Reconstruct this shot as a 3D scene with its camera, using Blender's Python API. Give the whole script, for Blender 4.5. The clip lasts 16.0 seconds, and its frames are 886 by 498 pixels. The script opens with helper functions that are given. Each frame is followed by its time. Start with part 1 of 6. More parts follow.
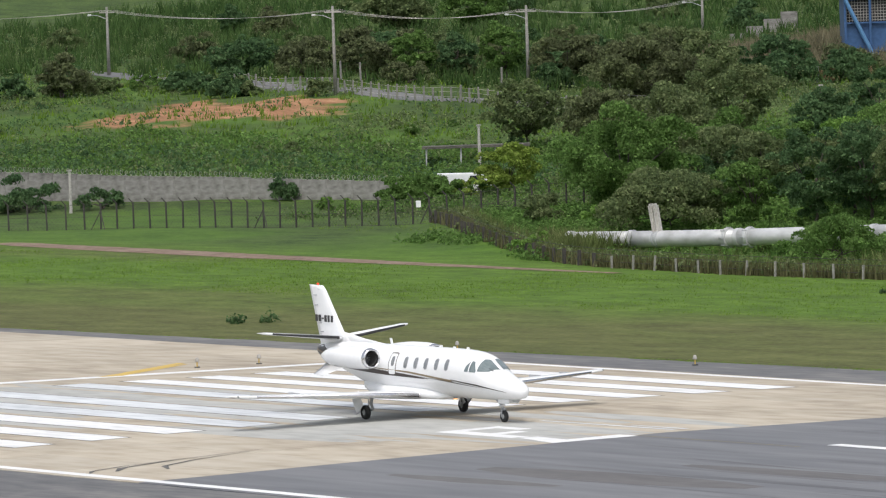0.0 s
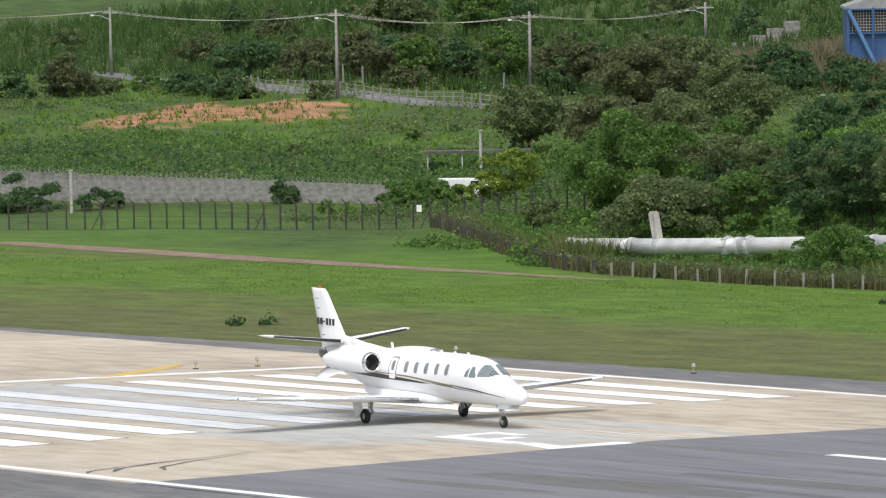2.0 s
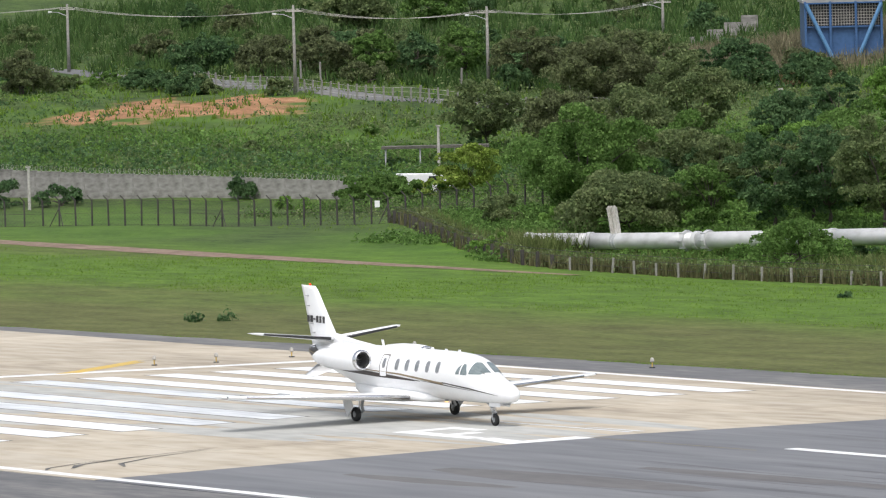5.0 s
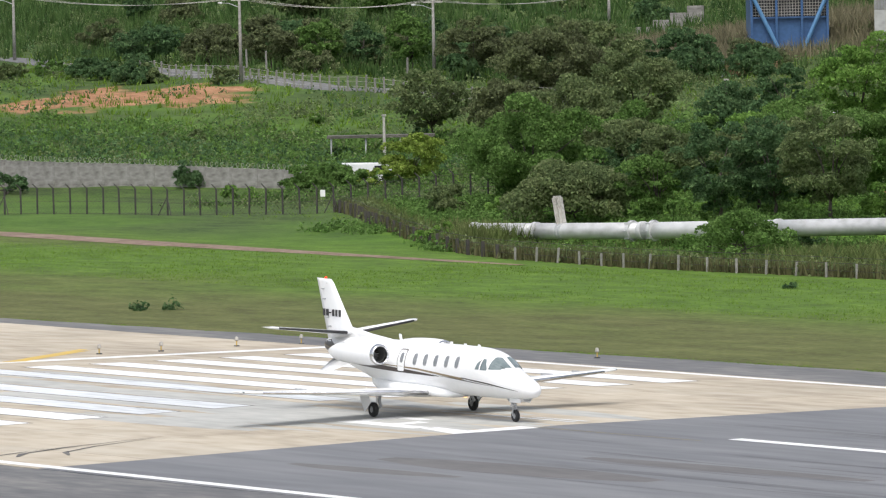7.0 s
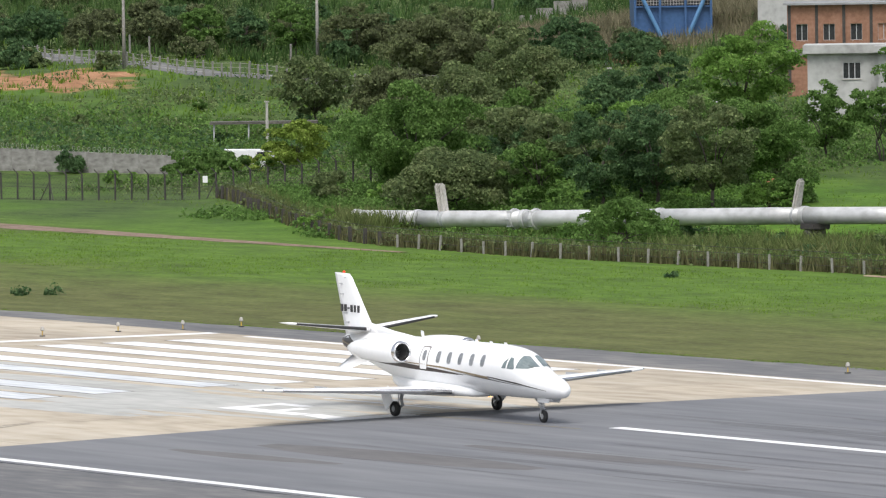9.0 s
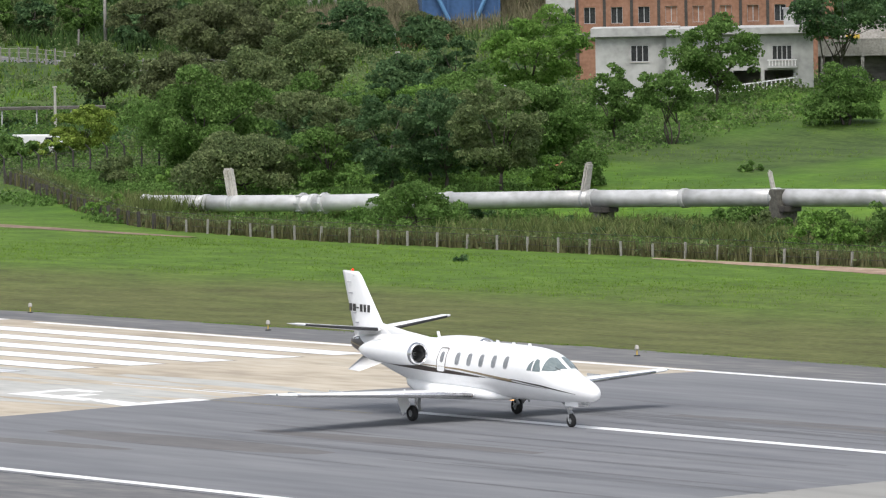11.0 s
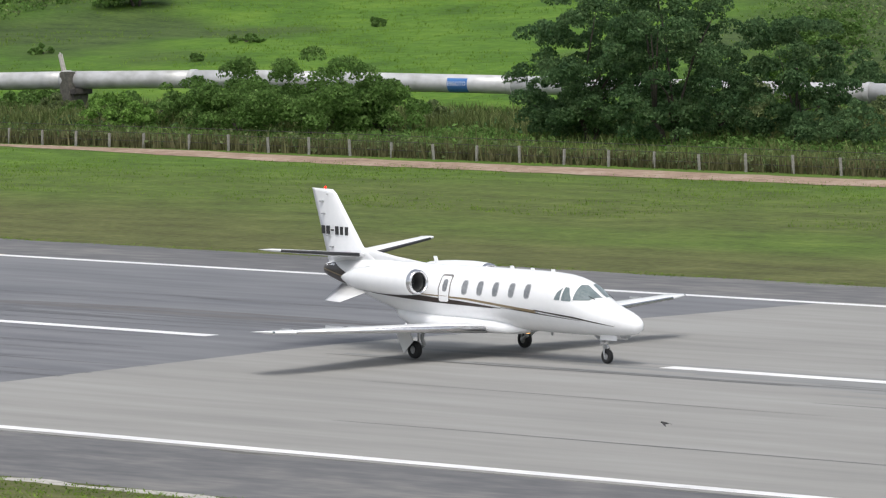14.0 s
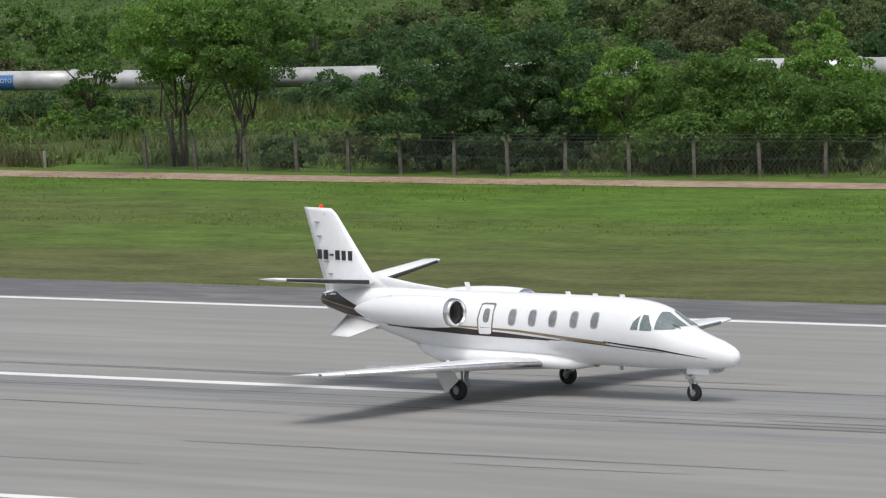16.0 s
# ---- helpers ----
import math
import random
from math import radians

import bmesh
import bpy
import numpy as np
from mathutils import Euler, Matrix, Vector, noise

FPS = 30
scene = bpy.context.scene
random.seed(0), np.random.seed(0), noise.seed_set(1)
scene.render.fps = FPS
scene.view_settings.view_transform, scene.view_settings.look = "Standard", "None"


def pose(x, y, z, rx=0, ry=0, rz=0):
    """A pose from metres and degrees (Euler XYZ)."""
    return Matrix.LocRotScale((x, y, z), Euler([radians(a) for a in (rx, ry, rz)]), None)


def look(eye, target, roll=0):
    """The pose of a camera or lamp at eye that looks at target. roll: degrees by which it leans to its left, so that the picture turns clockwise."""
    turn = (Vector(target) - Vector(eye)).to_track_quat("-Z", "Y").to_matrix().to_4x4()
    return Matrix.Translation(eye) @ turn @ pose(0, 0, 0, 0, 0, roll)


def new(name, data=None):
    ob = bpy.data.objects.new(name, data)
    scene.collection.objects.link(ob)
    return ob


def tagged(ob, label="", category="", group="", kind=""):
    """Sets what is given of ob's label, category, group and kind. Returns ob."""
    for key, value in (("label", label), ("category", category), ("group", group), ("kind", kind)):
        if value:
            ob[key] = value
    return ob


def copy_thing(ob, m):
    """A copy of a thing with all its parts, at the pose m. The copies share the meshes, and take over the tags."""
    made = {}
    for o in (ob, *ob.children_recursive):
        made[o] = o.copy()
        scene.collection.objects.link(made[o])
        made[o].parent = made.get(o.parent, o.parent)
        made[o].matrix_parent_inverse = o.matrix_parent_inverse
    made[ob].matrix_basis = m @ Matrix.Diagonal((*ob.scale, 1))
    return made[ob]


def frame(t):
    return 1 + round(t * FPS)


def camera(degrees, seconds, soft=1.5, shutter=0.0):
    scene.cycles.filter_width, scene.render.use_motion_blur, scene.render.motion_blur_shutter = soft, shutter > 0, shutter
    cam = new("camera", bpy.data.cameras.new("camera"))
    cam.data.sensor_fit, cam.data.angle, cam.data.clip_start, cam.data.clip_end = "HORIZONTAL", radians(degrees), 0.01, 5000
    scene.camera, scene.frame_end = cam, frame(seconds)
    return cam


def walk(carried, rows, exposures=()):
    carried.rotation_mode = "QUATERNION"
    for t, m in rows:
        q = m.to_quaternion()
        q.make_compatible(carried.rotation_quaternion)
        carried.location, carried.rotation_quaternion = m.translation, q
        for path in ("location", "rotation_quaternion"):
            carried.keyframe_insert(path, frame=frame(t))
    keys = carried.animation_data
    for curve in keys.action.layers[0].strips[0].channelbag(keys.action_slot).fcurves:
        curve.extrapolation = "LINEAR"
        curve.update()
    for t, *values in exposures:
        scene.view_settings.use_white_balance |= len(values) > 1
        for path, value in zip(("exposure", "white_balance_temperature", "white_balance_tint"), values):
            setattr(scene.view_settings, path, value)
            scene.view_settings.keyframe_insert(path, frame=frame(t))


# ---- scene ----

# ---------------------------------------------------------------- camera
# The runway's centre line is the x axis, y points away from the viewer, z = 0 on the crown.
EYE = (0.0, -148.55, 19.04)
cam = camera(7.202, 16.0, soft=1.2)
PAN = [  # seconds, heading from +y towards +x, tilt, roll
    (0, -57.614, -2.562, -2.017),
    (0.5, -57.485, -2.545, -1.767),
    (1, -57.430, -2.554, -1.660),
    (1.5, -57.537, -2.568, -1.350),
    (2, -57.613, -2.523, -1.253),
    (2.5, -57.684, -2.454, -1.202),
    (3, -57.636, -2.380, -1.419),
    (3.5, -57.498, -2.407, -1.357),
    (4, -57.362, -2.481, -1.487),
    (6.5, -57.042, -2.671, -1.237),
    (7, -56.831, -2.664, -1.258),
    (7.5, -56.563, -2.710, -1.332),
    (8, -56.327, -2.777, -1.131),
    (10.5, -54.760, -2.830, -0.894),
    (11, -54.156, -2.942, -1.016),
    (11.5, -53.575, -3.113, -1.144),
    (12, -52.905, -3.296, -1.164),
    (12.5, -52.223, -3.495, -1.243),
    (13, -51.426, -3.682, -1.309),
    (13.5, -49.848, -3.855, -1.165),
    (14, -48.413, -4.026, -1.487),
    (14.5, -47.086, -4.167, -1.696),
    (15, -45.520, -4.246, -1.936),
    (15.5, -43.302, -4.312, -2.113),
    (16, -40.739, -4.380, -2.296),
]


def aim(yaw, tilt, roll):
    a, b = radians(yaw), radians(tilt)
    way = Vector((math.sin(a) * math.cos(b), math.cos(a) * math.cos(b), math.sin(b)))
    return look(EYE, Vector(EYE) + way * 100.0, roll)


walk(cam, [(t, aim(y, p, r)) for t, y, p, r in PAN], exposures=[(0, 0.42), (1, 0.48), (4, 0.61), (8, 0.63), (11, 0.66), (12.5, 0.64), (13.5, 0.53), (14.5, 0.38), (16, 0.25)])

# ---------------------------------------------------------------- light: bright overcast, sun high behind thin cloud
world = bpy.data.worlds.new("sky")
scene.world = world
world.use_nodes = True
wn, wl = world.node_tree.nodes, world.node_tree.links
sky = wn.new("ShaderNodeTexSky")
sky.sky_type = "NISHITA"
sky.sun_disc = False
sky.sun_elevation, sky.sun_rotation = radians(62), radians(132)
sky.dust_density = 3.0
grey = wn.new("ShaderNodeHueSaturation")
grey.inputs["Saturation"].default_value = 0.42
wl.new(sky.outputs[0], grey.inputs["Color"])
wl.new(grey.outputs[0], wn["Background"].inputs[0])
wn["Background"].inputs[1].default_value = 0.13
sun_data = bpy.data.lights.new("sun", "SUN")
sun_data.energy, sun_data.angle, sun_data.color = 1.4, radians(28), (1.0, 0.97, 0.92)
sun = new("sun", sun_data)
sun.matrix_world = look((0, 0, 0), (-0.40, 0.36, -1.0))


# ---------------------------------------------------------------- materials
def material(name, colours, scale=1.0, rough=0.8, metal=0.0, bump=0.0, stretch=(1, 1, 1), fine=6.0, island=0.0,
             piece=0.0, coords="Object", spec=0.5, through_light=0.0):
    """Two scales of noise blend the colours; island and piece vary value per leaf or per piece."""
    m = bpy.data.materials.new(name)
    m.use_nodes = True
    n, l = m.node_tree.nodes, m.node_tree.links
    b = n["Principled BSDF"]
    b.inputs["Roughness"].default_value, b.inputs["Metallic"].default_value = rough, metal
    b.inputs["Specular IOR Level"].default_value = spec
    tc = n.new("ShaderNodeTexCoord")
    mp = n.new("ShaderNodeMapping")
    mp.inputs["Scale"].default_value = stretch
    if coords == "Position":
        l.new(n.new("ShaderNodeNewGeometry").outputs["Position"], mp.inputs[0])
    else:
        l.new(tc.outputs[coords], mp.inputs[0])
    big, small = n.new("ShaderNodeTexNoise"), n.new("ShaderNodeTexNoise")
    big.inputs["Scale"].default_value, small.inputs["Scale"].default_value = scale, scale * fine
    big.inputs["Detail"].default_value = small.inputs["Detail"].default_value = 6
    for q in (big, small):
        l.new(mp.outputs[0], q.inputs["Vector"])
    mix = n.new("ShaderNodeMath")
    mix.operation = "MULTIPLY_ADD"
    mix.inputs[1].default_value = 0.55
    l.new(small.outputs["Fac"], mix.inputs[0])
    half = n.new("ShaderNodeMath")
    half.operation = "MULTIPLY"
    half.inputs[1].default_value = 0.45
    l.new(big.outputs["Fac"], half.inputs[0])
    l.new(half.outputs[0], mix.inputs[2])
    ramp = n.new("ShaderNodeValToRGB")
    ramp.color_ramp.elements[0].position, ramp.color_ramp.elements[-1].position = 0.36, 0.64
    for k, c in enumerate(colours):
        if k == 0:
            e = ramp.color_ramp.elements[0]
        elif k == len(colours) - 1:
            e = ramp.color_ramp.elements[-1]
        else:
            e = ramp.color_ramp.elements.new(0.36 + 0.28 * k / (len(colours) - 1))
        e.color = (*c, 1)
    l.new(mix.outputs[0], ramp.inputs[0])
    out = ramp.outputs[0]
    for amount, node, socket in ((island, "ShaderNodeNewGeometry", "Random Per Island"), (piece, "ShaderNodeObjectInfo", "Random")):
        if amount:
            src = n.new(node)
            rng = n.new("ShaderNodeMapRange")
            rng.inputs["To Min"].default_value, rng.inputs["To Max"].default_value = 1 - amount, 1 + amount
            l.new(src.outputs[socket], rng.inputs["Value"])
            hsv = n.new("ShaderNodeHueSaturation")
            l.new(rng.outputs[0], hsv.inputs["Value"])
            l.new(out, hsv.inputs["Color"])
            out = hsv.outputs[0]
    l.new(out, b.inputs["Base Color"])
    if through_light:
        tr, ms = n.new("ShaderNodeBsdfTranslucent"), n.new("ShaderNodeMixShader")
        ms.inputs[0].default_value = through_light
        l.new(out, tr.inputs["Color"])
        l.new(b.outputs[0], ms.inputs[1])
        l.new(tr.outputs[0], ms.inputs[2])
        l.new(ms.outputs[0], n["Material Output"].inputs["Surface"])
    if bump:
        bp = n.new("ShaderNodeBump")
        bp.inputs["Strength"].default_value, bp.inputs["Distance"].default_value = bump, 0.05
        l.new(small.outputs["Fac"], bp.inputs["Height"])
        l.new(bp.outputs[0], b.inputs["Normal"])
    return m


def glow(name, colour, strength):
    m = bpy.data.materials.new(name)
    m.use_nodes = True
    b = m.node_tree.nodes["Principled BSDF"]
    b.inputs["Base Color"].default_value = (*colour, 1)
    b.inputs["Emission Color"].default_value = (*colour, 1)
    b.inputs["Emission Strength"].default_value = strength
    return m


M_CONCRETE = material("worn_concrete", [(0.31, 0.265, 0.205), (0.42, 0.365, 0.285), (0.49, 0.44, 0.36)], 0.12, 0.85, bump=0.15, stretch=(0.35, 1, 1), fine=9, piece=0.07, coords="Position")
M_SLAB_GREY = material("greyed_concrete", [(0.33, 0.33, 0.31), (0.40, 0.40, 0.38), (0.46, 0.455, 0.43)], 0.3, 0.85, stretch=(0.3, 1, 1), coords="Position")
M_ASPHALT = material("dark_asphalt", [(0.120, 0.124, 0.137), (0.152, 0.156, 0.167), (0.185, 0.188, 0.198)], 0.16, 0.8, bump=0.2, stretch=(0.12, 1, 1), fine=7, coords="Position")
M_GREY = material("pale_asphalt", [(0.225, 0.222, 0.210), (0.265, 0.260, 0.245), (0.30, 0.297, 0.283)], 0.14, 0.8, bump=0.2, stretch=(0.1, 1, 1), fine=7, coords="Position")
M_SHOULDER = material("shoulder_asphalt", [(0.095, 0.095, 0.10), (0.13, 0.13, 0.133), (0.19, 0.185, 0.175)], 0.3, 0.85, bump=0.2, stretch=(0.3, 1, 1), coords="Position")
M_PAINT = material("road_paint", [(0.62, 0.62, 0.62), (0.74, 0.74, 0.74), (0.80, 0.80, 0.79)], 0.5, 0.7, stretch=(0.3, 1, 1), coords="Position")
M_PAINT_WORN = material("worn_paint", [(0.45, 0.47, 0.49), (0.58, 0.6, 0.62), (0.68, 0.7, 0.71)], 0.4, 0.75, stretch=(0.2, 1, 1), coords="Position")
M_YELLOW = material("yellow_paint", [(0.5, 0.36, 0.12), (0.62, 0.42, 0.08)], 0.8, 0.75, coords="Position")
M_RUBBER_MARK = material("rubber_mark", [(0.07, 0.068, 0.065), (0.15, 0.145, 0.135)], 1.0, 0.8, stretch=(0.2, 1, 1), coords="Position")
M_WHITE = material("white_aircraft_paint", [(0.82, 0.83, 0.84), (0.87, 0.87, 0.88)], 0.8, 0.22)
M_BROWN = material("dark_brown_paint", [(0.025, 0.018, 0.015), (0.05, 0.035, 0.03)], 2.0, 0.3)
M_GOLD = material("gold_paint", [(0.2, 0.15, 0.08), (0.28, 0.22, 0.13)], 2.0, 0.35)
M_METAL = material("polished_metal", [(0.6, 0.6, 0.61), (0.75, 0.75, 0.76)], 3.0, 0.25, metal=1.0)
M_DUCT = material("grey_intake_duct", [(0.10, 0.10, 0.10), (0.16, 0.16, 0.155)], 3.0, 0.5, metal=0.3)
M_DARK = material("dark_metal", [(0.03, 0.03, 0.032), (0.07, 0.07, 0.072)], 3.0, 0.4, metal=0.6)
M_GREYPART = material("grey_painted_metal", [(0.32, 0.33, 0.34), (0.45, 0.46, 0.47)], 3.0, 0.45)
M_TYRE = material("tyre_rubber", [(0.012, 0.012, 0.013), (0.03, 0.03, 0.03)], 6.0, 0.75)
M_GLASS = material("window_glass", [(0.13, 0.165, 0.17), (0.21, 0.25, 0.255)], 2.0, 0.08, spec=0.8)
M_GLASS_SIDE = material("cabin_glass", [(0.16, 0.17, 0.18), (0.30, 0.31, 0.32)], 1.2, 0.12, spec=0.8)
M_LETTER = material("black_paint", [(0.02, 0.02, 0.022), (0.04, 0.04, 0.042)], 3.0, 0.4)
def leaf(name, colours, vary=0.4):
    return material(name, colours, 0.5, 0.7, island=vary, spec=0.12, through_light=0.55)


M_LEAF = {
    "mid": leaf("leaf_green", [(0.076, 0.145, 0.038), (0.128, 0.226, 0.058), (0.190, 0.299, 0.092)]),
    "bright": leaf("leaf_bright_green", [(0.106, 0.202, 0.043), (0.173, 0.308, 0.066), (0.254, 0.388, 0.107)]),
    "dark": leaf("leaf_dark_green", [(0.054, 0.108, 0.049), (0.096, 0.172, 0.071), (0.154, 0.238, 0.103)]),
    "olive": leaf("leaf_olive", [(0.101, 0.141, 0.063), (0.163, 0.214, 0.089), (0.239, 0.280, 0.132)]),
    "brown": leaf("leaf_brownish", [(0.098, 0.112, 0.060), (0.150, 0.176, 0.084), (0.200, 0.240, 0.108)], 0.45),
    "yellow": leaf("leaf_yellow_green", [(0.145, 0.219, 0.038), (0.235, 0.323, 0.065), (0.327, 0.404, 0.100)]),
}
M_BARK = material("bark", [(0.05, 0.042, 0.035), (0.10, 0.085, 0.07)], 2.0, 0.9, bump=0.5)
M_DRY = material("dry_grass_blades", [(0.15, 0.135, 0.075), (0.23, 0.205, 0.125)], 0.6, 0.8, island=0.35, through_light=0.3)
M_WEED = material("weeds", [(0.085, 0.118, 0.036), (0.135, 0.172, 0.058), (0.19, 0.20, 0.090)], 0.3, 0.8, island=0.35, spec=0.1, through_light=0.35)
M_BLADE = material("grass_blades", [(0.10, 0.175, 0.022), (0.145, 0.24, 0.032), (0.19, 0.29, 0.05)], 0.2, 0.7, island=0.3, spec=0.1, through_light=0.4)
M_CANE = material("tall_cane_grass", [(0.040, 0.082, 0.026), (0.068, 0.125, 0.036), (0.105, 0.165, 0.055)], 0.12, 0.8, island=0.3, spec=0.1, through_light=0.35, coords="Position")
M_POST = material("old_concrete", [(0.30, 0.29, 0.26), (0.42, 0.40, 0.37), (0.50, 0.48, 0.45)], 1.2, 0.9, bump=0.3)
M_POST_OLD = material("old_dark_concrete", [(0.17, 0.165, 0.15), (0.25, 0.24, 0.22), (0.32, 0.31, 0.29)], 1.2, 0.9, bump=0.3)
M_MOSSY = material("mossy_concrete", [(0.06, 0.058, 0.05), (0.10, 0.095, 0.08), (0.15, 0.14, 0.12)], 0.9, 0.95, bump=0.3)
M_WALL = material("stained_concrete_wall", [(0.12, 0.115, 0.105), (0.24, 0.23, 0.215), (0.35, 0.34, 0.32)], 0.35, 0.9, bump=0.3, stretch=(0.6, 0.6, 1.6))
M_IRON = material("rusty_iron", [(0.035, 0.033, 0.032), (0.07, 0.062, 0.055)], 3.0, 0.75)
M_WIRE = material("fence_wire", [(0.07, 0.07, 0.07), (0.11, 0.11, 0.105)], 3.0, 0.6, metal=0.4)
M_PIPE = material("aluminium_painted_pipe", [(0.40, 0.40, 0.39), (0.53, 0.53, 0.53), (0.62, 0.62, 0.62)], 0.35, 0.45, metal=0.25, stretch=(0.6, 1, 1))
M_DIRT = material("pale_dirt", [(0.20, 0.13, 0.09), (0.30, 0.21, 0.15), (0.40, 0.31, 0.24)], 0.35, 0.95, bump=0.3, coords="Position")
M_DIRT_RED = material("reddish_dirt", [(0.13, 0.085, 0.06), (0.20, 0.135, 0.10), (0.27, 0.20, 0.155)], 0.35, 0.95, bump=0.3, coords="Position")
M_SEAL = material("door_seal", [(0.16, 0.15, 0.14), (0.22, 0.21, 0.20)], 2.0, 0.6)
M_RED = material("red_earth", [(0.22, 0.09, 0.05), (0.33, 0.14, 0.07), (0.40, 0.22, 0.13)], 0.5, 0.95, bump=0.5, coords="Position")
M_BLUE = material("blue_painted_steel", [(0.03, 0.085, 0.20), (0.05, 0.12, 0.27)], 0.6, 0.5)
M_HOUSE = material("whitewashed_wall", [(0.30, 0.30, 0.29), (0.40, 0.40, 0.39), (0.47, 0.47, 0.46)], 0.3, 0.9)
M_BRICK = material("bare_brick", [(0.22, 0.11, 0.07), (0.30, 0.155, 0.10), (0.36, 0.20, 0.14)], 0.6, 0.9, piece=0.12)
M_TIN = material("tin_roof", [(0.24, 0.24, 0.245), (0.35, 0.35, 0.35)], 0.4, 0.5, metal=0.3)


# ---------------------------------------------------------------- builders
def mesh_object(name, verts, faces, mat, parent=None, label="", smooth=False):
    me = bpy.data.meshes.new(name)
    me.from_pydata([tuple(v) for v in verts], [], [tuple(q) for q in faces])
    if smooth:
        me.polygons.foreach_set("use_smooth", [True] * len(me.polygons))
    me.update()
    if mat:
        me.materials.append(mat)
    ob = new(name, me)
    if parent:
        ob.parent = parent
    return tagged(ob, label)


def part(name, bm, mat, parent=None, label="", smooth=False):
    bmesh.ops.recalc_face_normals(bm, faces=bm.faces)
    me = bpy.data.meshes.new(name)
    bm.to_mesh(me)
    bm.free()
    if smooth:
        me.polygons.foreach_set("use_smooth", [True] * len(me.polygons))
    me.materials.append(mat)
    ob = new(name, me)
    if parent:
        ob.parent = parent
    return tagged(ob, label)


def box(bm, x0, x1, y0, y1, z0, z1, m=None, bevel=0.0):
    r = bmesh.ops.create_cube(bm, size=1)
    vs = r["verts"]
    for v in vs:
        v.co = Vector(((x0 + x1) / 2 + v.co.x * (x1 - x0), (y0 + y1) / 2 + v.co.y * (y1 - y0), (z0 + z1) / 2 + v.co.z * (z1 - z0)))
    if bevel:
        es = list({e for v in vs for e in v.link_edges})
        bmesh.ops.bevel(bm, geom=es, offset=bevel, segments=2, affect="EDGES")
    if m is not None:
        bmesh.ops.transform(bm, matrix=m, verts=vs if not bevel else bm.verts)
    return bm


def boxed(x0, x1, y0, y1, z0, z1, bevel=0.0):
    return box(bmesh.new(), x0, x1, y0, y1, z0, z1, None, bevel)


def tube(bm, points, radii, sides=8, cap=True):
    """A tapered tube along points."""
    rings = []
    up = Vector((0, 0, 1))
    for k, p in enumerate(points):
        p = Vector(p)
        a = Vector(points[max(k - 1, 0)])
        b = Vector(points[min(k + 1, len(points) - 1)])
        d = (b - a).normalized()
        s = d.cross(up if abs(d.z) < 0.95 else Vector((1, 0, 0))).normalized()
        t = s.cross(d)
        rings.append([bm.verts.new(p + (s * math.cos(2 * math.pi * i / sides) + t * math.sin(2 * math.pi * i / sides)) * radii[k]) for i in range(sides)])
    for a, b in zip(rings, rings[1:]):
        for i in range(sides):
            bm.faces.new((a[i], a[(i + 1) % sides], b[(i + 1) % sides], b[i]))
    if cap:
        bm.faces.new(rings[0][::-1])
        bm.faces.new(rings[-1])
    return bm


def empty(name, x=0, y=0, z=0, rz=0, label="", category="", group="", kind=""):
    ob = new(name)
    ob.empty_display_size = 0.2
    ob.matrix_basis = pose(x, y, z, 0, 0, rz)
    return tagged(ob, label, category, group, kind)


# ---------------------------------------------------------------- lie of the land
def step(a, b, v):
    t = min(max((v - a) / (b - a), 0.0), 1.0)
    return t * t * (3 - 2 * t)


CROWN = 0.0112


def pipe_y(x):
    return 80.0 + 0.24 * (x + 335.0)


def land(x, y):
    """Height of the ground at x, y."""
    if y < 23.2:
        base = -0.36 - 0.4 * step(-33, -60, y) * 4
        if -30.2 < y < 23.2 and -420 < x < 80:
            return -0.75
        return base
    z = -0.36 + 0.36 * step(30, 66, y)
    q = (-0.233 * (x + 335.0) + 0.972 * (y - 80.0))
    shift = 42.0 * step(-345, -420, x)
    slope = 0.055 + 0.016 * step(-360, -430, x)
    q -= shift
    if q > -8:
        z += slope * max(q + 8, 0) * step(-8, 14, q)
    if q > 10:
        z += step(10, 60, q) * (1.3 * noise.noise((x * 0.018, y * 0.018, 3.1)) + 0.4 * noise.noise((x * 0.07, y * 0.07, 1.7)))
    if y > 72:
        z += 0.18 * noise.noise((x * 0.15, y * 0.15, 0.3)) * step(72, 80, y)
    return z


def runway_z(y):
    return -CROWN * abs(y)


# ---------------------------------------------------------------- ground
def spaced(points):
    out = []
    for a, b, s in points:
        n = max(1, round((b - a) / s))
        out += [a + (b - a) * i / n for i in range(n)]
    return out + [points[-1][1]]


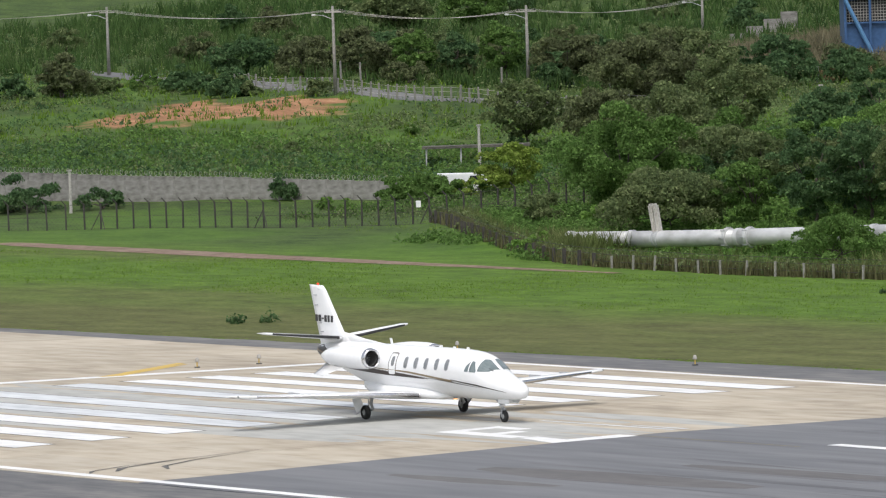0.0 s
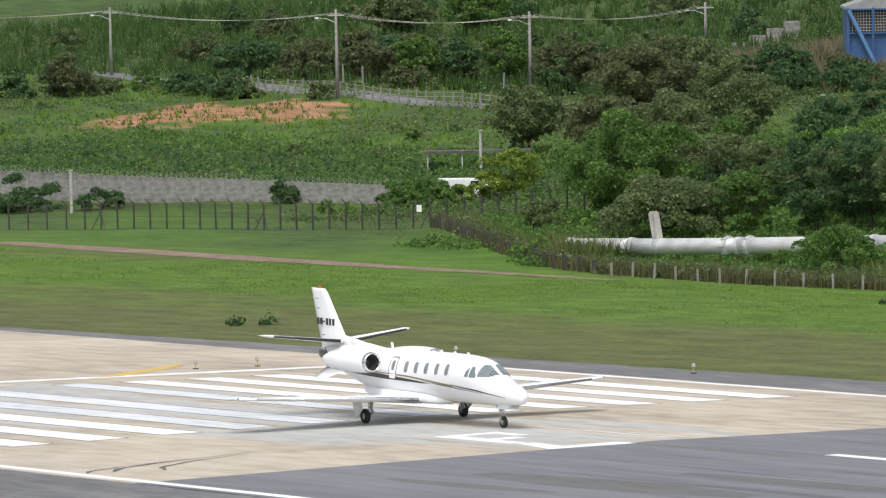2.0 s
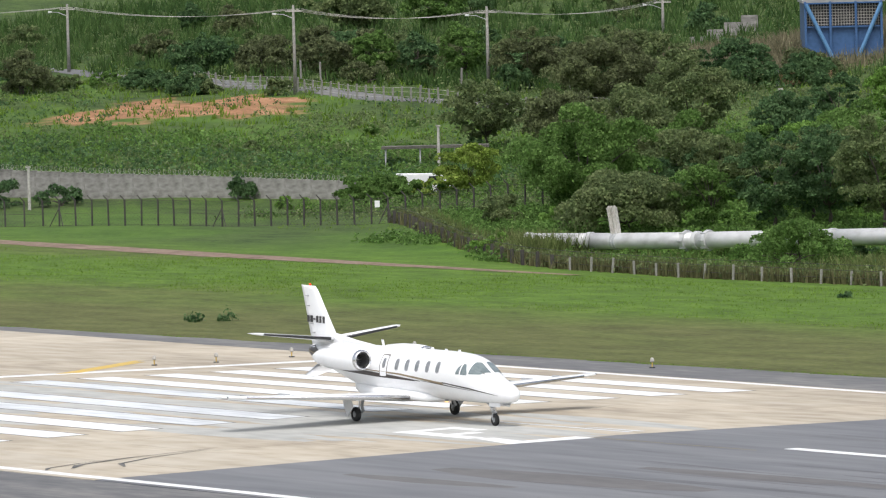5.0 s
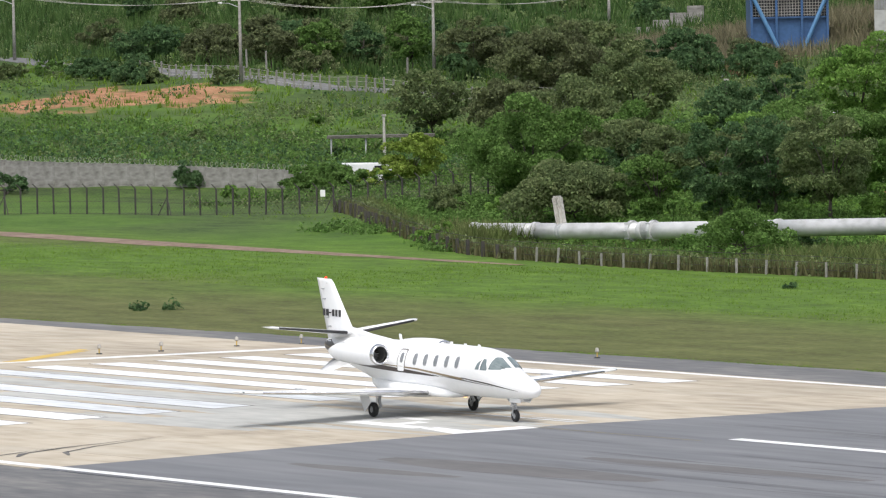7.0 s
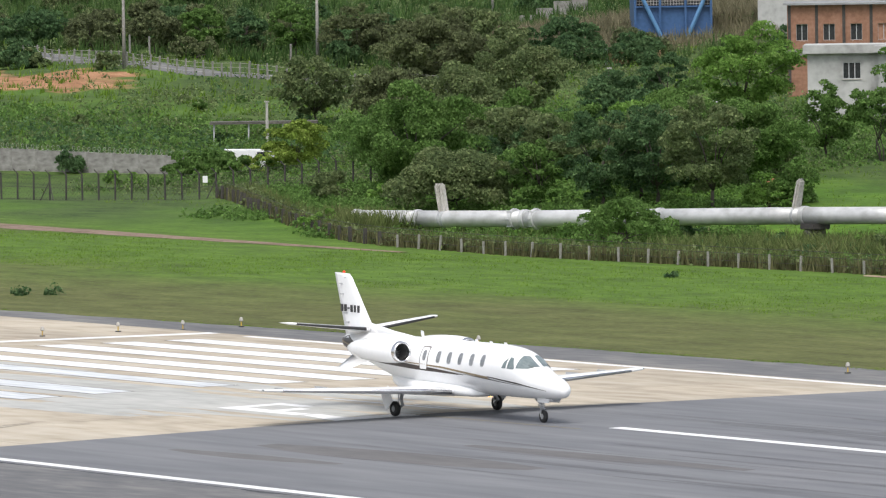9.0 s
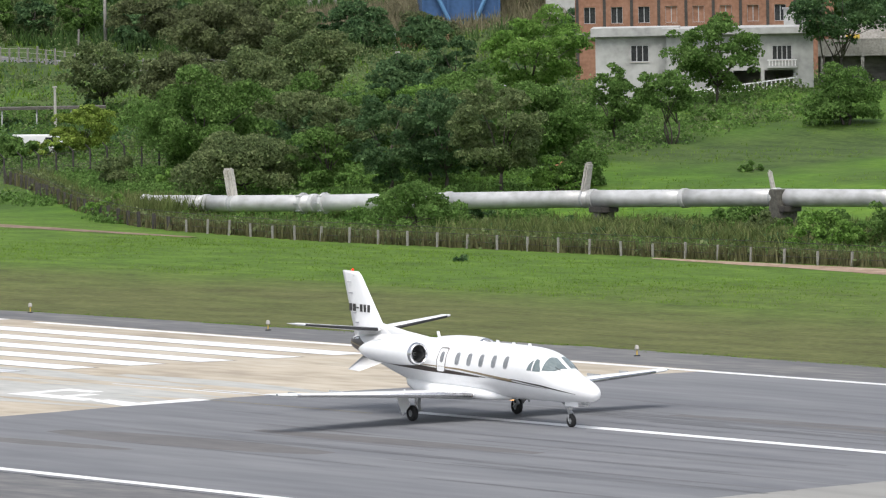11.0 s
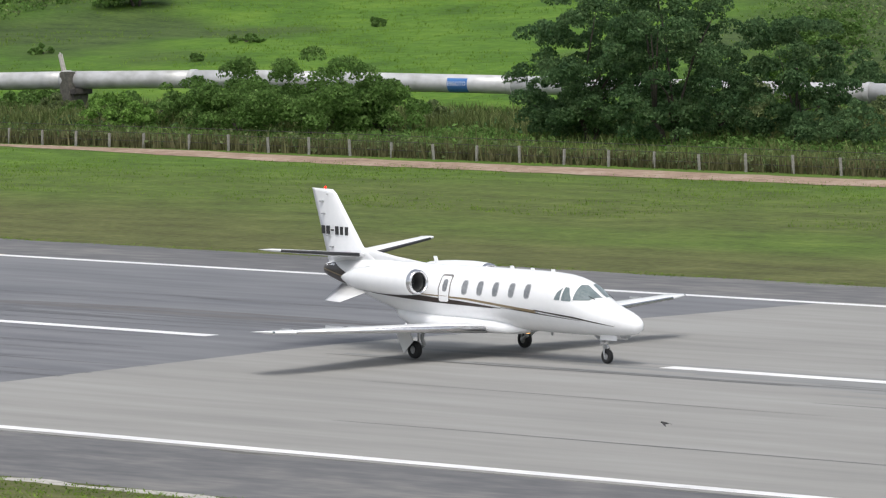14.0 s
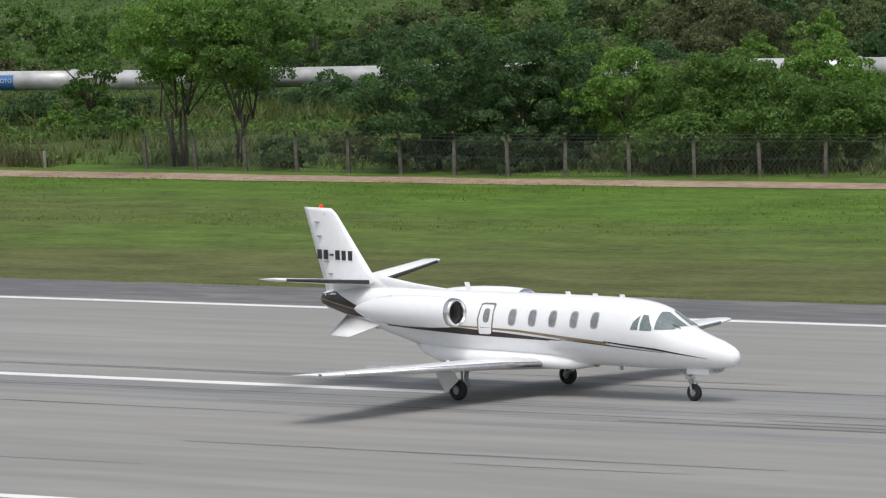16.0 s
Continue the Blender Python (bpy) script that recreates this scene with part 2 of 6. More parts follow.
def ground_material():
    m = bpy.data.materials.new("grassland")
    m.use_nodes = True
    n, l = m.node_tree.nodes, m.node_tree.links
    b = n["Principled BSDF"]
    b.inputs["Roughness"].default_value = 0.9
    b.inputs["Specular IOR Level"].default_value = 0.2
    pos = n.new("ShaderNodeNewGeometry").outputs["Position"]

    def noisy(scale, stretch=(1, 1, 1), detail=6):
        mp = n.new("ShaderNodeMapping")
        mp.inputs["Scale"].default_value = stretch
        l.new(pos, mp.inputs[0])
        t = n.new("ShaderNodeTexNoise")
        t.inputs["Scale"].default_value, t.inputs["Detail"].default_value = scale, detail
        l.new(mp.outputs[0], t.inputs["Vector"])
        return t.outputs["Fac"]

    def ramp(src, stops):
        r = n.new("ShaderNodeValToRGB")
        for k, (p, c) in enumerate(stops):
            e = r.color_ramp.elements[k] if k < 2 else r.color_ramp.elements.new(p)
            e.position, e.color = p, (*c, 1)
        l.new(src, r.inputs[0])
        return r.outputs[0]

    def mixed(f, a, c):
        k = n.new("ShaderNodeMix")
        k.data_type = "RGBA"
        l.new(f, k.inputs["Factor"])
        l.new(a, k.inputs["A"])
        l.new(c, k.inputs["B"])
        return k.outputs["Result"]

    def ranged(src, a, c, lo=0.0, hi=1.0):
        k = n.new("ShaderNodeMapRange")
        k.interpolation_type = "SMOOTHSTEP"
        for key, val in (("From Min", a), ("From Max", c), ("To Min", lo), ("To Max", hi)):
            k.inputs[key].default_value = val
        l.new(src, k.inputs["Value"])
        return k.outputs["Result"]

    def maths(op, a, c):
        k = n.new("ShaderNodeMath")
        k.operation = op
        for i, s in enumerate((a, c)):
            if isinstance(s, float):
                k.inputs[i].default_value = s
            else:
                l.new(s, k.inputs[i])
        return k.outputs[0]

    sep = n.new("ShaderNodeSeparateXYZ")
    l.new(pos, sep.inputs[0])
    wide, fine, blades = noisy(0.05, (0.45, 1.6, 1)), noisy(0.5, (0.5, 1.2, 1)), noisy(3.0, (0.7, 1, 1), 3)
    tone = maths("ADD", maths("MULTIPLY", fine, 0.55), maths("MULTIPLY", blades, 0.45))
    lush = ramp(tone, [(0.34, (0.045, 0.085, 0.012)), (0.66, (0.120, 0.212, 0.025)), (0.5, (0.074, 0.146, 0.015))])
    dull = ramp(tone, [(0.34, (0.062, 0.066, 0.024)), (0.66, (0.14, 0.135, 0.055)), (0.5, (0.098, 0.100, 0.037))])
    # mown strip beside the runway is drier; it greens towards the track
    y_soft = maths("ADD", sep.outputs["Y"], maths("MULTIPLY", maths("SUBTRACT", wide, 0.5), 34.0))
    field = mixed(ranged(y_soft, 34.0, 54.0, 0.12, 0.9), dull, lush)
    field = mixed(ranged(noisy(0.022, (0.5, 1.5, 1)), 0.5, 0.68, 0.0, 0.55), field, dull)
    # hillside: brighter meadow with tufts and paler patches
    meadow = ramp(maths("ADD", maths("MULTIPLY", noisy(0.22), 0.6), maths("MULTIPLY", noisy(1.6), 0.4)),
                  [(0.36, (0.044, 0.096, 0.011)), (0.64, (0.118, 0.208, 0.024)), (0.5, (0.074, 0.158, 0.014))])
    scrub = ramp(tone, [(0.34, (0.028, 0.050, 0.014)), (0.66, (0.085, 0.128, 0.032)), (0.5, (0.052, 0.086, 0.021))])
    hill = mixed(ranged(noisy(0.03), 0.5, 0.62), meadow, scrub)
    hill_far = mixed(ranged(noisy(0.045), 0.42, 0.58, 0.5, 1.0), meadow, scrub)
    hill_far = mixed(ranged(sep.outputs["X"], -330.0, -390.0), hill, hill_far)
    upper = maths("MULTIPLY", ranged(sep.outputs["Y"], 154.0, 172.0), ranged(sep.outputs["X"], -400.0, -440.0))
    hill_far = mixed(upper, hill_far, scrub)
    edge = maths("ADD", sep.outputs["X"], maths("MULTIPLY", sep.outputs["Y"], 1.03))
    hill_far = mixed(ranged(maths("ADD", edge, maths("MULTIPLY", wide, 16.0)), -152.0, -136.0), hill_far, scrub)
    colour = mixed(ranged(sep.outputs["Y"], 70.0, 80.0), field, hill_far)
    # bare red earth on the left-hand slope
    ex = maths("MULTIPLY", maths("ADD", sep.outputs["X"], RED_X), 1 / 15.5)
    ey = maths("MULTIPLY", maths("ADD", sep.outputs["Y"], RED_Y), 1 / 11.0)
    r2 = maths("ADD", maths("MULTIPLY", ex, ex), maths("MULTIPLY", ey, ey))
    spot = maths("ADD", r2, maths("MULTIPLY", maths("SUBTRACT", noisy(0.16), 0.5), 3.2))
    earth = ramp(tone, [(0.36, (0.19, 0.10, 0.05)), (0.64, (0.42, 0.24, 0.14)), (0.5, (0.30, 0.155, 0.08))])
    colour = mixed(ranged(spot, 0.95, 0.45), colour, earth)
    l.new(colour, b.inputs["Base Color"])
    bp = n.new("ShaderNodeBump")
    bp.inputs["Strength"].default_value, bp.inputs["Distance"].default_value = 0.8, 0.25
    l.new(tone, bp.inputs["Height"])
    l.new(bp.outputs[0], b.inputs["Normal"])
    return m


RED_X, RED_Y = 497.0, -145.5
M_GROUND = ground_material()
gx = spaced([(-3000, -1000, 200), (-1000, -620, 20), (-620, -120, 4), (-120, 200, 20), (200, 3000, 250)])
gy = spaced([(-3000, -200, 250), (-200, -40, 20), (-40, -33.2, 3.4), (-33.2, -30.4, 2.8), (-30.4, -30.0, 0.4), (-30.0, 23, 26.5), (23, 23.4, 0.4), (23.4, 66, 4.26), (66, 330, 3), (330, 700, 12), (700, 3000, 200)])
gv = [(x, y, land(x, y)) for x in gx for y in gy]
ny = len(gy)
gf = [(i * ny + j, (i + 1) * ny + j, (i + 1) * ny + j + 1, i * ny + j + 1) for i in range(len(gx) - 1) for j in range(ny - 1)]
tagged(mesh_object("ground", gv, gf, M_GROUND, smooth=True), "mown green grass and rough hillside meadow", "ground", kind="structure")


# ---------------------------------------------------------------- runway
runway = empty("runway", label="airfield runway of concrete and asphalt with white markings", category="runway", kind="structure")
EDGE = 22.3


def sheet(name, x0, x1, y0, y1, lift, mat, parent, dx=6.0, wob=0.0, label="", depth=0.0):
    """A strip that follows the crown; wob roughens its long edges."""
    bm = bmesh.new()
    far = y1 if callable(y1) else (lambda x: y1)
    ys = [y0, 0.0, 1.0] if y0 < 0 < far(x0) else [y0, 1.0]
    n = max(1, round(abs(x1 - x0) / dx))
    rows = []
    for i in range(n + 1):
        x = x0 + (x1 - x0) * i / n
        row = []
        for j, y in enumerate(ys):
            y = far(x) if j == len(ys) - 1 else y
            yy = y + (wob * noise.noise((x * 0.35, y, 5.0)) if j in (0, len(ys) - 1) else 0)
            row.append(bm.verts.new((x, yy, runway_z(yy) + lift)))
        rows.append(row)
    for a, b in zip(rows, rows[1:]):
        for j in range(len(ys) - 1):
            bm.faces.new((a[j], b[j], b[j + 1], a[j + 1]))
    if depth:
        r = bmesh.ops.extrude_face_region(bm, geom=bm.faces[:])
        bmesh.ops.translate(bm, verts=[v for v in r["geom"] if isinstance(v, bmesh.types.BMVert)], vec=(0, 0, -depth))
    return part(name, bm, mat, parent, label)


X_CONC, X_GREY = -219.05, -172.8
sheet("asphalt_bed", X_CONC, X_GREY, -EDGE - 0.6, EDGE + 0.6, 0.0, M_ASPHALT, runway, depth=0.3, label="dark bluish asphalt")
sheet("pale_asphalt_bed", X_GREY, 70, -EDGE - 0.6, EDGE + 0.6, 0.0, M_GREY, runway, depth=0.3, label="pale grey grooved asphalt")
sheet("joint_bed", -400, X_CONC, -EDGE - 0.6, EDGE + 0.6, -0.03, M_RUBBER_MARK, runway, depth=0.3, label="dark joint filler under slabs")
sheet("far_shoulder", -400, 70, EDGE + 0.6, lambda x: 29.2 - 0.052 * max(0.0, -235 - x), -0.02, M_SHOULDER, runway, dx=2, wob=0.5, depth=0.5, label="dark asphalt shoulder")
sheet("near_shoulder", -400, 70, -30.8, -EDGE - 0.6, -0.02, M_SHOULDER, runway, dx=2, wob=0.5, depth=0.5, label="dark asphalt shoulder")


def stripe(name, x0, x1, y0, y1, mat=M_PAINT, lift=0.006, label="", dx=3.0, wob=0.03):
    return sheet(name, x0, x1, y0, y1, lift, mat, runway, dx=dx, wob=wob, label=label)


sheet("gravel_rim", -215, -90, -31.3, -30.55, -0.012, M_POST, runway, dx=0.7, wob=0.7, label="pale broken rim of the shoulder")
stripe("edge_line", -268, 70, -EDGE - 0.28, -EDGE + 0.28, label="white runway edge line")
stripe("edge_line", -268, 70, EDGE - 0.28, EDGE + 0.28, label="white runway edge line")
for k in range(9):
    a = -208.15 + 51.0 * k
    if a < 60:
        stripe("centre_dash", a, min(a + 29.15, 69), -0.32, 0.32, label="white centre-line dash")
stripe("threshold_bar", -272.0, -270.9, -EDGE - 0.5, EDGE + 0.5, wob=0.05, dx=0.5, label="white threshold bar")
for k in range(6):
    for s in (1, -1):
        c = s * ((1.80 if s > 0 else 3.10) + 3.37 * k)
        stripe("stripe_border", -238.05 - 29.72, -237.93, c - 0.97, c + 0.97, M_RUBBER_MARK, 0.003, "thin dark border of a stripe")
        worn = s < 0 and k < 2 or s > 0 and k == 0
        stripe("threshold_stripe", -238.05 - 29.6, -238.05, c - 0.86, c + 0.86, M_PAINT_WORN if worn else M_PAINT, label="white threshold stripe")
# what is left of the runway number, yellow taxi marks, tyre tracks and stains
NUMBER = empty("runway_number", label="worn white painted runway number on asphalt joint", category="runway marking", kind="structure")


def patch(name, corners, mat, parent, lift=0.008, label=""):
    """A flat painted shape; its corners count from a metre beyond the slabs' end."""
    n = len(corners)
    return mesh_object(name, [(x - 1.0, y, runway_z(y) + lift) for x, y in corners], [tuple(range(n))], mat, parent, label)


for c in ([(-227.0, -4.6), (-221.6, -4.6), (-221.4, -3.9), (-227.0, -3.7)], [(-227.0, -3.7), (-226.2, -3.7), (-226.2, -1.7), (-227.0, -1.7)],
          [(-224.3, -3.9), (-223.5, -3.9), (-223.5, -2.6), (-224.3, -2.6)], [(-226.2, -2.3), (-224.6, -2.3), (-224.6, -1.7), (-226.2, -1.7)],
          [(-221.4, -4.4), (-218.0, -5.1), (-217.6, -1.4), (-218.9, -1.5), (-218.9, -3.9), (-221.2, -3.7)]):
    patch("number_stroke", c, M_PAINT, NUMBER)
for c in ([(-227.9, 0.75), (-219.0, 0.95), (-219.0, 1.25), (-227.9, 1.0)], [(-222.6, 1.45), (-219.0, 1.5), (-219.0, 1.8), (-222.6, 1.6)]):
    patch("number_stroke", c, M_PAINT_WORN, NUMBER)
arrow = empty("yellow_chevron", label="faded yellow taxi line before the threshold", category="runway marking", kind="structure")
patch("painted_line", [(-270.5, 5.2), (-270.5, 6.6), (-276.0, 13.2), (-276.0, 12.3)], M_YELLOW, arrow)
patch("painted_line", [(-272.6, 7.8), (-271.8, 7.2), (-276.8, 13.5), (-277.2, 13.3)], M_YELLOW, arrow, lift=0.010)
thin = empty("taxi_line", label="thin worn yellow taxi line along the asphalt", category="runway marking", kind="structure")
patch("painted_line", [(-218.0, -1.5), (-207.5, -1.3), (-207.5, -1.2), (-218.0, -1.38)], material("faded_yellow", [(0.17, 0.15, 0.10), (0.26, 0.22, 0.13)], 1.0, 0.8), thin)

marks = empty("tyre_marks", label="dark rubber tyre marks on the runway", category="tyre marks", kind="stuff")
rng = random.Random(5)


def mark(x0, x1, y, w, dy=0.0, mat=None, lift=0.011):
    n = max(3, int(abs(x1 - x0) / 2.5))
    vs, fs = [], []
    for i in range(n + 1):
        t = i / n
        x, yy = x0 + (x1 - x0) * t, y + dy * t * t + 0.06 * noise.noise((x0 + t * 4, y, 0))
        ww = w * (0.15 + 0.85 * math.sin(math.pi * min(max(t, 0.02), 0.98)) ** 0.6)
        vs += [(x, yy - ww / 2, runway_z(yy - ww / 2) + lift), (x, yy + ww / 2, runway_z(yy + ww / 2) + lift)]
        if i:
            fs.append((2 * i - 2, 2 * i, 2 * i + 1, 2 * i - 1))
    return mesh_object("tyre_mark", vs, fs, mat or M_TYRE_DIM, marks)


M_TYRE_DIM = material("rubber_on_asphalt", [(0.098, 0.100, 0.108), (0.138, 0.141, 0.149)], 0.6, 0.75, stretch=(0.2, 1, 1), coords="Position")
M_TYRE_PALE = material("rubber_on_pale_asphalt", [(0.105, 0.105, 0.106), (0.19, 0.188, 0.184)], 0.6, 0.75, stretch=(0.2, 1, 1), coords="Position")
M_STAIN = material("brown_stain", [(0.102, 0.098, 0.099), (0.142, 0.137, 0.136)], 0.4, 0.85, stretch=(0.3, 1, 1), coords="Position")
for k in range(46):
    a = rng.uniform(-217, -185)
    mark(a, min(a + rng.uniform(8, 26), -172.5), rng.choice([rng.gauss(-9, 5), rng.gauss(5, 4)]), rng.uniform(0.12, 0.5), rng.uniform(-0.5, 0.5), lift=0.003 + 0.0001 * k)
for k in range(64):
    a = rng.uniform(-171, 20)
    mark(a, a + rng.uniform(6, 30), rng.choice([rng.gauss(-2.6, 1.2), rng.gauss(2.8, 1.2), rng.gauss(-2.6, 1.2), rng.gauss(-9, 5)]), rng.uniform(0.05, 0.22), rng.uniform(-0.2, 0.2), M_TYRE_PALE, lift=0.003 + 0.0001 * k)
for k, (x0, x1, y, w) in enumerate(((-212, -196, -12.6, 2.8), (-213, -203, -16.0, 1.3), (-206, -190, -8, 1.6), (-200, -178, 6, 2.4))):
    mark(x0, x1, y, w, 0.6, M_STAIN, lift=0.0025 + 0.0001 * k)
for k, (x0, x1, y, w, dy) in enumerate(((-224.1, -227.7, -20.9, 0.5, 8.4), (-223.1, -227.2, -19.3, 0.32, 6.0), (-224.2, -226.8, -22.0, 0.28, 5.5))):
    mark(x0, x1, y, w, dy, M_RUBBER_MARK, lift=0.013 + 0.0002 * k)
# the lane that landing wheels have darkened
M_LANE = material("rubbered_pale_asphalt", [(0.185, 0.19, 0.19), (0.225, 0.228, 0.225), (0.27, 0.268, 0.258)], 0.25, 0.78, stretch=(0.08, 1, 1), fine=9, coords="Position")
for k in range(26):
    a = rng.uniform(-171.5, 10)
    mark(a, a + rng.uniform(30, 70), rng.gauss(-0.8, 2.2), rng.uniform(0.5, 1.3), rng.uniform(-0.3, 0.3), M_LANE, lift=0.0011 + 0.00005 * k)
# greyed wheel lane over the slabs
for k in range(70):
    a = rng.uniform(-276, -226)
    mark(a, min(a + rng.uniform(8, 20), -219.2), rng.gauss(-3.2, 3.6), rng.uniform(0.5, 1.9), rng.uniform(-0.6, 0.6), M_SLAB_GREY, lift=0.0006 + 0.00003 * k)

# concrete slabs of the landing end
slab_v = [(sx * 3.74, sy * 2.275, sz) for sz in (-0.2, 0.0) for sx, sy in ((-1, -1), (1, -1), (1, 1), (-1, 1))]
slab_me = bpy.data.meshes.new("slab")
slab_me.from_pydata(slab_v, [], [(3, 2, 1, 0), (4, 5, 6, 7), (0, 1, 5, 4), (1, 2, 6, 5), (2, 3, 7, 6), (3, 0, 4, 7)])
slab_me.materials.append(M_CONCRETE)
for i in range(20):
    for j in range(10):
        cx, cy = X_CONC - 3.76 - 7.52 * i, -20.61 + 4.58 * j
        slab = new("slab", slab_me)
        slab.parent = runway
        slab.matrix_basis = pose(cx, cy, runway_z(cy) + rng.uniform(-0.004, 0.0), math.degrees(math.atan(CROWN)) * (1 if cy < 0 else -1))


# ---------------------------------------------------------------- business jet
# Own space: x forward from between the main wheels, y to its left, z up from the ground.
STATIONS = [  # x, bottom, top, half width
    (8.30, 1.22, 1.27, 0.03), (8.23, 1.05, 1.43, 0.19), (8.05, 0.97, 1.55, 0.31), (7.7, 0.92, 1.69, 0.43), (7.2, 0.90, 1.83, 0.54), (6.7, 0.88, 2.00, 0.66),
    (6.3, 0.87, 2.22, 0.74), (5.9, 0.86, 2.48, 0.80), (5.5, 0.86, 2.63, 0.84), (5.0, 0.86, 2.72, 0.87), (4.3, 0.87, 2.77, 0.88), (3.0, 0.88, 2.79, 0.88),
    (1.0, 0.88, 2.80, 0.88), (-1.0, 0.90, 2.80, 0.88), (-2.2, 1.02, 2.80, 0.85), (-3.2, 1.20, 2.80, 0.77), (-4.2, 1.44, 2.81, 0.65), (-5.2, 1.70, 2.80, 0.51),
    (-6.2, 1.95, 2.74, 0.36), (-7.0, 2.14, 2.66, 0.20), (-7.22, 2.24, 2.60, 0.12), (-7.30, 2.36, 2.48, 0.03)]


def section(x):
    pts = STATIONS[::-1]
    xs = [p[0] for p in pts]
    soften = 0.22 if -6.8 < x < 7.5 else 0.0
    near = [x + soften * d for d in (-1, -0.5, 0, 0.5, 1)]
    lo, hi, w = (float(np.mean(np.interp(near, xs, [p[k] for p in pts]))) for k in (1, 2, 3))
    return (lo + hi) / 2, (hi - lo) / 2, w


def skin(x, z, side, off=0.0):
    """A point of the fuselage's skin at x and height z."""
    zc, h, w = section(x)
    u = min(max((z - zc) / h, -0.999), 0.999)
    y = w * (1 - abs(u) ** 2.1) ** (1 / 2.1)
    n = Vector((0, y / w ** 2, (z - zc) / h ** 2)).normalized()
    return Vector((x, side * (y + n.y * off), z + n.z * off))


def decal(name, x0, x1, low, high, side, mat, parent, off=0.008, n=14, m=4, label=""):
    """A patch of skin between two height lines."""
    vs, fs = [], []
    for i in range(n + 1):
        x = x0 + (x1 - x0) * i / n
        a, b = low(x), high(x)
        for j in range(m + 1):
            vs.append(skin(x, a + (b - a) * j / m, side, off))
    for i in range(n):
        for j in range(m):
            k = i * (m + 1) + j
            fs.append((k, k + 1, k + m + 2, k + m + 1))
    return mesh_object(name, vs, fs, mat, parent, label, smooth=True)


def line(*pts):
    xs, zs = [p[0] for p in pts], [p[1] for p in pts]
    return lambda x: float(np.interp(x, xs, zs))


def lens_window(xc, zc, w, h, power=3.0):
    def edge(sign):
        return lambda x: zc + sign * h / 2 * (max(0.0, 1 - abs((x - xc) / (w / 2)) ** power)) ** (1 / power)
    return edge(-1), edge(1)


def aerofoil(bm, stations, n=9):
    """Lofts a wing: stations of (leading edge, trailing edge, thickness, normal)."""
    rings = []
    for le, te, th, nor in stations:
        le, te, nor = Vector(le), Vector(te), Vector(nor)
        prof = [(0.0, 0.0), (0.02, 0.5), (0.10, 0.86), (0.3, 1.0), (0.6, 0.7), (0.85, 0.28), (1.0, 0.03)]
        up = [le.lerp(te, s) + nor * th * 0.5 * t for s, t in prof]
        dn = [le.lerp(te, s) - nor * th * 0.5 * t for s, t in prof[1:]][::-1]
        rings.append([bm.verts.new(p) for p in up + dn])
    for a, b in zip(rings, rings[1:]):
        for i in range(len(a)):
            bm.faces.new((a[i], a[(i + 1) % len(a)], b[(i + 1) % len(a)], b[i]))
    bm.faces.new(rings[0])
    bm.faces.new(rings[-1][::-1])
    return bm


def wheel(bm, x, y, z, r, w, sides=24):
    prof = [(0.45, -0.5), (0.8, -0.5), (0.95, -0.38), (1.0, -0.15), (1.0, 0.15), (0.95, 0.38), (0.8, 0.5), (0.45, 0.5)]
    rings = [[bm.verts.new((x + r * a * math.cos(2 * math.pi * i / sides), y + b * w, z + r * a * math.sin(2 * math.pi * i / sides))) for i in range(sides)] for a, b in prof]
    for a, b in zip(rings, rings[1:] + rings[:1]):
        for i in range(sides):
            bm.faces.new((a[i], a[(i + 1) % sides], b[(i + 1) % sides], b[i]))
    return bm


def hub(bm, x, y, z, r, w, sides=20):
    prof = [(0.05, -0.42), (0.30, -0.46), (0.36, -0.30), (0.47, -0.42), (0.47, 0.42), (0.36, 0.30), (0.30, 0.46), (0.05, 0.42)]
    rings = [[bm.verts.new((x + r * a * math.cos(2 * math.pi * i / sides), y + b * w, z + r * a * math.sin(2 * math.pi * i / sides))) for i in range(sides)] for a, b in prof]
    for a, b in zip(rings, rings[1:] + rings[:1]):
        for i in range(sides):
            bm.faces.new((a[i], a[(i + 1) % sides], b[(i + 1) % sides], b[i]))
    return bm


def revolve(bm, prof, y, z, sides=32):
    """Revolves (x, radius) about an axis along x through y, z."""
    rings = [[bm.verts.new((x, y + r * math.cos(2 * math.pi * i / sides), z + r * math.sin(2 * math.pi * i / sides))) for i in range(sides)] for x, r in prof]
    for a, b in zip(rings, rings[1:]):
        for i in range(sides):
            bm.faces.new((a[i], a[(i + 1) % sides], b[(i + 1) % sides], b[i]))
    return bm


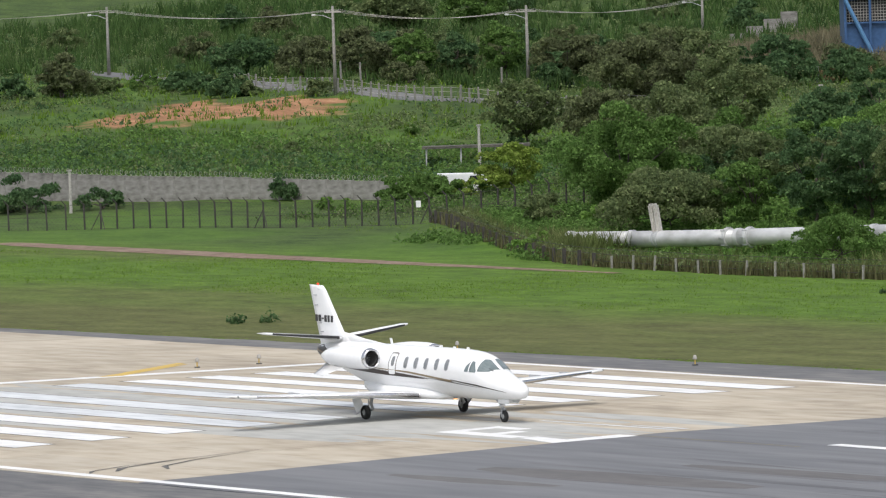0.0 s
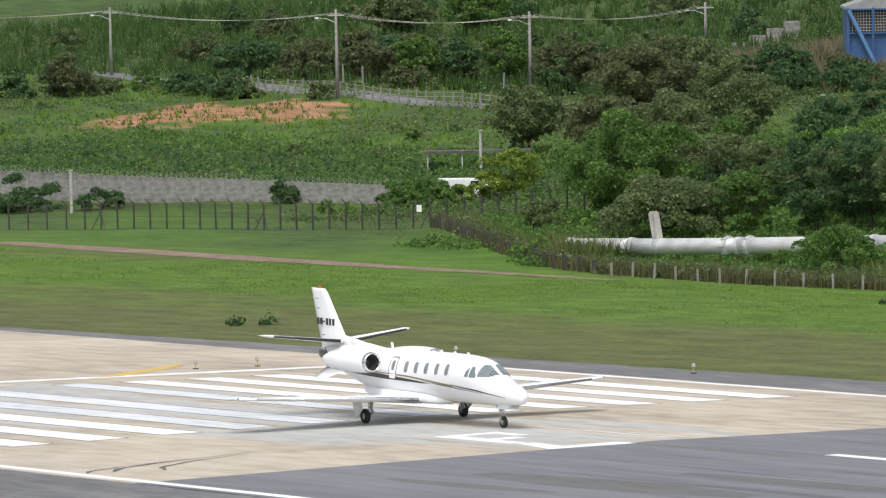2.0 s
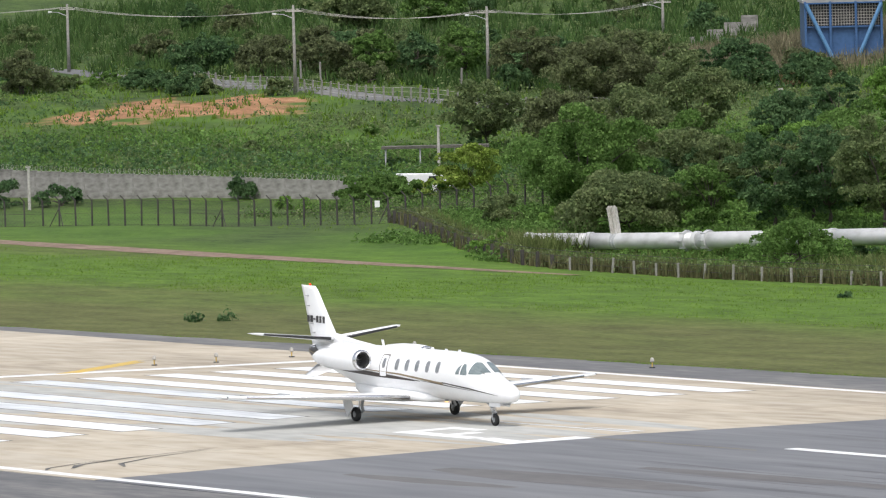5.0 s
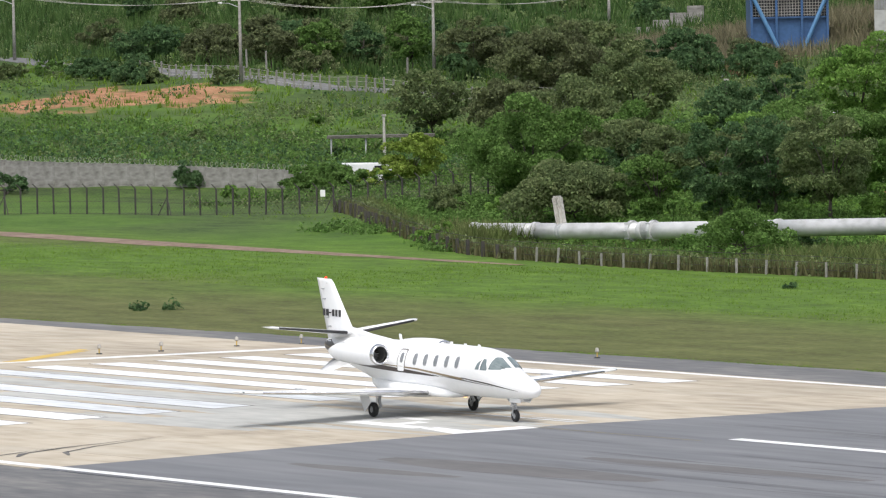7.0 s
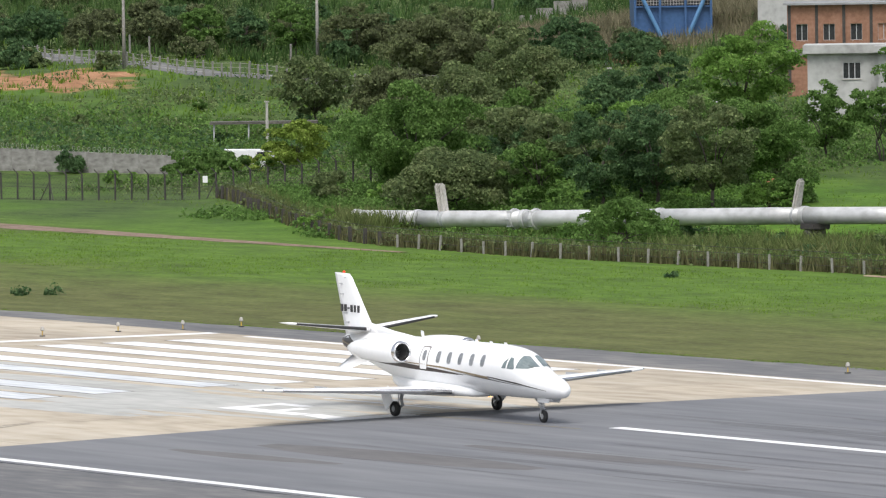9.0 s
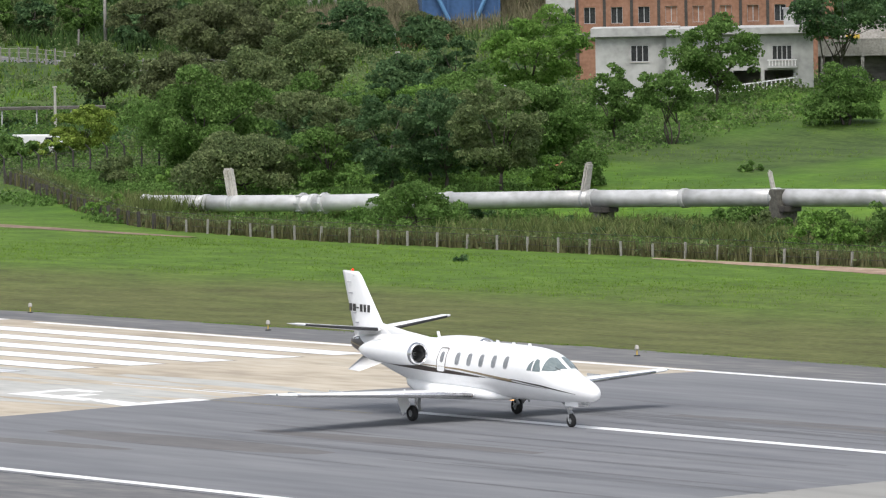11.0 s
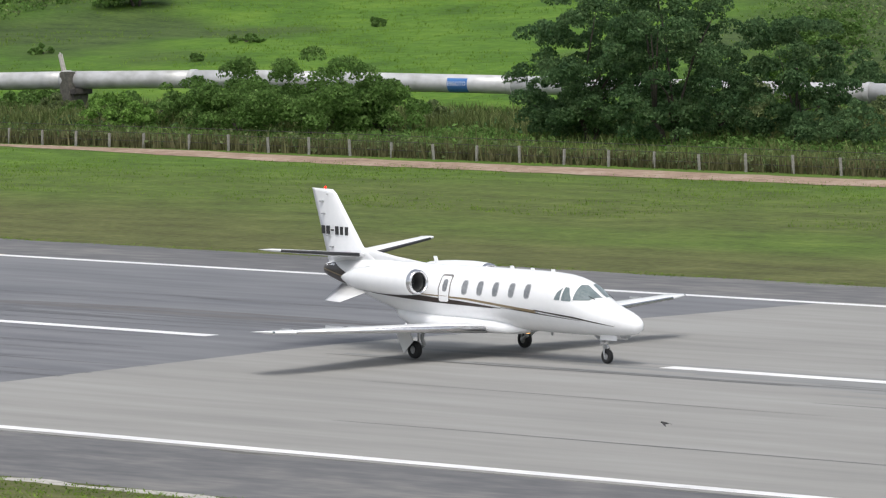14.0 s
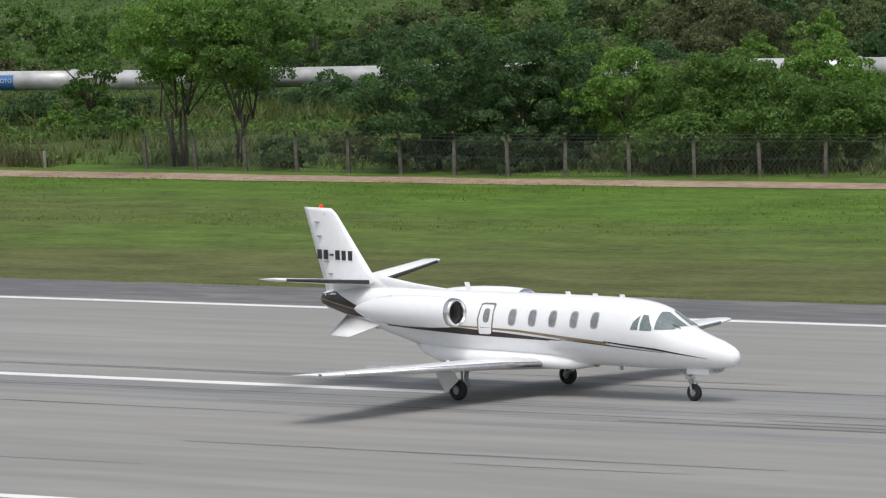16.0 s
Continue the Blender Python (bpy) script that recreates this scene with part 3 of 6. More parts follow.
def business_jet():
    jet = empty("business_jet", label="white twin-engined business jet with brown and gold stripes on the runway", category="airplane")
    # fuselage
    bm = bmesh.new()
    xs = [8.30, 8.27, 8.23, 8.15, 8.05, 7.88, 7.7, 7.45, 7.2] + [7.0 - 0.1 * i for i in range(30)] + [4.0 - 0.2 * i for i in range(57)] + [-7.24, -7.30]
    rings = []
    for x in xs:
        zc, h, w = section(x)
        rings.append([bm.verts.new((x, w * math.copysign(abs(math.cos(a)) ** (2 / 2.1), math.cos(a)), zc + h * math.copysign(abs(math.sin(a)) ** (2 / 2.1), math.sin(a))))
                      for a in (2 * math.pi * i / 56 for i in range(56))])
    for a, b in zip(rings, rings[1:]):
        for i in range(56):
            bm.faces.new((a[i], a[(i + 1) % 56], b[(i + 1) % 56], b[i]))
    bm.faces.new(rings[0])
    bm.faces.new(rings[-1][::-1])
    part("fuselage", bm, M_WHITE, jet, smooth=True)
    # belly fairing over the wing
    bm = bmesh.new()
    rings = []
    for x, w, lo, hi in ((3.1, 0.3, 0.86, 0.95), (2.7, 0.72, 0.76, 1.12), (2.0, 0.90, 0.76, 1.20), (0.5, 0.97, 0.73, 1.25), (-1.0, 0.95, 0.74, 1.27), (-2.0, 0.86, 0.78, 1.34), (-2.9, 0.55, 0.98, 1.36), (-3.5, 0.2, 1.22, 1.38)):
        zc, h = (lo + hi) / 2, (hi - lo) / 2
        rings.append([bm.verts.new((x, w * math.copysign(abs(math.cos(a)) ** 0.6, math.cos(a)), zc + h * math.copysign(abs(math.sin(a)) ** 0.6, math.sin(a)))) for a in (2 * math.pi * i / 24 for i in range(24))])
    for a, b in zip(rings, rings[1:]):
        for i in range(24):
            bm.faces.new((a[i], a[(i + 1) % 24], b[(i + 1) % 24], b[i]))
    bm.faces.new(rings[0])
    bm.faces.new(rings[-1][::-1])
    part("belly_fairing", bm, M_WHITE, jet, smooth=True)
    for s in (-1, 1):
        # wing, with metal leading edge, aileron, flap and tip light
        bm = bmesh.new()
        wing = part("wing", aerofoil(bm, [((2.0, s * 0.7, 0.93), (-1.35, s * 0.7, 0.88), 0.36, (0, 0, 1)), ((1.75, s * 2.2, 1.02), (-1.05, s * 2.2, 0.98), 0.30, (0, 0, 1)),
                                          ((1.00, s * 7.65, 1.26), (-0.36, s * 7.65, 1.23), 0.14, (0, 0, 1)), ((0.84, s * 8.40, 1.30), (-0.32, s * 8.40, 1.27), 0.11, (0, 0, 1)), ((0.52, s * 8.62, 1.32), (-0.28, s * 8.62, 1.29), 0.03, (0, 0, 1))]), M_WHITE, jet, smooth=True)
        bm = bmesh.new()
        part("leading_edge", aerofoil(bm, [((2.03, s * 1.0, 0.95), (1.72, s * 1.0, 0.95), 0.16, (0, 0, 1)), ((1.78, s * 2.2, 1.02), (1.50, s * 2.2, 1.02), 0.18, (0, 0, 1)), ((1.02, s * 7.75, 1.265), (0.85, s * 7.75, 1.265), 0.10, (0, 0, 1))]), M_METAL, wing, "polished metal leading edge", smooth=True)
        bm = bmesh.new()
        part("flap", aerofoil(bm, [((-0.55, s * 1.2, 0.90), (-1.38, s * 1.2, 0.84), 0.16, (0, 0, 1)), ((-0.13, s * 5.0, 1.12), (-0.78, s * 5.0, 1.07), 0.12, (0, 0, 1))]), M_WHITE, wing, smooth=True)
        for yy in (2.6, 4.4, 5.2, 7.2):
            part("hinge_fairing", boxed(-0.75 + 0.05 * (yy - 2.6), -0.15 + 0.05 * (yy - 2.6), s * yy - 0.035, s * yy + 0.035, 0.89 + 0.05 * (yy - 1), 0.98 + 0.05 * (yy - 1), 0.02), M_GREYPART, wing)
        part("wing_tip_light", boxed(0.58, 0.78, s * 8.46 - 0.03, s * 8.46 + 0.03, 1.28, 1.34, 0.015), M_GLASS, wing)
        part("wing_fence", boxed(-0.3, 0.6, s * 5.6 - 0.008, s * 5.6 + 0.008, 1.16, 1.28), M_GREYPART, wing)
        # tailplane
        bm = bmesh.new()
        stab = part("tailplane", aerofoil(bm, [((-5.15, s * 0.05, 2.93), (-6.75, s * 0.05, 2.90), 0.19, (0, 0, 1)), ((-5.68, s * 3.26, 3.28), (-6.52, s * 3.26, 3.26), 0.10, (0, 0, 1)), ((-5.86, s * 3.40, 3.30), (-6.50, s * 3.40, 3.29), 0.03, (0, 0, 1))]), M_WHITE, jet, smooth=True)
        bm = bmesh.new()
        part("deicing_boot", aerofoil(bm, [((-5.12, s * 0.3, 2.965), (-5.32, s * 0.3, 2.965), 0.13, (0, 0, 1)), ((-5.62, s * 3.10, 3.255), (-5.78, s * 3.10, 3.255), 0.085, (0, 0, 1))]), M_LETTER, stab, "black rubber leading edge", smooth=True)
        part("static_wick", boxed(-6.74, -6.50, s * 2.8 - 0.008, s * 2.8 + 0.008, 3.19, 3.20), M_DARK, stab)
        # engine
        yc, zc = s * 1.50, 2.34
        bm = bmesh.new()
        nacelle = part("engine_nacelle", revolve(bm, [(-0.95, 0.290), (-0.72, 0.305), (-0.64, 0.331), (-0.63, 0.357), (-0.70, 0.390), (-1.0, 0.425), (-1.6, 0.450), (-2.4, 0.445), (-3.0, 0.415), (-3.6, 0.360), (-3.9, 0.30), (-3.92, 0.26), (-3.7, 0.25)], yc, zc), M_WHITE, jet, smooth=True)
        bm = bmesh.new()
        part("intake_lip", revolve(bm, [(-0.80, 0.292), (-0.71, 0.303), (-0.632, 0.329), (-0.622, 0.357), (-0.69, 0.391), (-0.82, 0.409)], yc, zc), M_METAL, nacelle, "polished metal intake ring", smooth=True)
        bm = bmesh.new()
        part("intake_duct", revolve(bm, [(-0.80, 0.291), (-1.1, 0.284), (-1.4, 0.284), (-1.41, 0.001)], yc, zc), M_DUCT, nacelle, "dark intake duct", smooth=True)
        bm = bmesh.new()
        part("fan", fan_blades(bm, yc, zc), M_GREYPART, nacelle, "grey fan blades")
        bm = bmesh.new()
        part("spinner", revolve(bm, [(-0.98, 0.001), (-1.05, 0.043), (-1.2, 0.077), (-1.34, 0.095)], yc, zc, 16), M_GREYPART, nacelle, smooth=True)
        bm = bmesh.new()
        part("exhaust", revolve(bm, [(-3.6, 0.25), (-3.95, 0.21), (-4.2, 0.16), (-4.15, 0.14), (-3.9, 0.13), (-3.89, 0.001)], yc, zc), M_DARK, nacelle, "dark exhaust nozzle", smooth=True)
        bm = bmesh.new()
        part("thrust_reverser", revolve(bm, [(-3.2, 0.408), (-3.7, 0.352), (-4.1, 0.25), (-4.45, 0.11), (-4.6, 0.02)], yc, zc - 0.0), M_WHITE, nacelle, "white thrust reverser shell", smooth=True)
        bm = bmesh.new()
        part("pylon", aerofoil(bm, [((-1.35, s * 0.6, 2.34), (-4.3, s * 0.45, 2.34), 0.24, (0, 0, 1)), ((-1.2, s * 1.1, 2.34), (-4.1, s * 1.1, 2.34), 0.2, (0, 0, 1))]), M_WHITE, nacelle, smooth=True)
        # ventral strake
        bm = bmesh.new()
        part("ventral_strake", aerofoil(bm, [((-4.4, s * 0.38, 1.86), (-6.05, s * 0.30, 2.02), 0.06, (0, -s * 0.5, 0.86)), ((-5.35, s * 0.98, 1.47), (-6.15, s * 0.98, 1.50), 0.03, (0, -s * 0.5, 0.86))]), M_WHITE, jet, smooth=True)
        # cabin windows
        for xw in (0.80, 1.55, 2.31, 3.10, 3.86):
            lo, hi = lens_window(xw, 2.19, 0.31, 0.46)
            frame_ = decal("cabin_window", xw - 0.155, xw + 0.155, lo, hi, s, M_GREYPART, jet, 0.006, 16)
            lo, hi = lens_window(xw, 2.19, 0.25, 0.40)
            decal("pane", xw - 0.125, xw + 0.125, lo, hi, s, M_GLASS_SIDE, frame_, 0.010, 16)
        # cabin door or exit, outlined by its seal
        lo, hi = lens_window(-0.20, 2.10, 0.62, 0.90, 7)
        hatch = decal("exit_hatch", -0.51, 0.11, lo, hi, s, M_SEAL, jet, 0.005, 22, 6, "grey outlined emergency exit")
        lo, hi = lens_window(-0.20, 2.10, 0.51, 0.80, 7)
        panel = decal("hatch_panel", -0.455, 0.055, lo, hi, s, M_WHITE, hatch, 0.010, 22, 6)
        lo, hi = lens_window(-0.17, 2.21, 0.24, 0.38)
        decal("hatch_window", -0.29, -0.05, lo, hi, s, M_GLASS_SIDE, hatch, 0.014, 16)
        # flight deck windows
        decal("side_window", 5.17, 5.41, lambda x: 1.98, line((5.17, 2.01), (5.24, 2.20), (5.41, 2.36)), s, M_GLASS, jet, 0.010, label="dark side window")
        decal("side_window", 5.48, 5.86, line((5.48, 1.97), (5.86, 1.96)), line((5.48, 2.38), (5.64, 2.36), (5.86, 2.04)), s, M_GLASS, jet, 0.010, label="dark side window")
        ws = windscreen(s, jet)
        part("wiper", tube(bmesh.new(), [skin(6.60, 1.98, s, 0.02) + Vector((0, 0, 0.02)), skin(6.35, 2.10, s, 0.03)], [0.012, 0.008], 5), M_DARK, ws)
        # stripes
        decal("stripe", -4.2, 2.6, line((-4.2, 1.80), (-1.0, 1.67), (2.6, 1.60)), line((-4.2, 2.00), (-1.0, 1.84), (0.6, 1.755), (2.6, 1.62)), s, M_BROWN, jet, 0.007, 24, 3, "dark brown stripe")
        decal("stripe", -1.6, 4.3, line((-1.6, 1.90), (1.0, 1.795), (4.3, 1.53)), line((-1.6, 1.925), (1.0, 1.86), (4.3, 1.615)), s, M_GOLD, jet, 0.0085, 24, 3, "thin gold stripe")
        decal("stripe", 4.2, 7.6, line((4.2, 1.61), (6.0, 1.435), (7.6, 1.22)), line((4.2, 1.645), (6.0, 1.49), (7.6, 1.23)), s, M_BROWN, jet, 0.008, 24, 3, "dark brown stripe")
        decal("stripe", 2.6, 6.3, line((2.6, 1.63), (6.3, 1.37)), line((2.6, 1.645), (4.2, 1.555), (6.3, 1.38)), s, M_BROWN, jet, 0.0075, 24, 3, "dark brown stripe")
        decal("stripe", -0.8, 2.2, line((-0.8, 1.66), (2.2, 1.59)), line((-0.8, 1.70), (2.2, 1.61)), s, M_BROWN, jet, 0.0075, 24, 3, "dark brown stripe")
        decal("tail_flash", -7.22, -4.6, line((-7.22, 2.30), (-6.2, 2.05), (-4.6, 1.92)), line((-7.22, 2.56), (-6.6, 2.66), (-5.6, 2.34), (-4.6, 2.02)), s, M_BROWN, jet, 0.008, 20, 4, "dark brown tail flash")
        decal("tail_flash", -7.2, -4.3, line((-7.2, 2.42), (-5.9, 2.22), (-4.3, 2.02)), line((-7.2, 2.46), (-5.9, 2.27), (-4.3, 2.05)), s, M_GOLD, jet, 0.013, 20, 3, "thin gold line")
        # main gear
        bm = bmesh.new()
        leg = part("main_gear_leg", tube(bm, [(0.20, s * 2.05, 1.0), (0.16, s * 2.10, 0.62), (0.30, s * 2.12, 0.42)], [0.07, 0.065, 0.055], 10), M_GREYPART, jet, "grey main gear leg", smooth=True)
        bm = bmesh.new()
        part("trailing_link", tube(bm, [(0.32, s * 2.12, 0.44), (0.0, s * 2.14, 0.28)], [0.06, 0.05], 8), M_GREYPART, leg)
        bm = bmesh.new()
        part("shock_strut", tube(bm, [(0.02, s * 2.12, 0.86), (0.02, s * 2.14, 0.32)], [0.035, 0.035], 8), M_METAL, leg)
        bm = boxed(-0.36, 0.28, -0.012, 0.012, -0.36, 0.36, 0.01)
        bmesh.ops.transform(bm, matrix=pose(-0.14, s * 2.52, 0.70, s * 6, -38, 0), verts=bm.verts)
        part("gear_door", bm, M_WHITE, leg, "white gear door")
        bm = bmesh.new()
        tyre = part("main_wheel", wheel(bm, 0.0, s * 2.27, 0.285, 0.285, 0.20), M_TYRE, jet, "black tyre", smooth=True)
        bm = bmesh.new()
        part("wheel_hub", hub(bm, 0.0, s * 2.27, 0.285, 0.285, 0.20), M_GREYPART, tyre, "grey wheel hub")
        part("pitot_probe", tube(bmesh.new(), [skin(4.35, 1.60, s, 0.0), skin(4.35, 1.60, s, 0.07), skin(4.5, 1.60, s, 0.08)], [0.02, 0.015, 0.008], 6), M_METAL, jet)
    # fin with rudder and dorsal fillet
    bm = bmesh.new()
    fin = part("fin", aerofoil(bm, [((-4.55, 0, 2.75), (-7.05, 0, 2.40), 0.24, (0, 1, 0)), ((-5.30, 0, 3.20), (-7.22, 0, 3.0), 0.20, (0, 1, 0)), ((-6.60, 0, 4.86), (-7.86, 0, 4.96), 0.11, (0, 1, 0)), ((-6.80, 0, 5.01), (-7.89, 0, 5.04), 0.09, (0, 1, 0))]), M_WHITE, jet, smooth=True)
    bm = bmesh.new()
    part("dorsal_fillet", aerofoil(bm, [((-1.9, 0, 2.78), (-5.6, 0, 2.72), 0.10, (0, 1, 0)), ((-3.6, 0, 2.95), (-5.7, 0, 2.95), 0.10, (0, 1, 0)), ((-5.05, 0, 3.15), (-5.9, 0, 3.25), 0.06, (0, 1, 0))]), M_WHITE, jet, smooth=True)
    for s in (-1, 1):
        part("rudder_gap", boxed(-7.02, -7.0, s * 0.075 - 0.045, s * 0.075 + 0.045, 4.84, 4.86), M_GREYPART, fin)
        for zz, xx in ((4.62, -7.33), (4.22, -7.25), (3.50, -7.0), (3.15, -6.85)):
            part("fin_fitting", boxed(xx - 0.07, xx + 0.07, s * 0.075 - 0.06, s * 0.075 + 0.06, zz - 0.02, zz + 0.02, 0.01), M_GREYPART, fin)
        # registration stands as plain bars
        for k, (dx, w, h) in enumerate(((0.0, 0.15, 0.27), (0.24, 0.15, 0.27), (0.46, 0.14, 0.05), (0.68, 0.15, 0.27), (0.92, 0.15, 0.27), (1.16, 0.15, 0.27))):
            x0 = -7.33 + 1.04 * dx
            yy = s * 0.088
            part("registration_bar", boxed(x0, x0 + w, yy - 0.014, yy + 0.014, 3.70 - h / 2 - 0.02 * dx, 3.70 + h / 2 - 0.02 * dx), M_LETTER, fin, "black painted bar")
    part("beacon", boxed(-7.26, -7.14, -0.035, 0.035, 5.02, 5.11, 0.03), glow("red_beacon", (0.9, 0.015, 0.01), 1.6), fin, "lit red anti-collision beacon")
    part("tail_cone_light", boxed(-7.38, -7.28, -0.03, 0.03, 2.38, 2.44, 0.02), M_GLASS, jet)
    # aerials on the roof and scoops under the belly
    for xx, zz, ln in ((-1.55, 2.78, 0.26), (2.2, 2.78, 0.1), (3.2, 2.77, 0.08), (4.2, 2.76, 0.09)):
        bm = boxed(-0.09, 0.09, -0.012, 0.012, 0, ln, 0.008)
        for v in bm.verts:
            v.co.x -= v.co.z * 0.35
        bmesh.ops.translate(bm, verts=bm.verts, vec=(xx, 0, zz))
        part("aerial", bm, M_WHITE, jet)
    part("belly_scoop", boxed(3.0, 3.25, -0.06, 0.06, 0.82, 0.92, 0.03), M_GREYPART, jet)
    part("belly_scoop", boxed(4.0, 4.12, -0.02, 0.02, 0.76, 0.90, 0.015), M_GREYPART, jet)
    part("rotating_beacon", boxed(2.15, 2.33, 0.45, 0.60, 0.70, 0.80, 0.03), glow("amber_light", (1.0, 0.55, 0.2), 1.2), jet, "lit amber belly light")
    # nose gear
    bm = bmesh.new()
    leg = part("nose_gear_leg", tube(bm, [(6.40, 0, 1.0), (6.53, 0, 0.66), (6.60, 0, 0.44)], [0.085, 0.08, 0.055], 10), M_GREYPART, jet, "grey nose gear leg", smooth=True)
    bm = bmesh.new()
    part("torque_link", tube(bm, [(6.62, 0, 0.62), (6.80, 0, 0.50), (6.66, 0, 0.36)], [0.03, 0.03, 0.03], 6), M_METAL, leg)
    for s in (-1, 1):
        part("fork", tube(bmesh.new(), [(6.60, s * 0.05, 0.47), (6.66, s * 0.12, 0.36), (6.68, s * 0.12, 0.23)], [0.03, 0.03, 0.025], 6), M_GREYPART, leg)
        bm = boxed(6.62, 7.42, -0.01, 0.01, 0.76, 0.93, 0.008)
        bmesh.ops.translate(bm, verts=bm.verts, vec=(0, s * 0.22, 0))
        part("nose_gear_door", bm, M_WHITE, jet, "open white nose gear door")
    part("drag_brace", tube(bmesh.new(), [(6.05, 0.0, 0.92), (6.5, 0.0, 0.66)], [0.035, 0.035], 6), M_GREYPART, leg)
    part("steering_collar", boxed(6.44, 6.66, -0.10, 0.10, 0.60, 0.68, 0.02), M_METAL, leg)
    part("taxi_lamp", boxed(6.62, 6.74, -0.07, 0.07, 0.70, 0.80, 0.03), M_METAL, leg)
    part("taxi_light", boxed(7.42, 7.72, -0.13, 0.13, 0.84, 1.0, 0.04), M_GREYPART, jet, "grey radome scoop under the nose")
    bm = bmesh.new()
    tyre = part("nose_wheel", wheel(bm, 6.68, 0, 0.235, 0.235, 0.15), M_TYRE, jet, "black tyre", smooth=True)
    bm = bmesh.new()
    part("wheel_hub", hub(bm, 6.68, 0, 0.235, 0.235, 0.15), M_GREYPART, tyre, "grey wheel hub")
    return jet


def windscreen(s, jet):
    """Front pane, wrapped from the side pillar towards the middle post."""
    def spot(x, phi):
        zc, h, w = section(x)
        return Vector((x, s * w * max(math.cos(phi), 0.0) ** (2 / 2.1), zc + h * math.sin(phi) ** (2 / 2.1)))
    vs, fs, n, m = [], [], 14, 12
    for i in range(n + 1):
        for j in range(m + 1):
            u, v = i / n, j / m
            x = 5.94 - 0.07 * v + (0.50 + 0.26 * v) * u
            zc, h, w = section(x)
            lo = math.asin(min(0.93, (1.985 - zc) / h))
            hi = min(radians(84), max(lo + 0.05, math.asin(min(0.998, (2.43 - zc) / h))))
            phi = lo + (hi - lo) * v
            p = spot(x, phi)
            nor = (spot(x + 0.01, phi) - p).cross(spot(x, phi + 0.01) - p).normalized()
            if nor.z < 0:
                nor = -nor
            vs.append(p + nor * 0.016)
    for i in range(n):
        for j in range(m):
            k = i * (m + 1) + j
            fs.append((k, k + 1, k + m + 2, k + m + 1))
    return mesh_object("windscreen", vs, fs, M_GLASS, jet, "tinted front windscreen", smooth=True)


def fan_blades(bm, yc, zc):
    for k in range(16):
        a = 2 * math.pi * k / 16
        pts = []
        for r, tw in ((0.09, 0.03), (0.28, 0.05)):
            for d in (-1, 1):
                b = a + d * (0.16 if r < 0.2 else 0.10)
                pts.append(bm.verts.new((-1.28 + d * tw, yc + r * math.cos(b), zc + r * math.sin(b))))
        bm.faces.new((pts[0], pts[1], pts[3], pts[2]))
    return bm


JET = business_jet()


# ---------------------------------------------------------------- plants
def soup(name, verts, n_corner, mat, parent=None):
    """A mesh of loose polygons of n_corner corners each, from an array of corners."""
    nv = len(verts)
    me = bpy.data.meshes.new(name)
    me.vertices.add(nv)
    me.vertices.foreach_set("co", np.asarray(verts, np.float32).ravel())
    me.loops.add(nv)
    me.loops.foreach_set("vertex_index", np.arange(nv, dtype=np.int32))
    me.polygons.add(nv // n_corner)
    me.polygons.foreach_set("loop_start", np.arange(0, nv, n_corner, dtype=np.int32))
    me.update(calc_edges=True)
    me.materials.append(mat)
    ob = new(name, me)
    if parent:
        ob.parent = parent
    return ob


def leaves(centres, normals, size, gen, long=1.6, jitter=0.75):
    """Diamond leaves at centres, facing roughly along normals."""
    n = len(centres)
    nor = normals + gen.normal(0, jitter, (n, 3))
    nor /= np.linalg.norm(nor, axis=1, keepdims=True) + 1e-9
    ref = gen.normal(0, 1, (n, 3))
    a = np.cross(nor, ref)
    a /= np.linalg.norm(a, axis=1, keepdims=True) + 1e-9
    b = np.cross(nor, a)
    s = (size * gen.uniform(0.6, 1.35, n))[:, None]
    a, b = a * s * 0.5 * long, b * s * 0.5
    fold = nor * s * 0.12
    return np.stack([centres - a, centres + b + fold, centres + a, centres - b + fold], 1).reshape(-1, 3)


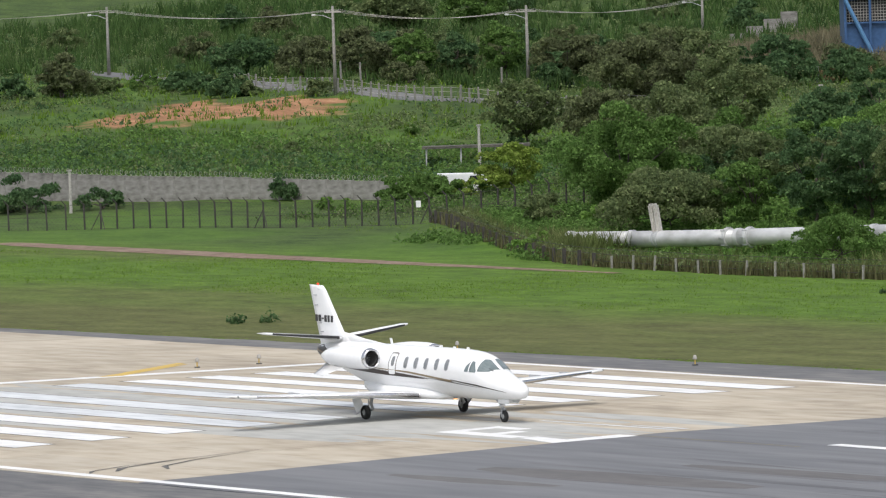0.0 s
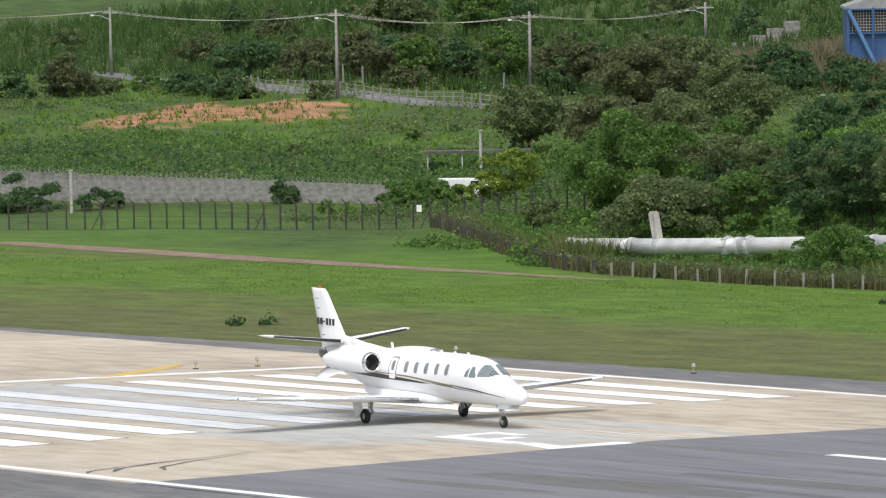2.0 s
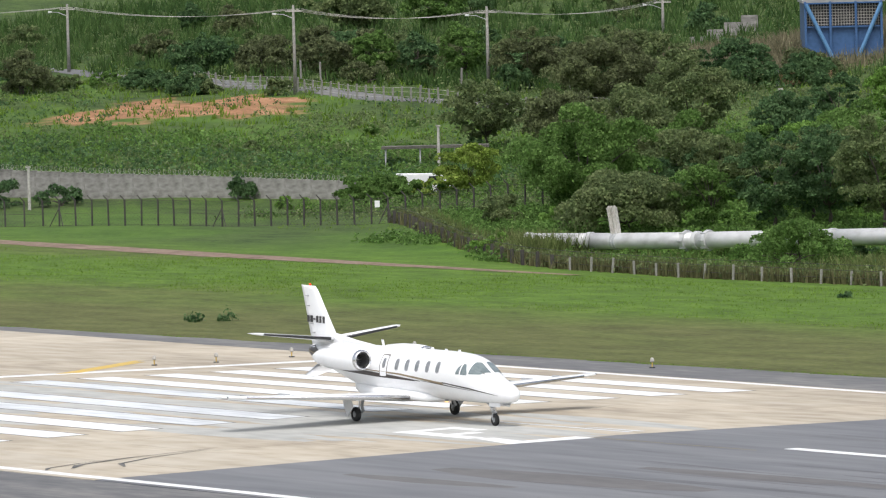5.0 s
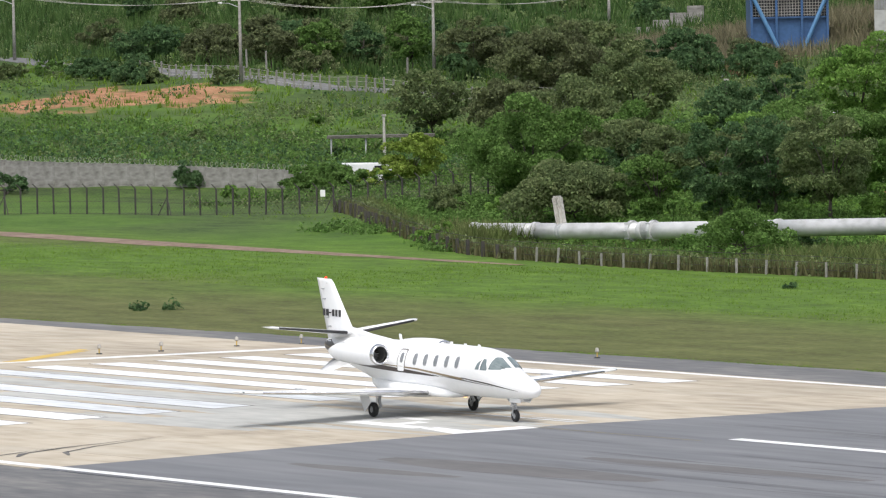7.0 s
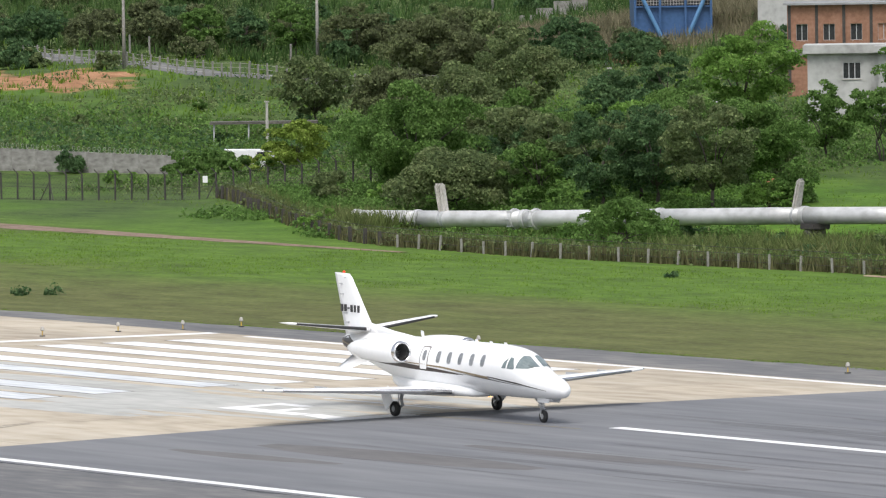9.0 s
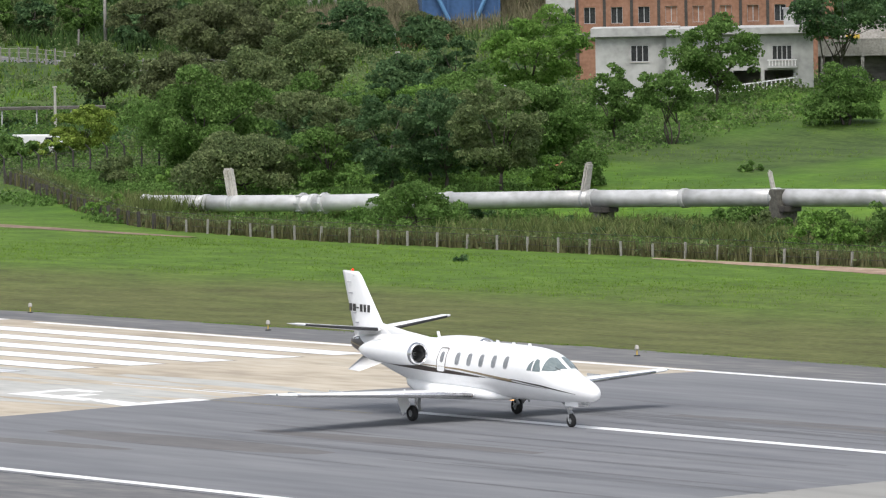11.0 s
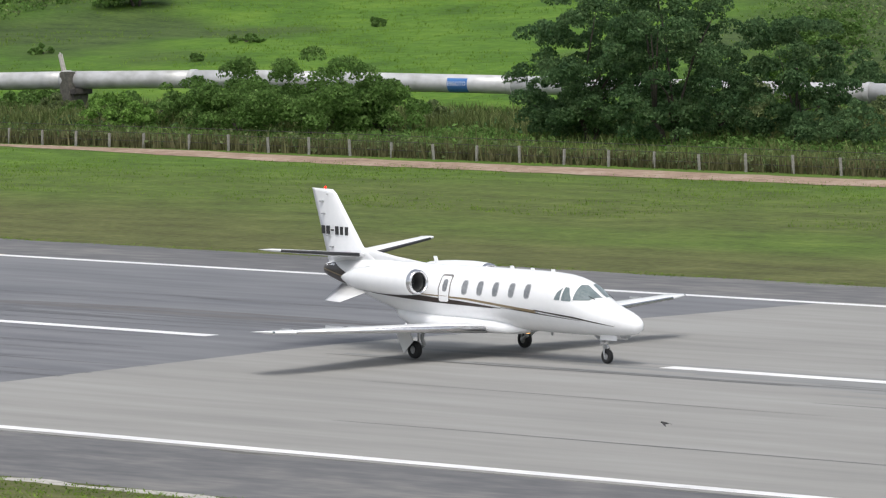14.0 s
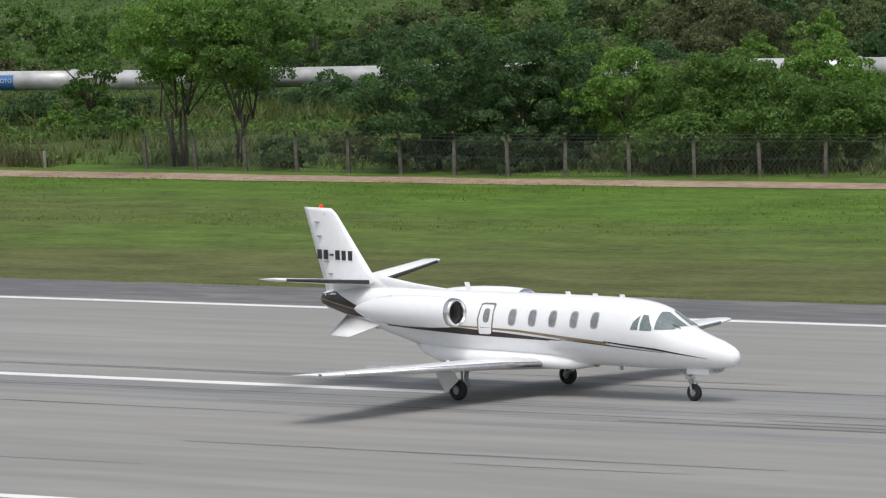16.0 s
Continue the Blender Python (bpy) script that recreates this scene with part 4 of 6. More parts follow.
def lobes_for(kind, h, w, gen):
    """Clumps of a crown: centres and radii."""
    out = []
    if kind == "b":
        for _ in range(int(15 + w * 4.0)):
            a, r = gen.uniform(0, 2 * math.pi), w * 0.5 * math.sqrt(gen.uniform(0, 0.85))
            top = h * (1 - 0.7 * (r / (w * 0.5)) ** 2)
            out.append((r * math.cos(a), r * math.sin(a), top * gen.uniform(0.15, 0.9), min(h, w) * gen.uniform(0.12, 0.22)))
    elif kind == "p":
        for _ in range(120):
            a, t = gen.uniform(0, 2 * math.pi), gen.uniform(0, 1)
            r = w * 0.5 * math.sqrt(gen.uniform(0, 1)) * (0.62 + 0.38 * math.sin(math.pi * t)) * gen.uniform(0.8, 1.15)
            out.append((r * math.cos(a), r * math.sin(a), h * (0.05 + 0.9 * t), w * gen.uniform(0.06, 0.11)))
    elif kind == "d":
        for _ in range(int(26 + w * 2)):
            a, u = gen.uniform(0, 2 * math.pi), gen.uniform(0.0, 1.0)
            r = w * 0.42 * math.sqrt(1 - u * u * 0.9)
            out.append((r * math.cos(a), r * math.sin(a), h * (0.18 + 0.66 * u), w * gen.uniform(0.10, 0.17)))
    else:
        base = 0.10 if kind == "t" else 0.40
        n = int(45 + w * 6) if kind == "t" else int(34 + w * 5)
        lop = gen.uniform(-0.12, 0.12, 2) * w
        for _ in range(n):
            d = gen.normal(0, 1, 3)
            d /= np.linalg.norm(d)
            q = gen.uniform(0.3, 1.0) ** 0.5 * gen.uniform(0.85, 1.15)
            u = 0.5 + 0.5 * d[2] * q
            wide = 0.46 * w * (0.72 + 0.28 * math.sin(math.pi * min(max(u, 0), 1))) * (1.0 if u > 0.25 else 0.85)
            out.append((wide * d[0] * q + lop[0] * u, wide * d[1] * q + lop[1] * u, h * (base + (0.95 - base) * u), w * gen.uniform(0.055, 0.12)))
    return out


PLANT_WORDS = {"mid": "green", "bright": "bright green", "dark": "dark green", "olive": "olive green", "brown": "brownish green", "yellow": "yellow-green"}
plant_count = [0]


def plant(kind, x, y, h, w, tone):
    """A tree (t), an open-crowned tree with bare forked stems (s), a dome-shaped tree (d) or a bush (b)."""
    plant_count[0] += 1
    gen = np.random.default_rng(100 + plant_count[0])
    bush = kind == "b"
    name = "bush" if bush else "tree"
    words = PLANT_WORDS[tone]
    label = {"t": f"{words} leafy tree with a broad uneven crown", "s": f"{words} tree with open crown and forked bare stems",
             "p": f"tall {words} feathery thicket tree leafy to the ground",
             "d": f"{words} dense rounded tree on the slope", "b": f"{words} leafy bush growing in rough grass"}[kind]
    ob = empty(name, x, y, land(x, y) - 0.05, label=label, category=name)
    lobes = lobes_for(kind, h, w, gen)
    # stems
    bm = bmesh.new()
    r0 = (0.008 if kind == 's' else 0.016) * h + 0.03
    fork = h * {'b': 0.12, 't': 0.2, 'd': 0.2, 's': 0.3, 'p': 0.15}[kind]
    stems = [(0.0, 0.0)] if kind in "td" else [(gen.uniform(-0.1, 0.1) * w, gen.uniform(-0.1, 0.1) * w) for _ in range(4 if kind == 's' else 3)]
    for sx, sy in stems:
        k = (gen.uniform(-0.04, 0.04) * w, gen.uniform(-0.04, 0.04) * w)
        tube(bm, [(sx * 0.4, sy * 0.4, -0.2), (sx * 0.7 + k[0], sy * 0.7 + k[1], fork * 0.55), (sx + k[0], sy, fork)], [r0, r0 * 0.8, r0 * 0.62], 7)
    order = sorted(lobes, key=lambda q: -q[3])[: (5 if bush else 11)]
    for cx, cy, cz, cr in order:
        sx, sy = stems[int(gen.integers(len(stems)))]
        mid = (sx * 0.5 + cx * 0.45, sy * 0.5 + cy * 0.45, fork + (cz - fork) * 0.5 + 0.04 * h)
        tube(bm, [(sx, sy, fork * 0.92), mid, (cx, cy, max(cz, fork))], [r0 * 0.5, r0 * 0.32, r0 * 0.1], 5)
    part("stem" if bush else "trunk", bm, M_BARK, ob, smooth=True)
    # crown
    size = 0.00032 * math.hypot(x, y + 148.6)
    dens = {"t": 0.58, "s": 0.55, "d": 0.9, "b": 0.7, "p": 0.6}[kind] / size ** 2
    cs, ns = [], []
    for cx, cy, cz, cr in lobes:
        n = int(dens * cr * cr * 4 * 2.6) + 24
        d = gen.normal(0, 1, (n, 3))
        d /= np.linalg.norm(d, axis=1, keepdims=True)
        d[:, 2] = np.where(d[:, 2] < -0.35, -d[:, 2], d[:, 2])
        rad = cr * gen.uniform(0.62, 1.12, n) ** 0.8
        sq = np.array([1.0, 1.0, 0.72])
        cs.append(np.array([cx, cy, cz]) + d * rad[:, None] * sq)
        ns.append(d * sq)
    cs, ns = np.concatenate(cs), np.concatenate(ns)
    keep = cs[:, 2] > 0.02
    soup("crown", leaves(cs[keep], ns[keep], size, gen), 4, M_LEAF[tone], ob)
    return ob


def blades(name, spots, height, width, mat, label, category, count=5, seed=1, lean=0.35):
    """Tufts of pointed blades at spots of x, y; one object of kind stuff."""
    gen = np.random.default_rng(seed)
    pts = np.array([(x, y, land(x, y) - 0.03) for x, y in spots])
    pts = np.repeat(pts, count, 0)
    n = len(pts)
    pts[:, :2] += gen.normal(0, 0.16, (n, 2))
    a = gen.uniform(0, 2 * np.pi, n)
    side = np.stack([np.cos(a), np.sin(a), np.zeros(n)], 1) * (width * gen.uniform(0.6, 1.4, n))[:, None]
    hgt = height * gen.uniform(0.45, 1.25, n)
    tip = pts + np.stack([gen.normal(0, lean, n) * hgt, gen.normal(0, lean, n) * hgt, hgt], 1)
    return tagged(soup(name, np.stack([pts - side, pts + side, tip], 1).reshape(-1, 3), 3, mat), label, category, kind="stuff")


def clumps(name, spots, size, mat, label, category, seed=1, per=18, leaf=0.15, flat=0.8):
    """Low leafy growth: small domes of leaves at spots."""
    gen = np.random.default_rng(seed)
    base = np.array([(x, y, land(x, y)) for x, y in spots])
    sz = size * gen.uniform(0.5, 1.5, len(base))
    c, s = np.repeat(base, per, 0), np.repeat(sz, per)
    d = gen.normal(0, 1, (len(c), 3))
    d /= np.linalg.norm(d, axis=1, keepdims=True)
    d[:, 2] = np.abs(d[:, 2])
    c = c + d * (s * gen.uniform(0.5, 1.0, len(c)))[:, None] * np.array([1.0, 1.0, flat])
    return tagged(soup(name, leaves(c, d, leaf, gen), 4, mat), label, category, kind="stuff")


def scatter(n, x0, x1, y0, y1, seed, keep=None):
    gen = random.Random(seed)
    out = []
    while len(out) < n:
        x, y = gen.uniform(x0, x1), gen.uniform(y0, y1)
        if keep is None or keep(x, y, gen.random()):
            out.append((x, y))
    return out


def beyond(x, y):
    """Metres beyond the pipeline."""
    return -0.233 * (x + 335.0) + 0.972 * (y - 80.0)


def in_view(x, y):
    """The sector of land that lies before the viewing place."""
    a = math.degrees(math.atan2(x, y + 148.6))
    return -62.5 < a < -36.5


plant("b", -516.6, 157.6, 2.5, 5.1, "dark")
plant("b", -498.3, 156.0, 1.9, 2.2, "olive")
plant("b", -533.5, 151.3, 4.1, 4.9, "brown")
plant("b", -531.4, 159.0, 1.5, 3.9, "mid")
plant("b", -535.9, 148.0, 2.1, 3.9, "dark")
plant("b", -532.9, 155.3, 1.6, 3.4, "olive")
plant("b", -523.5, 158.7, 1.5, 2.9, "dark")
plant("t", -532.1, 168.6, 4.1, 6.0, "dark")
plant("t", -530.6, 174.1, 3.6, 6.0, "brown")
plant("t", -512.4, 169.3, 3.9, 5.3, "brown")
plant("t", -507.9, 171.8, 4.5, 4.6, "mid")
plant("t", -505.3, 174.0, 3.8, 4.3, "dark")
plant("t", -499.7, 175.4, 5.0, 4.5, "mid")
plant("t", -584.9, 199.3, 3.1, 3.0, "dark")
plant("t", -565.3, 205.4, 4.8, 7.5, "olive")
plant("t", -556.8, 209.5, 4.8, 6.9, "mid")
plant("t", -482.2, 170.1, 4.9, 7.0, "brown")
plant("t", -455.1, 158.5, 5.6, 9.7, "brown")
plant("t", -461.3, 168.1, 5.2, 6.7, "olive")
plant("t", -434.3, 134.6, 5.4, 6.2, "olive")
plant("t", -425.6, 136.0, 4.5, 7.0, "brown")
plant("t", -403.5, 126.8, 6.3, 7.5, "olive")
plant("t", -414.8, 139.5, 7.1, 8.1, "olive")
plant("t", -376.2, 119.6, 5.8, 5.6, "dark")
plant("t", -359.4, 92.9, 7.1, 9.0, "mid")
plant("d", -347.1, 87.6, 3.6, 8.0, "olive")
plant("t", -342.7, 90.7, 4.6, 4.4, "mid")
plant("t", -402.9, 112.4, 3.7, 5.0, "yellow")
plant("b", -409.3, 110.7, 2.0, 5.4, "mid")
plant("b", -411.1, 108.8, 1.6, 2.3, "mid")
plant("b", -356.5, 89.2, 1.8, 2.6, "bright")
plant("t", -338.7, 92.2, 5.8, 5.7, "dark")
plant("t", -336.7, 94.9, 6.5, 5.3, "dark")
plant("b", -316.8, 78.1, 3.2, 6.6, "mid")
plant("b", -363.1, 89.2, 2.4, 2.6, "olive")
plant("b", -409.2, 102.4, 1.6, 2.9, "bright")
plant("b", -442.5, 97.0, 3.0, 5.6, "dark")
plant("b", -437.2, 100.1, 2.0, 3.8, "dark")
plant("b", -447.0, 95.8, 3.0, 5.0, "olive")
plant("b", -424.6, 107.9, 2.4, 2.4, "dark")
plant("t", -390.7, 141.4, 6.8, 7.8, "bright")
plant("t", -416.0, 153.3, 4.7, 4.5, "dark")
plant("t", -375.8, 119.3, 5.9, 4.8, "dark")
plant("t", -329.9, 94.1, 6.8, 6.6, "olive")
plant("t", -340.1, 96.2, 5.7, 4.0, "dark")
plant("b", -327.9, 98.4, 3.1, 3.5, "mid")
plant("b", -328.4, 96.9, 2.3, 2.6, "bright")
plant("t", -354.6, 121.1, 4.9, 4.6, "mid")
plant("s", -347.6, 120.4, 4.8, 4.6, "mid")
plant("t", -367.1, 139.3, 6.3, 6.7, "mid")
plant("b", -345.5, 132.7, 4.7, 4.6, "mid")
plant("t", -410.2, 186.3, 7.0, 9.8, "mid")
plant("b", -323.0, 83.1, 2.5, 6.1, "mid")
plant("b", -329.4, 83.7, 2.0, 2.9, "mid")
plant("b", -320.1, 84.5, 1.3, 2.9, "dark")
plant("b", -303.6, 91.4, 1.8, 2.6, "mid")
plant("b", -283.1, 80.3, 2.2, 4.4, "bright")
plant("b", -359.3, 132.2, 1.0, 2.2, "mid")
plant("b", -268.5, 81.4, 4.8, 8.9, "mid")
plant("b", -275.9, 82.7, 4.0, 5.9, "mid")
plant("b", -265.9, 83.6, 3.5, 5.2, "mid")
plant("b", -283.3, 83.2, 2.5, 5.6, "mid")
plant("b", -326.6, 109.9, 0.7, 1.7, "mid")
plant("b", -320.0, 120.3, 0.7, 2.3, "mid")
plant("b", -311.2, 109.1, 0.6, 0.8, "mid")
plant("b", -348.9, 152.0, 1.0, 1.3, "mid")
plant("b", -321.8, 132.1, 0.8, 1.2, "mid")
plant("b", -346.3, 140.4, 0.6, 1.4, "mid")
plant("b", -281.9, 84.9, 2.9, 3.8, "mid")
plant("p", -251.1, 84.3, 7.6, 7.4, "dark")
plant("p", -244.2, 83.0, 8.4, 7.0, "dark")
plant("b", -255.0, 85.3, 4.6, 3.9, "dark")
plant("p", -247.6, 89.5, 5.0, 3.9, "dark")
plant("b", -244.7, 97.5, 1.8, 3.1, "olive")
plant("t", -223.9, 87.0, 6.7, 3.9, "mid")
plant("b", -264.3, 110.4, 2.1, 3.9, "mid")
plant("b", -278.2, 127.6, 2.5, 4.1, "mid")
plant("b", -265.0, 121.0, 2.1, 4.6, "dark")
plant("b", -266.5, 127.2, 2.2, 3.7, "mid")
plant("s", -204.6, 72.2, 8.0, 8.0, "bright")
plant("s", -201.8, 72.7, 7.5, 6.8, "mid")
plant("t", -233.3, 113.1, 4.3, 2.0, "mid")
plant("b", -222.0, 86.1, 1.6, 3.6, "mid")
plant("b", -235.0, 94.3, 1.8, 4.1, "dark")
plant("p", -190.7, 72.6, 6.2, 6.5, "dark")
plant("p", -186.5, 72.3, 5.6, 5.0, "dark")
plant("p", -185.4, 73.9, 6.3, 4.8, "dark")
plant("t", -181.6, 74.5, 5.0, 5.3, "bright")
plant("d", -177.2, 75.4, 4.3, 8.2, "mid")
plant("t", -177.1, 74.9, 5.4, 5.3, "mid")
plant("t", -172.9, 74.4, 3.9, 6.6, "mid")
plant("t", -171.0, 75.9, 3.6, 4.7, "mid")
plant("t", -205.2, 113.0, 3.2, 2.7, "bright")
plant("t", -193.7, 102.4, 5.1, 3.3, "bright")
plant("b", -198.2, 76.0, 2.2, 2.9, "olive")
plant("b", -198.7, 72.2, 1.8, 2.9, "dark")
plant("b", -190.8, 71.9, 1.6, 2.6, "dark")
plant("b", -185.6, 71.7, 1.4, 2.8, "dark")
plant("b", -223.2, 130.1, 2.9, 5.7, "brown")
plant("b", -236.9, 133.1, 2.7, 5.9, "mid")
plant("b", -238.8, 126.2, 2.6, 5.8, "olive")
plant("b", -232.2, 135.7, 2.9, 4.4, "olive")
plant("b", -257.8, 94.8, 3.0, 3.8, "dark")
plant("b", -254.8, 95.4, 3.1, 3.6, "mid")
plant("b", -252.0, 96.0, 3.0, 3.4, "olive")
plant("b", -249.6, 96.6, 2.6, 2.4, "mid")
plant("p", -240.6, 87.6, 6.0, 6.0, "dark")
plant("b", -236.5, 86.5, 2.6, 4.6, "dark")
plant("b", -406.6, 111.4, 1.6, 5.0, "mid")
plant("b", -412.6, 110.2, 2.0, 4.4, "mid")
plant("b", -407.0, 112.0, 1.6, 4.0, "yellow")
plant("b", -309.5, 83.2, 1.0, 2.6, "dark")
plant("b", -306.5, 83.8, 0.9, 2.4, "olive")
plant("b", -299.0, 86.4, 1.7, 3.0, "mid")
plant("b", -296.2, 86.8, 1.5, 3.2, "olive")
plant("b", -291.5, 85.5, 1.3, 4.0, "mid")
plant("b", -303.0, 84.0, 0.9, 3.4, "bright")
plant("b", -314.5, 82.2, 0.9, 2.6, "olive")
plant("b", -240.0, 99.5, 1.3, 3.0, "olive")
plant("b", -236.5, 100.0, 1.5, 2.6, "mid")
plant("b", -228.0, 100.0, 2.2, 3.6, "mid")
plant("b", -222.0, 101.0, 2.6, 4.0, "dark")
plant("b", -216.5, 100.0, 3.0, 4.5, "mid")
plant("b", -211.5, 98.0, 2.6, 4.5, "dark")
plant("b", -231.0, 102.6, 3.0, 4.0, "mid")
plant("b", -227.6, 103.4, 3.4, 4.4, "dark")
plant("b", -216.5, 105.8, 3.2, 4.2, "olive")
plant("b", -212.8, 106.8, 3.2, 4.4, "mid")
plant("s", -365.3, 147.6, 8.2, 8.0, "dark")
plant("b", -344.6, 76.6, 1.5, 3.4, "bright")
plant("b", -341.8, 76.4, 1.1, 2.6, "mid")
plant("b", -411.8, 111.2, 2.3, 3.6, "mid")
plant("b", -408.8, 110.6, 2.0, 4.4, "mid")
plant("t", -190.6, 82.0, 5.4, 6.0, "mid")
plant("t", -186.6, 84.5, 4.8, 5.6, "dark")
plant("d", -182.8, 81.0, 4.6, 6.4, "olive")
plant("t", -177.4, 82.5, 5.0, 5.2, "bright")


def thicket(n, x0, x1, y0, y1, seed, keep, heights, tones, kinds="b"):
    """Bushes strewn over a stretch of land."""
    gen = random.Random(seed)
    for x, y in scatter(n, x0, x1, y0, y1, seed, keep):
        h = gen.uniform(*heights)
        plant(gen.choice(kinds), round(x, 1), round(y, 1), h, h * gen.uniform(1.2, 1.9), gen.choice(tones))


thicket(46, -290, -170, 100, 150, 71, lambda x, y, r: in_view(x, y) and x > -262 + 0.2 * (y - 100) and beyond(x, y) > 3, (1.2, 2.6), ("mid", "dark", "olive", "mid", "brown"))
thicket(34, -232, -190, 116, 152, 70, lambda x, y, r: in_view(x, y) and x > -0.80 * (y + 148.6) and beyond(x, y) > 3, (2.4, 4.4), ("brown", "dark", "olive", "dark"), "bt")
thicket(16, -250, -185, 84, 108, 72, lambda x, y, r: in_view(x, y) and x > -240 and -16 < beyond(x, y) < -1.5, (1.0, 2.0), ("mid", "olive", "bright", "mid"))
thicket(34, -600, -440, 172, 290, 73, lambda x, y, r: in_view(x, y) and beyond(x, y) > 92 and not -500 < x < -455, (1.8, 3.6), ("dark", "olive", "dark", "brown"), "b")
thicket(26, -530, -448, 166, 186, 76, lambda x, y, r: in_view(x, y) and beyond(x, y) > 86 and y > 165.5 - 0.15 * (x + 496), (2.2, 4.0), ("dark", "olive", "dark", "brown"), "bt")
thicket(18, -302, -214, 74, 100, 79, lambda x, y, r: in_view(x, y) and -10 < beyond(x, y) < -2 and y > 73.5, (0.9, 1.8), ("mid", "dark", "olive", "dark"))
thicket(11, -548, -503, 153.5, 159.5, 77, lambda x, y, r: in_view(x, y), (1.3, 2.4), ("dark", "olive", "dark"))
thicket(11, -372, -338, 98, 124, 78, lambda x, y, r: in_view(x, y) and x < -330 - 0.45 * (y - 84), (4.0, 5.6), ("mid", "bright", "olive", "mid"), "t")
thicket(26, -545, -420, 112, 158, 74, lambda x, y, r: in_view(x, y) and beyond(x, y) > 50 and not (abs(x + 498) < 20 and abs(y - 145) < 12), (0.5, 1.1), ("olive", "dark", "mid"))
thicket(14, -400, -345, 92, 125, 75, lambda x, y, r: in_view(x, y) and beyond(x, y) > 16 and (x > -366 or y > 110), (2.0, 4.0), ("mid", "olive", "dark", "bright"), "tb")


# rough growth
def behind_fence(x):
    """The overgrown fence's line, just behind it."""
    return 71.2 + max(0.0, 0.475 * (-333 - x))


def behind_wall(x, y):
    """Clear of the lawn before the concrete wall."""
    return y > 99.0 + 0.264 * (x + 462) if x < -412 else y > 95.0 - 0.6 * (x + 412) * 0.2 + 0.3 * (x + 412)


def patchy(x, y, s=0.05, o=0.0):
    return max(0.0, 0.5 + noise.noise((x * s, y * s, o)))


clumps("scrub", scatter(3800, -620, -400, 112, 260, 11, lambda x, y, r: in_view(x, y) and beyond(x, y) > 48 and r < patchy(x, y) ** 1.6 * 1.4 and not (abs(x + 498) < 20 and abs(y - 145.5) < 12 and r > 0.05)), 0.8, M_LEAF["olive"], "patchy green scrub covering the hillside", "scrub", 21)
clumps("scrub", scatter(2000, -620, -400, 112, 300, 12, lambda x, y, r: in_view(x, y) and beyond(x, y) > 50 and r < patchy(x, y, 0.04, 4.0) ** 2), 1.0, M_LEAF["dark"], "dark green scrub on the hillside", "scrub", 22)
clumps("scrub", scatter(2600, -640, -380, 165, 330, 13, lambda x, y, r: in_view(x, y) and beyond(x, y) > 85 and not (-496 < x < -462 and 178 < y < 215)), 1.3, M_LEAF["olive"], "tall olive scrub on the upper hillside", "scrub", 23, per=18)
clumps("scrub", scatter(2000, -330, -150, 100, 175, 14, lambda x, y, r: in_view(x, y) and x + 1.03 * y > -152 and beyond(x, y) > 2), 0.9, M_LEAF["mid"], "green scrub on the bank behind the pipeline", "scrub", 24, per=18)
clumps("scrub", scatter(1300, -330, -150, 100, 190, 15, lambda x, y, r: in_view(x, y) and x + 1.03 * y > -148 and beyond(x, y) > 2 and r < patchy(x, y, 0.07, 2.0) * 1.2), 1.1, M_LEAF["olive"], "olive scrub on the bank behind the pipeline", "scrub", 25, per=18)
clumps("undergrowth", scatter(2600, -345, -150, 72.5, 110, 16, lambda x, y, r: in_view(x, y) and -22 < beyond(x, y) < 2 and y > behind_fence(x) + 0.8 and r < patchy(x, y, 0.09, 7.0) * 1.3), 0.5, M_LEAF["mid"], "leafy undergrowth between fence and pipeline", "undergrowth", 26)
clumps("undergrowth", scatter(2800, -440, -318, 84, 150, 61, lambda x, y, r: in_view(x, y) and beyond(x, y) > 2 and x < -330 - 0.45 * (y - 84) and (x > -366 or y > 112 + 0.3 * (x + 366)) and behind_wall(x, y)), 0.75, M_LEAF["mid"], "shady leafy undergrowth beneath the trees", "undergrowth", 62, per=17)
clumps("undergrowth", scatter(1700, -470, -318, 84, 190, 63, lambda x, y, r: in_view(x, y) and beyond(x, y) > 4 and x > -455 - 0.1 * y and x < -330 - 0.45 * (y - 84) and behind_wall(x, y)), 0.95, M_LEAF["olive"], "olive undergrowth beneath the trees", "undergrowth", 64, per=18)
clumps("undergrowth", scatter(950, -385, -338, 73, 99, 65, lambda x, y, r: in_view(x, y) and 72.5 + 0.58 * max(0, -340 - x) < y < 81 + 0.58 * max(0, -340 - x)), 0.75, M_LEAF["mid"], "bright green weeds heaped behind the fence", "undergrowth", 66, per=18)
blades("tall_grass", scatter(4800, -372, -150, 71.5, 108, 18, lambda x, y, r: in_view(x, y) and beyond(x, y) < 4 and y > behind_fence(x)), 0.55, 0.05, M_WEED, "tall seeding grass along the pipeline", "tall grass", 5, 28)
clumps("scrub", scatter(1500, -490, -405, 106, 134, 81, lambda x, y, r: in_view(x, y) and y > 101.5 + 0.264 * (x + 462)), 0.8, M_LEAF["mid"], "leafy scrub on the slope above the concrete wall", "scrub", 82, per=14, leaf=0.2)
clumps("scrub", scatter(700, -490, -405, 106, 126, 83, lambda x, y, r: in_view(x, y) and y > 101.5 + 0.264 * (x + 462)), 0.95, M_LEAF["dark"], "dark scrub above the concrete wall", "scrub", 84, per=16, leaf=0.2)
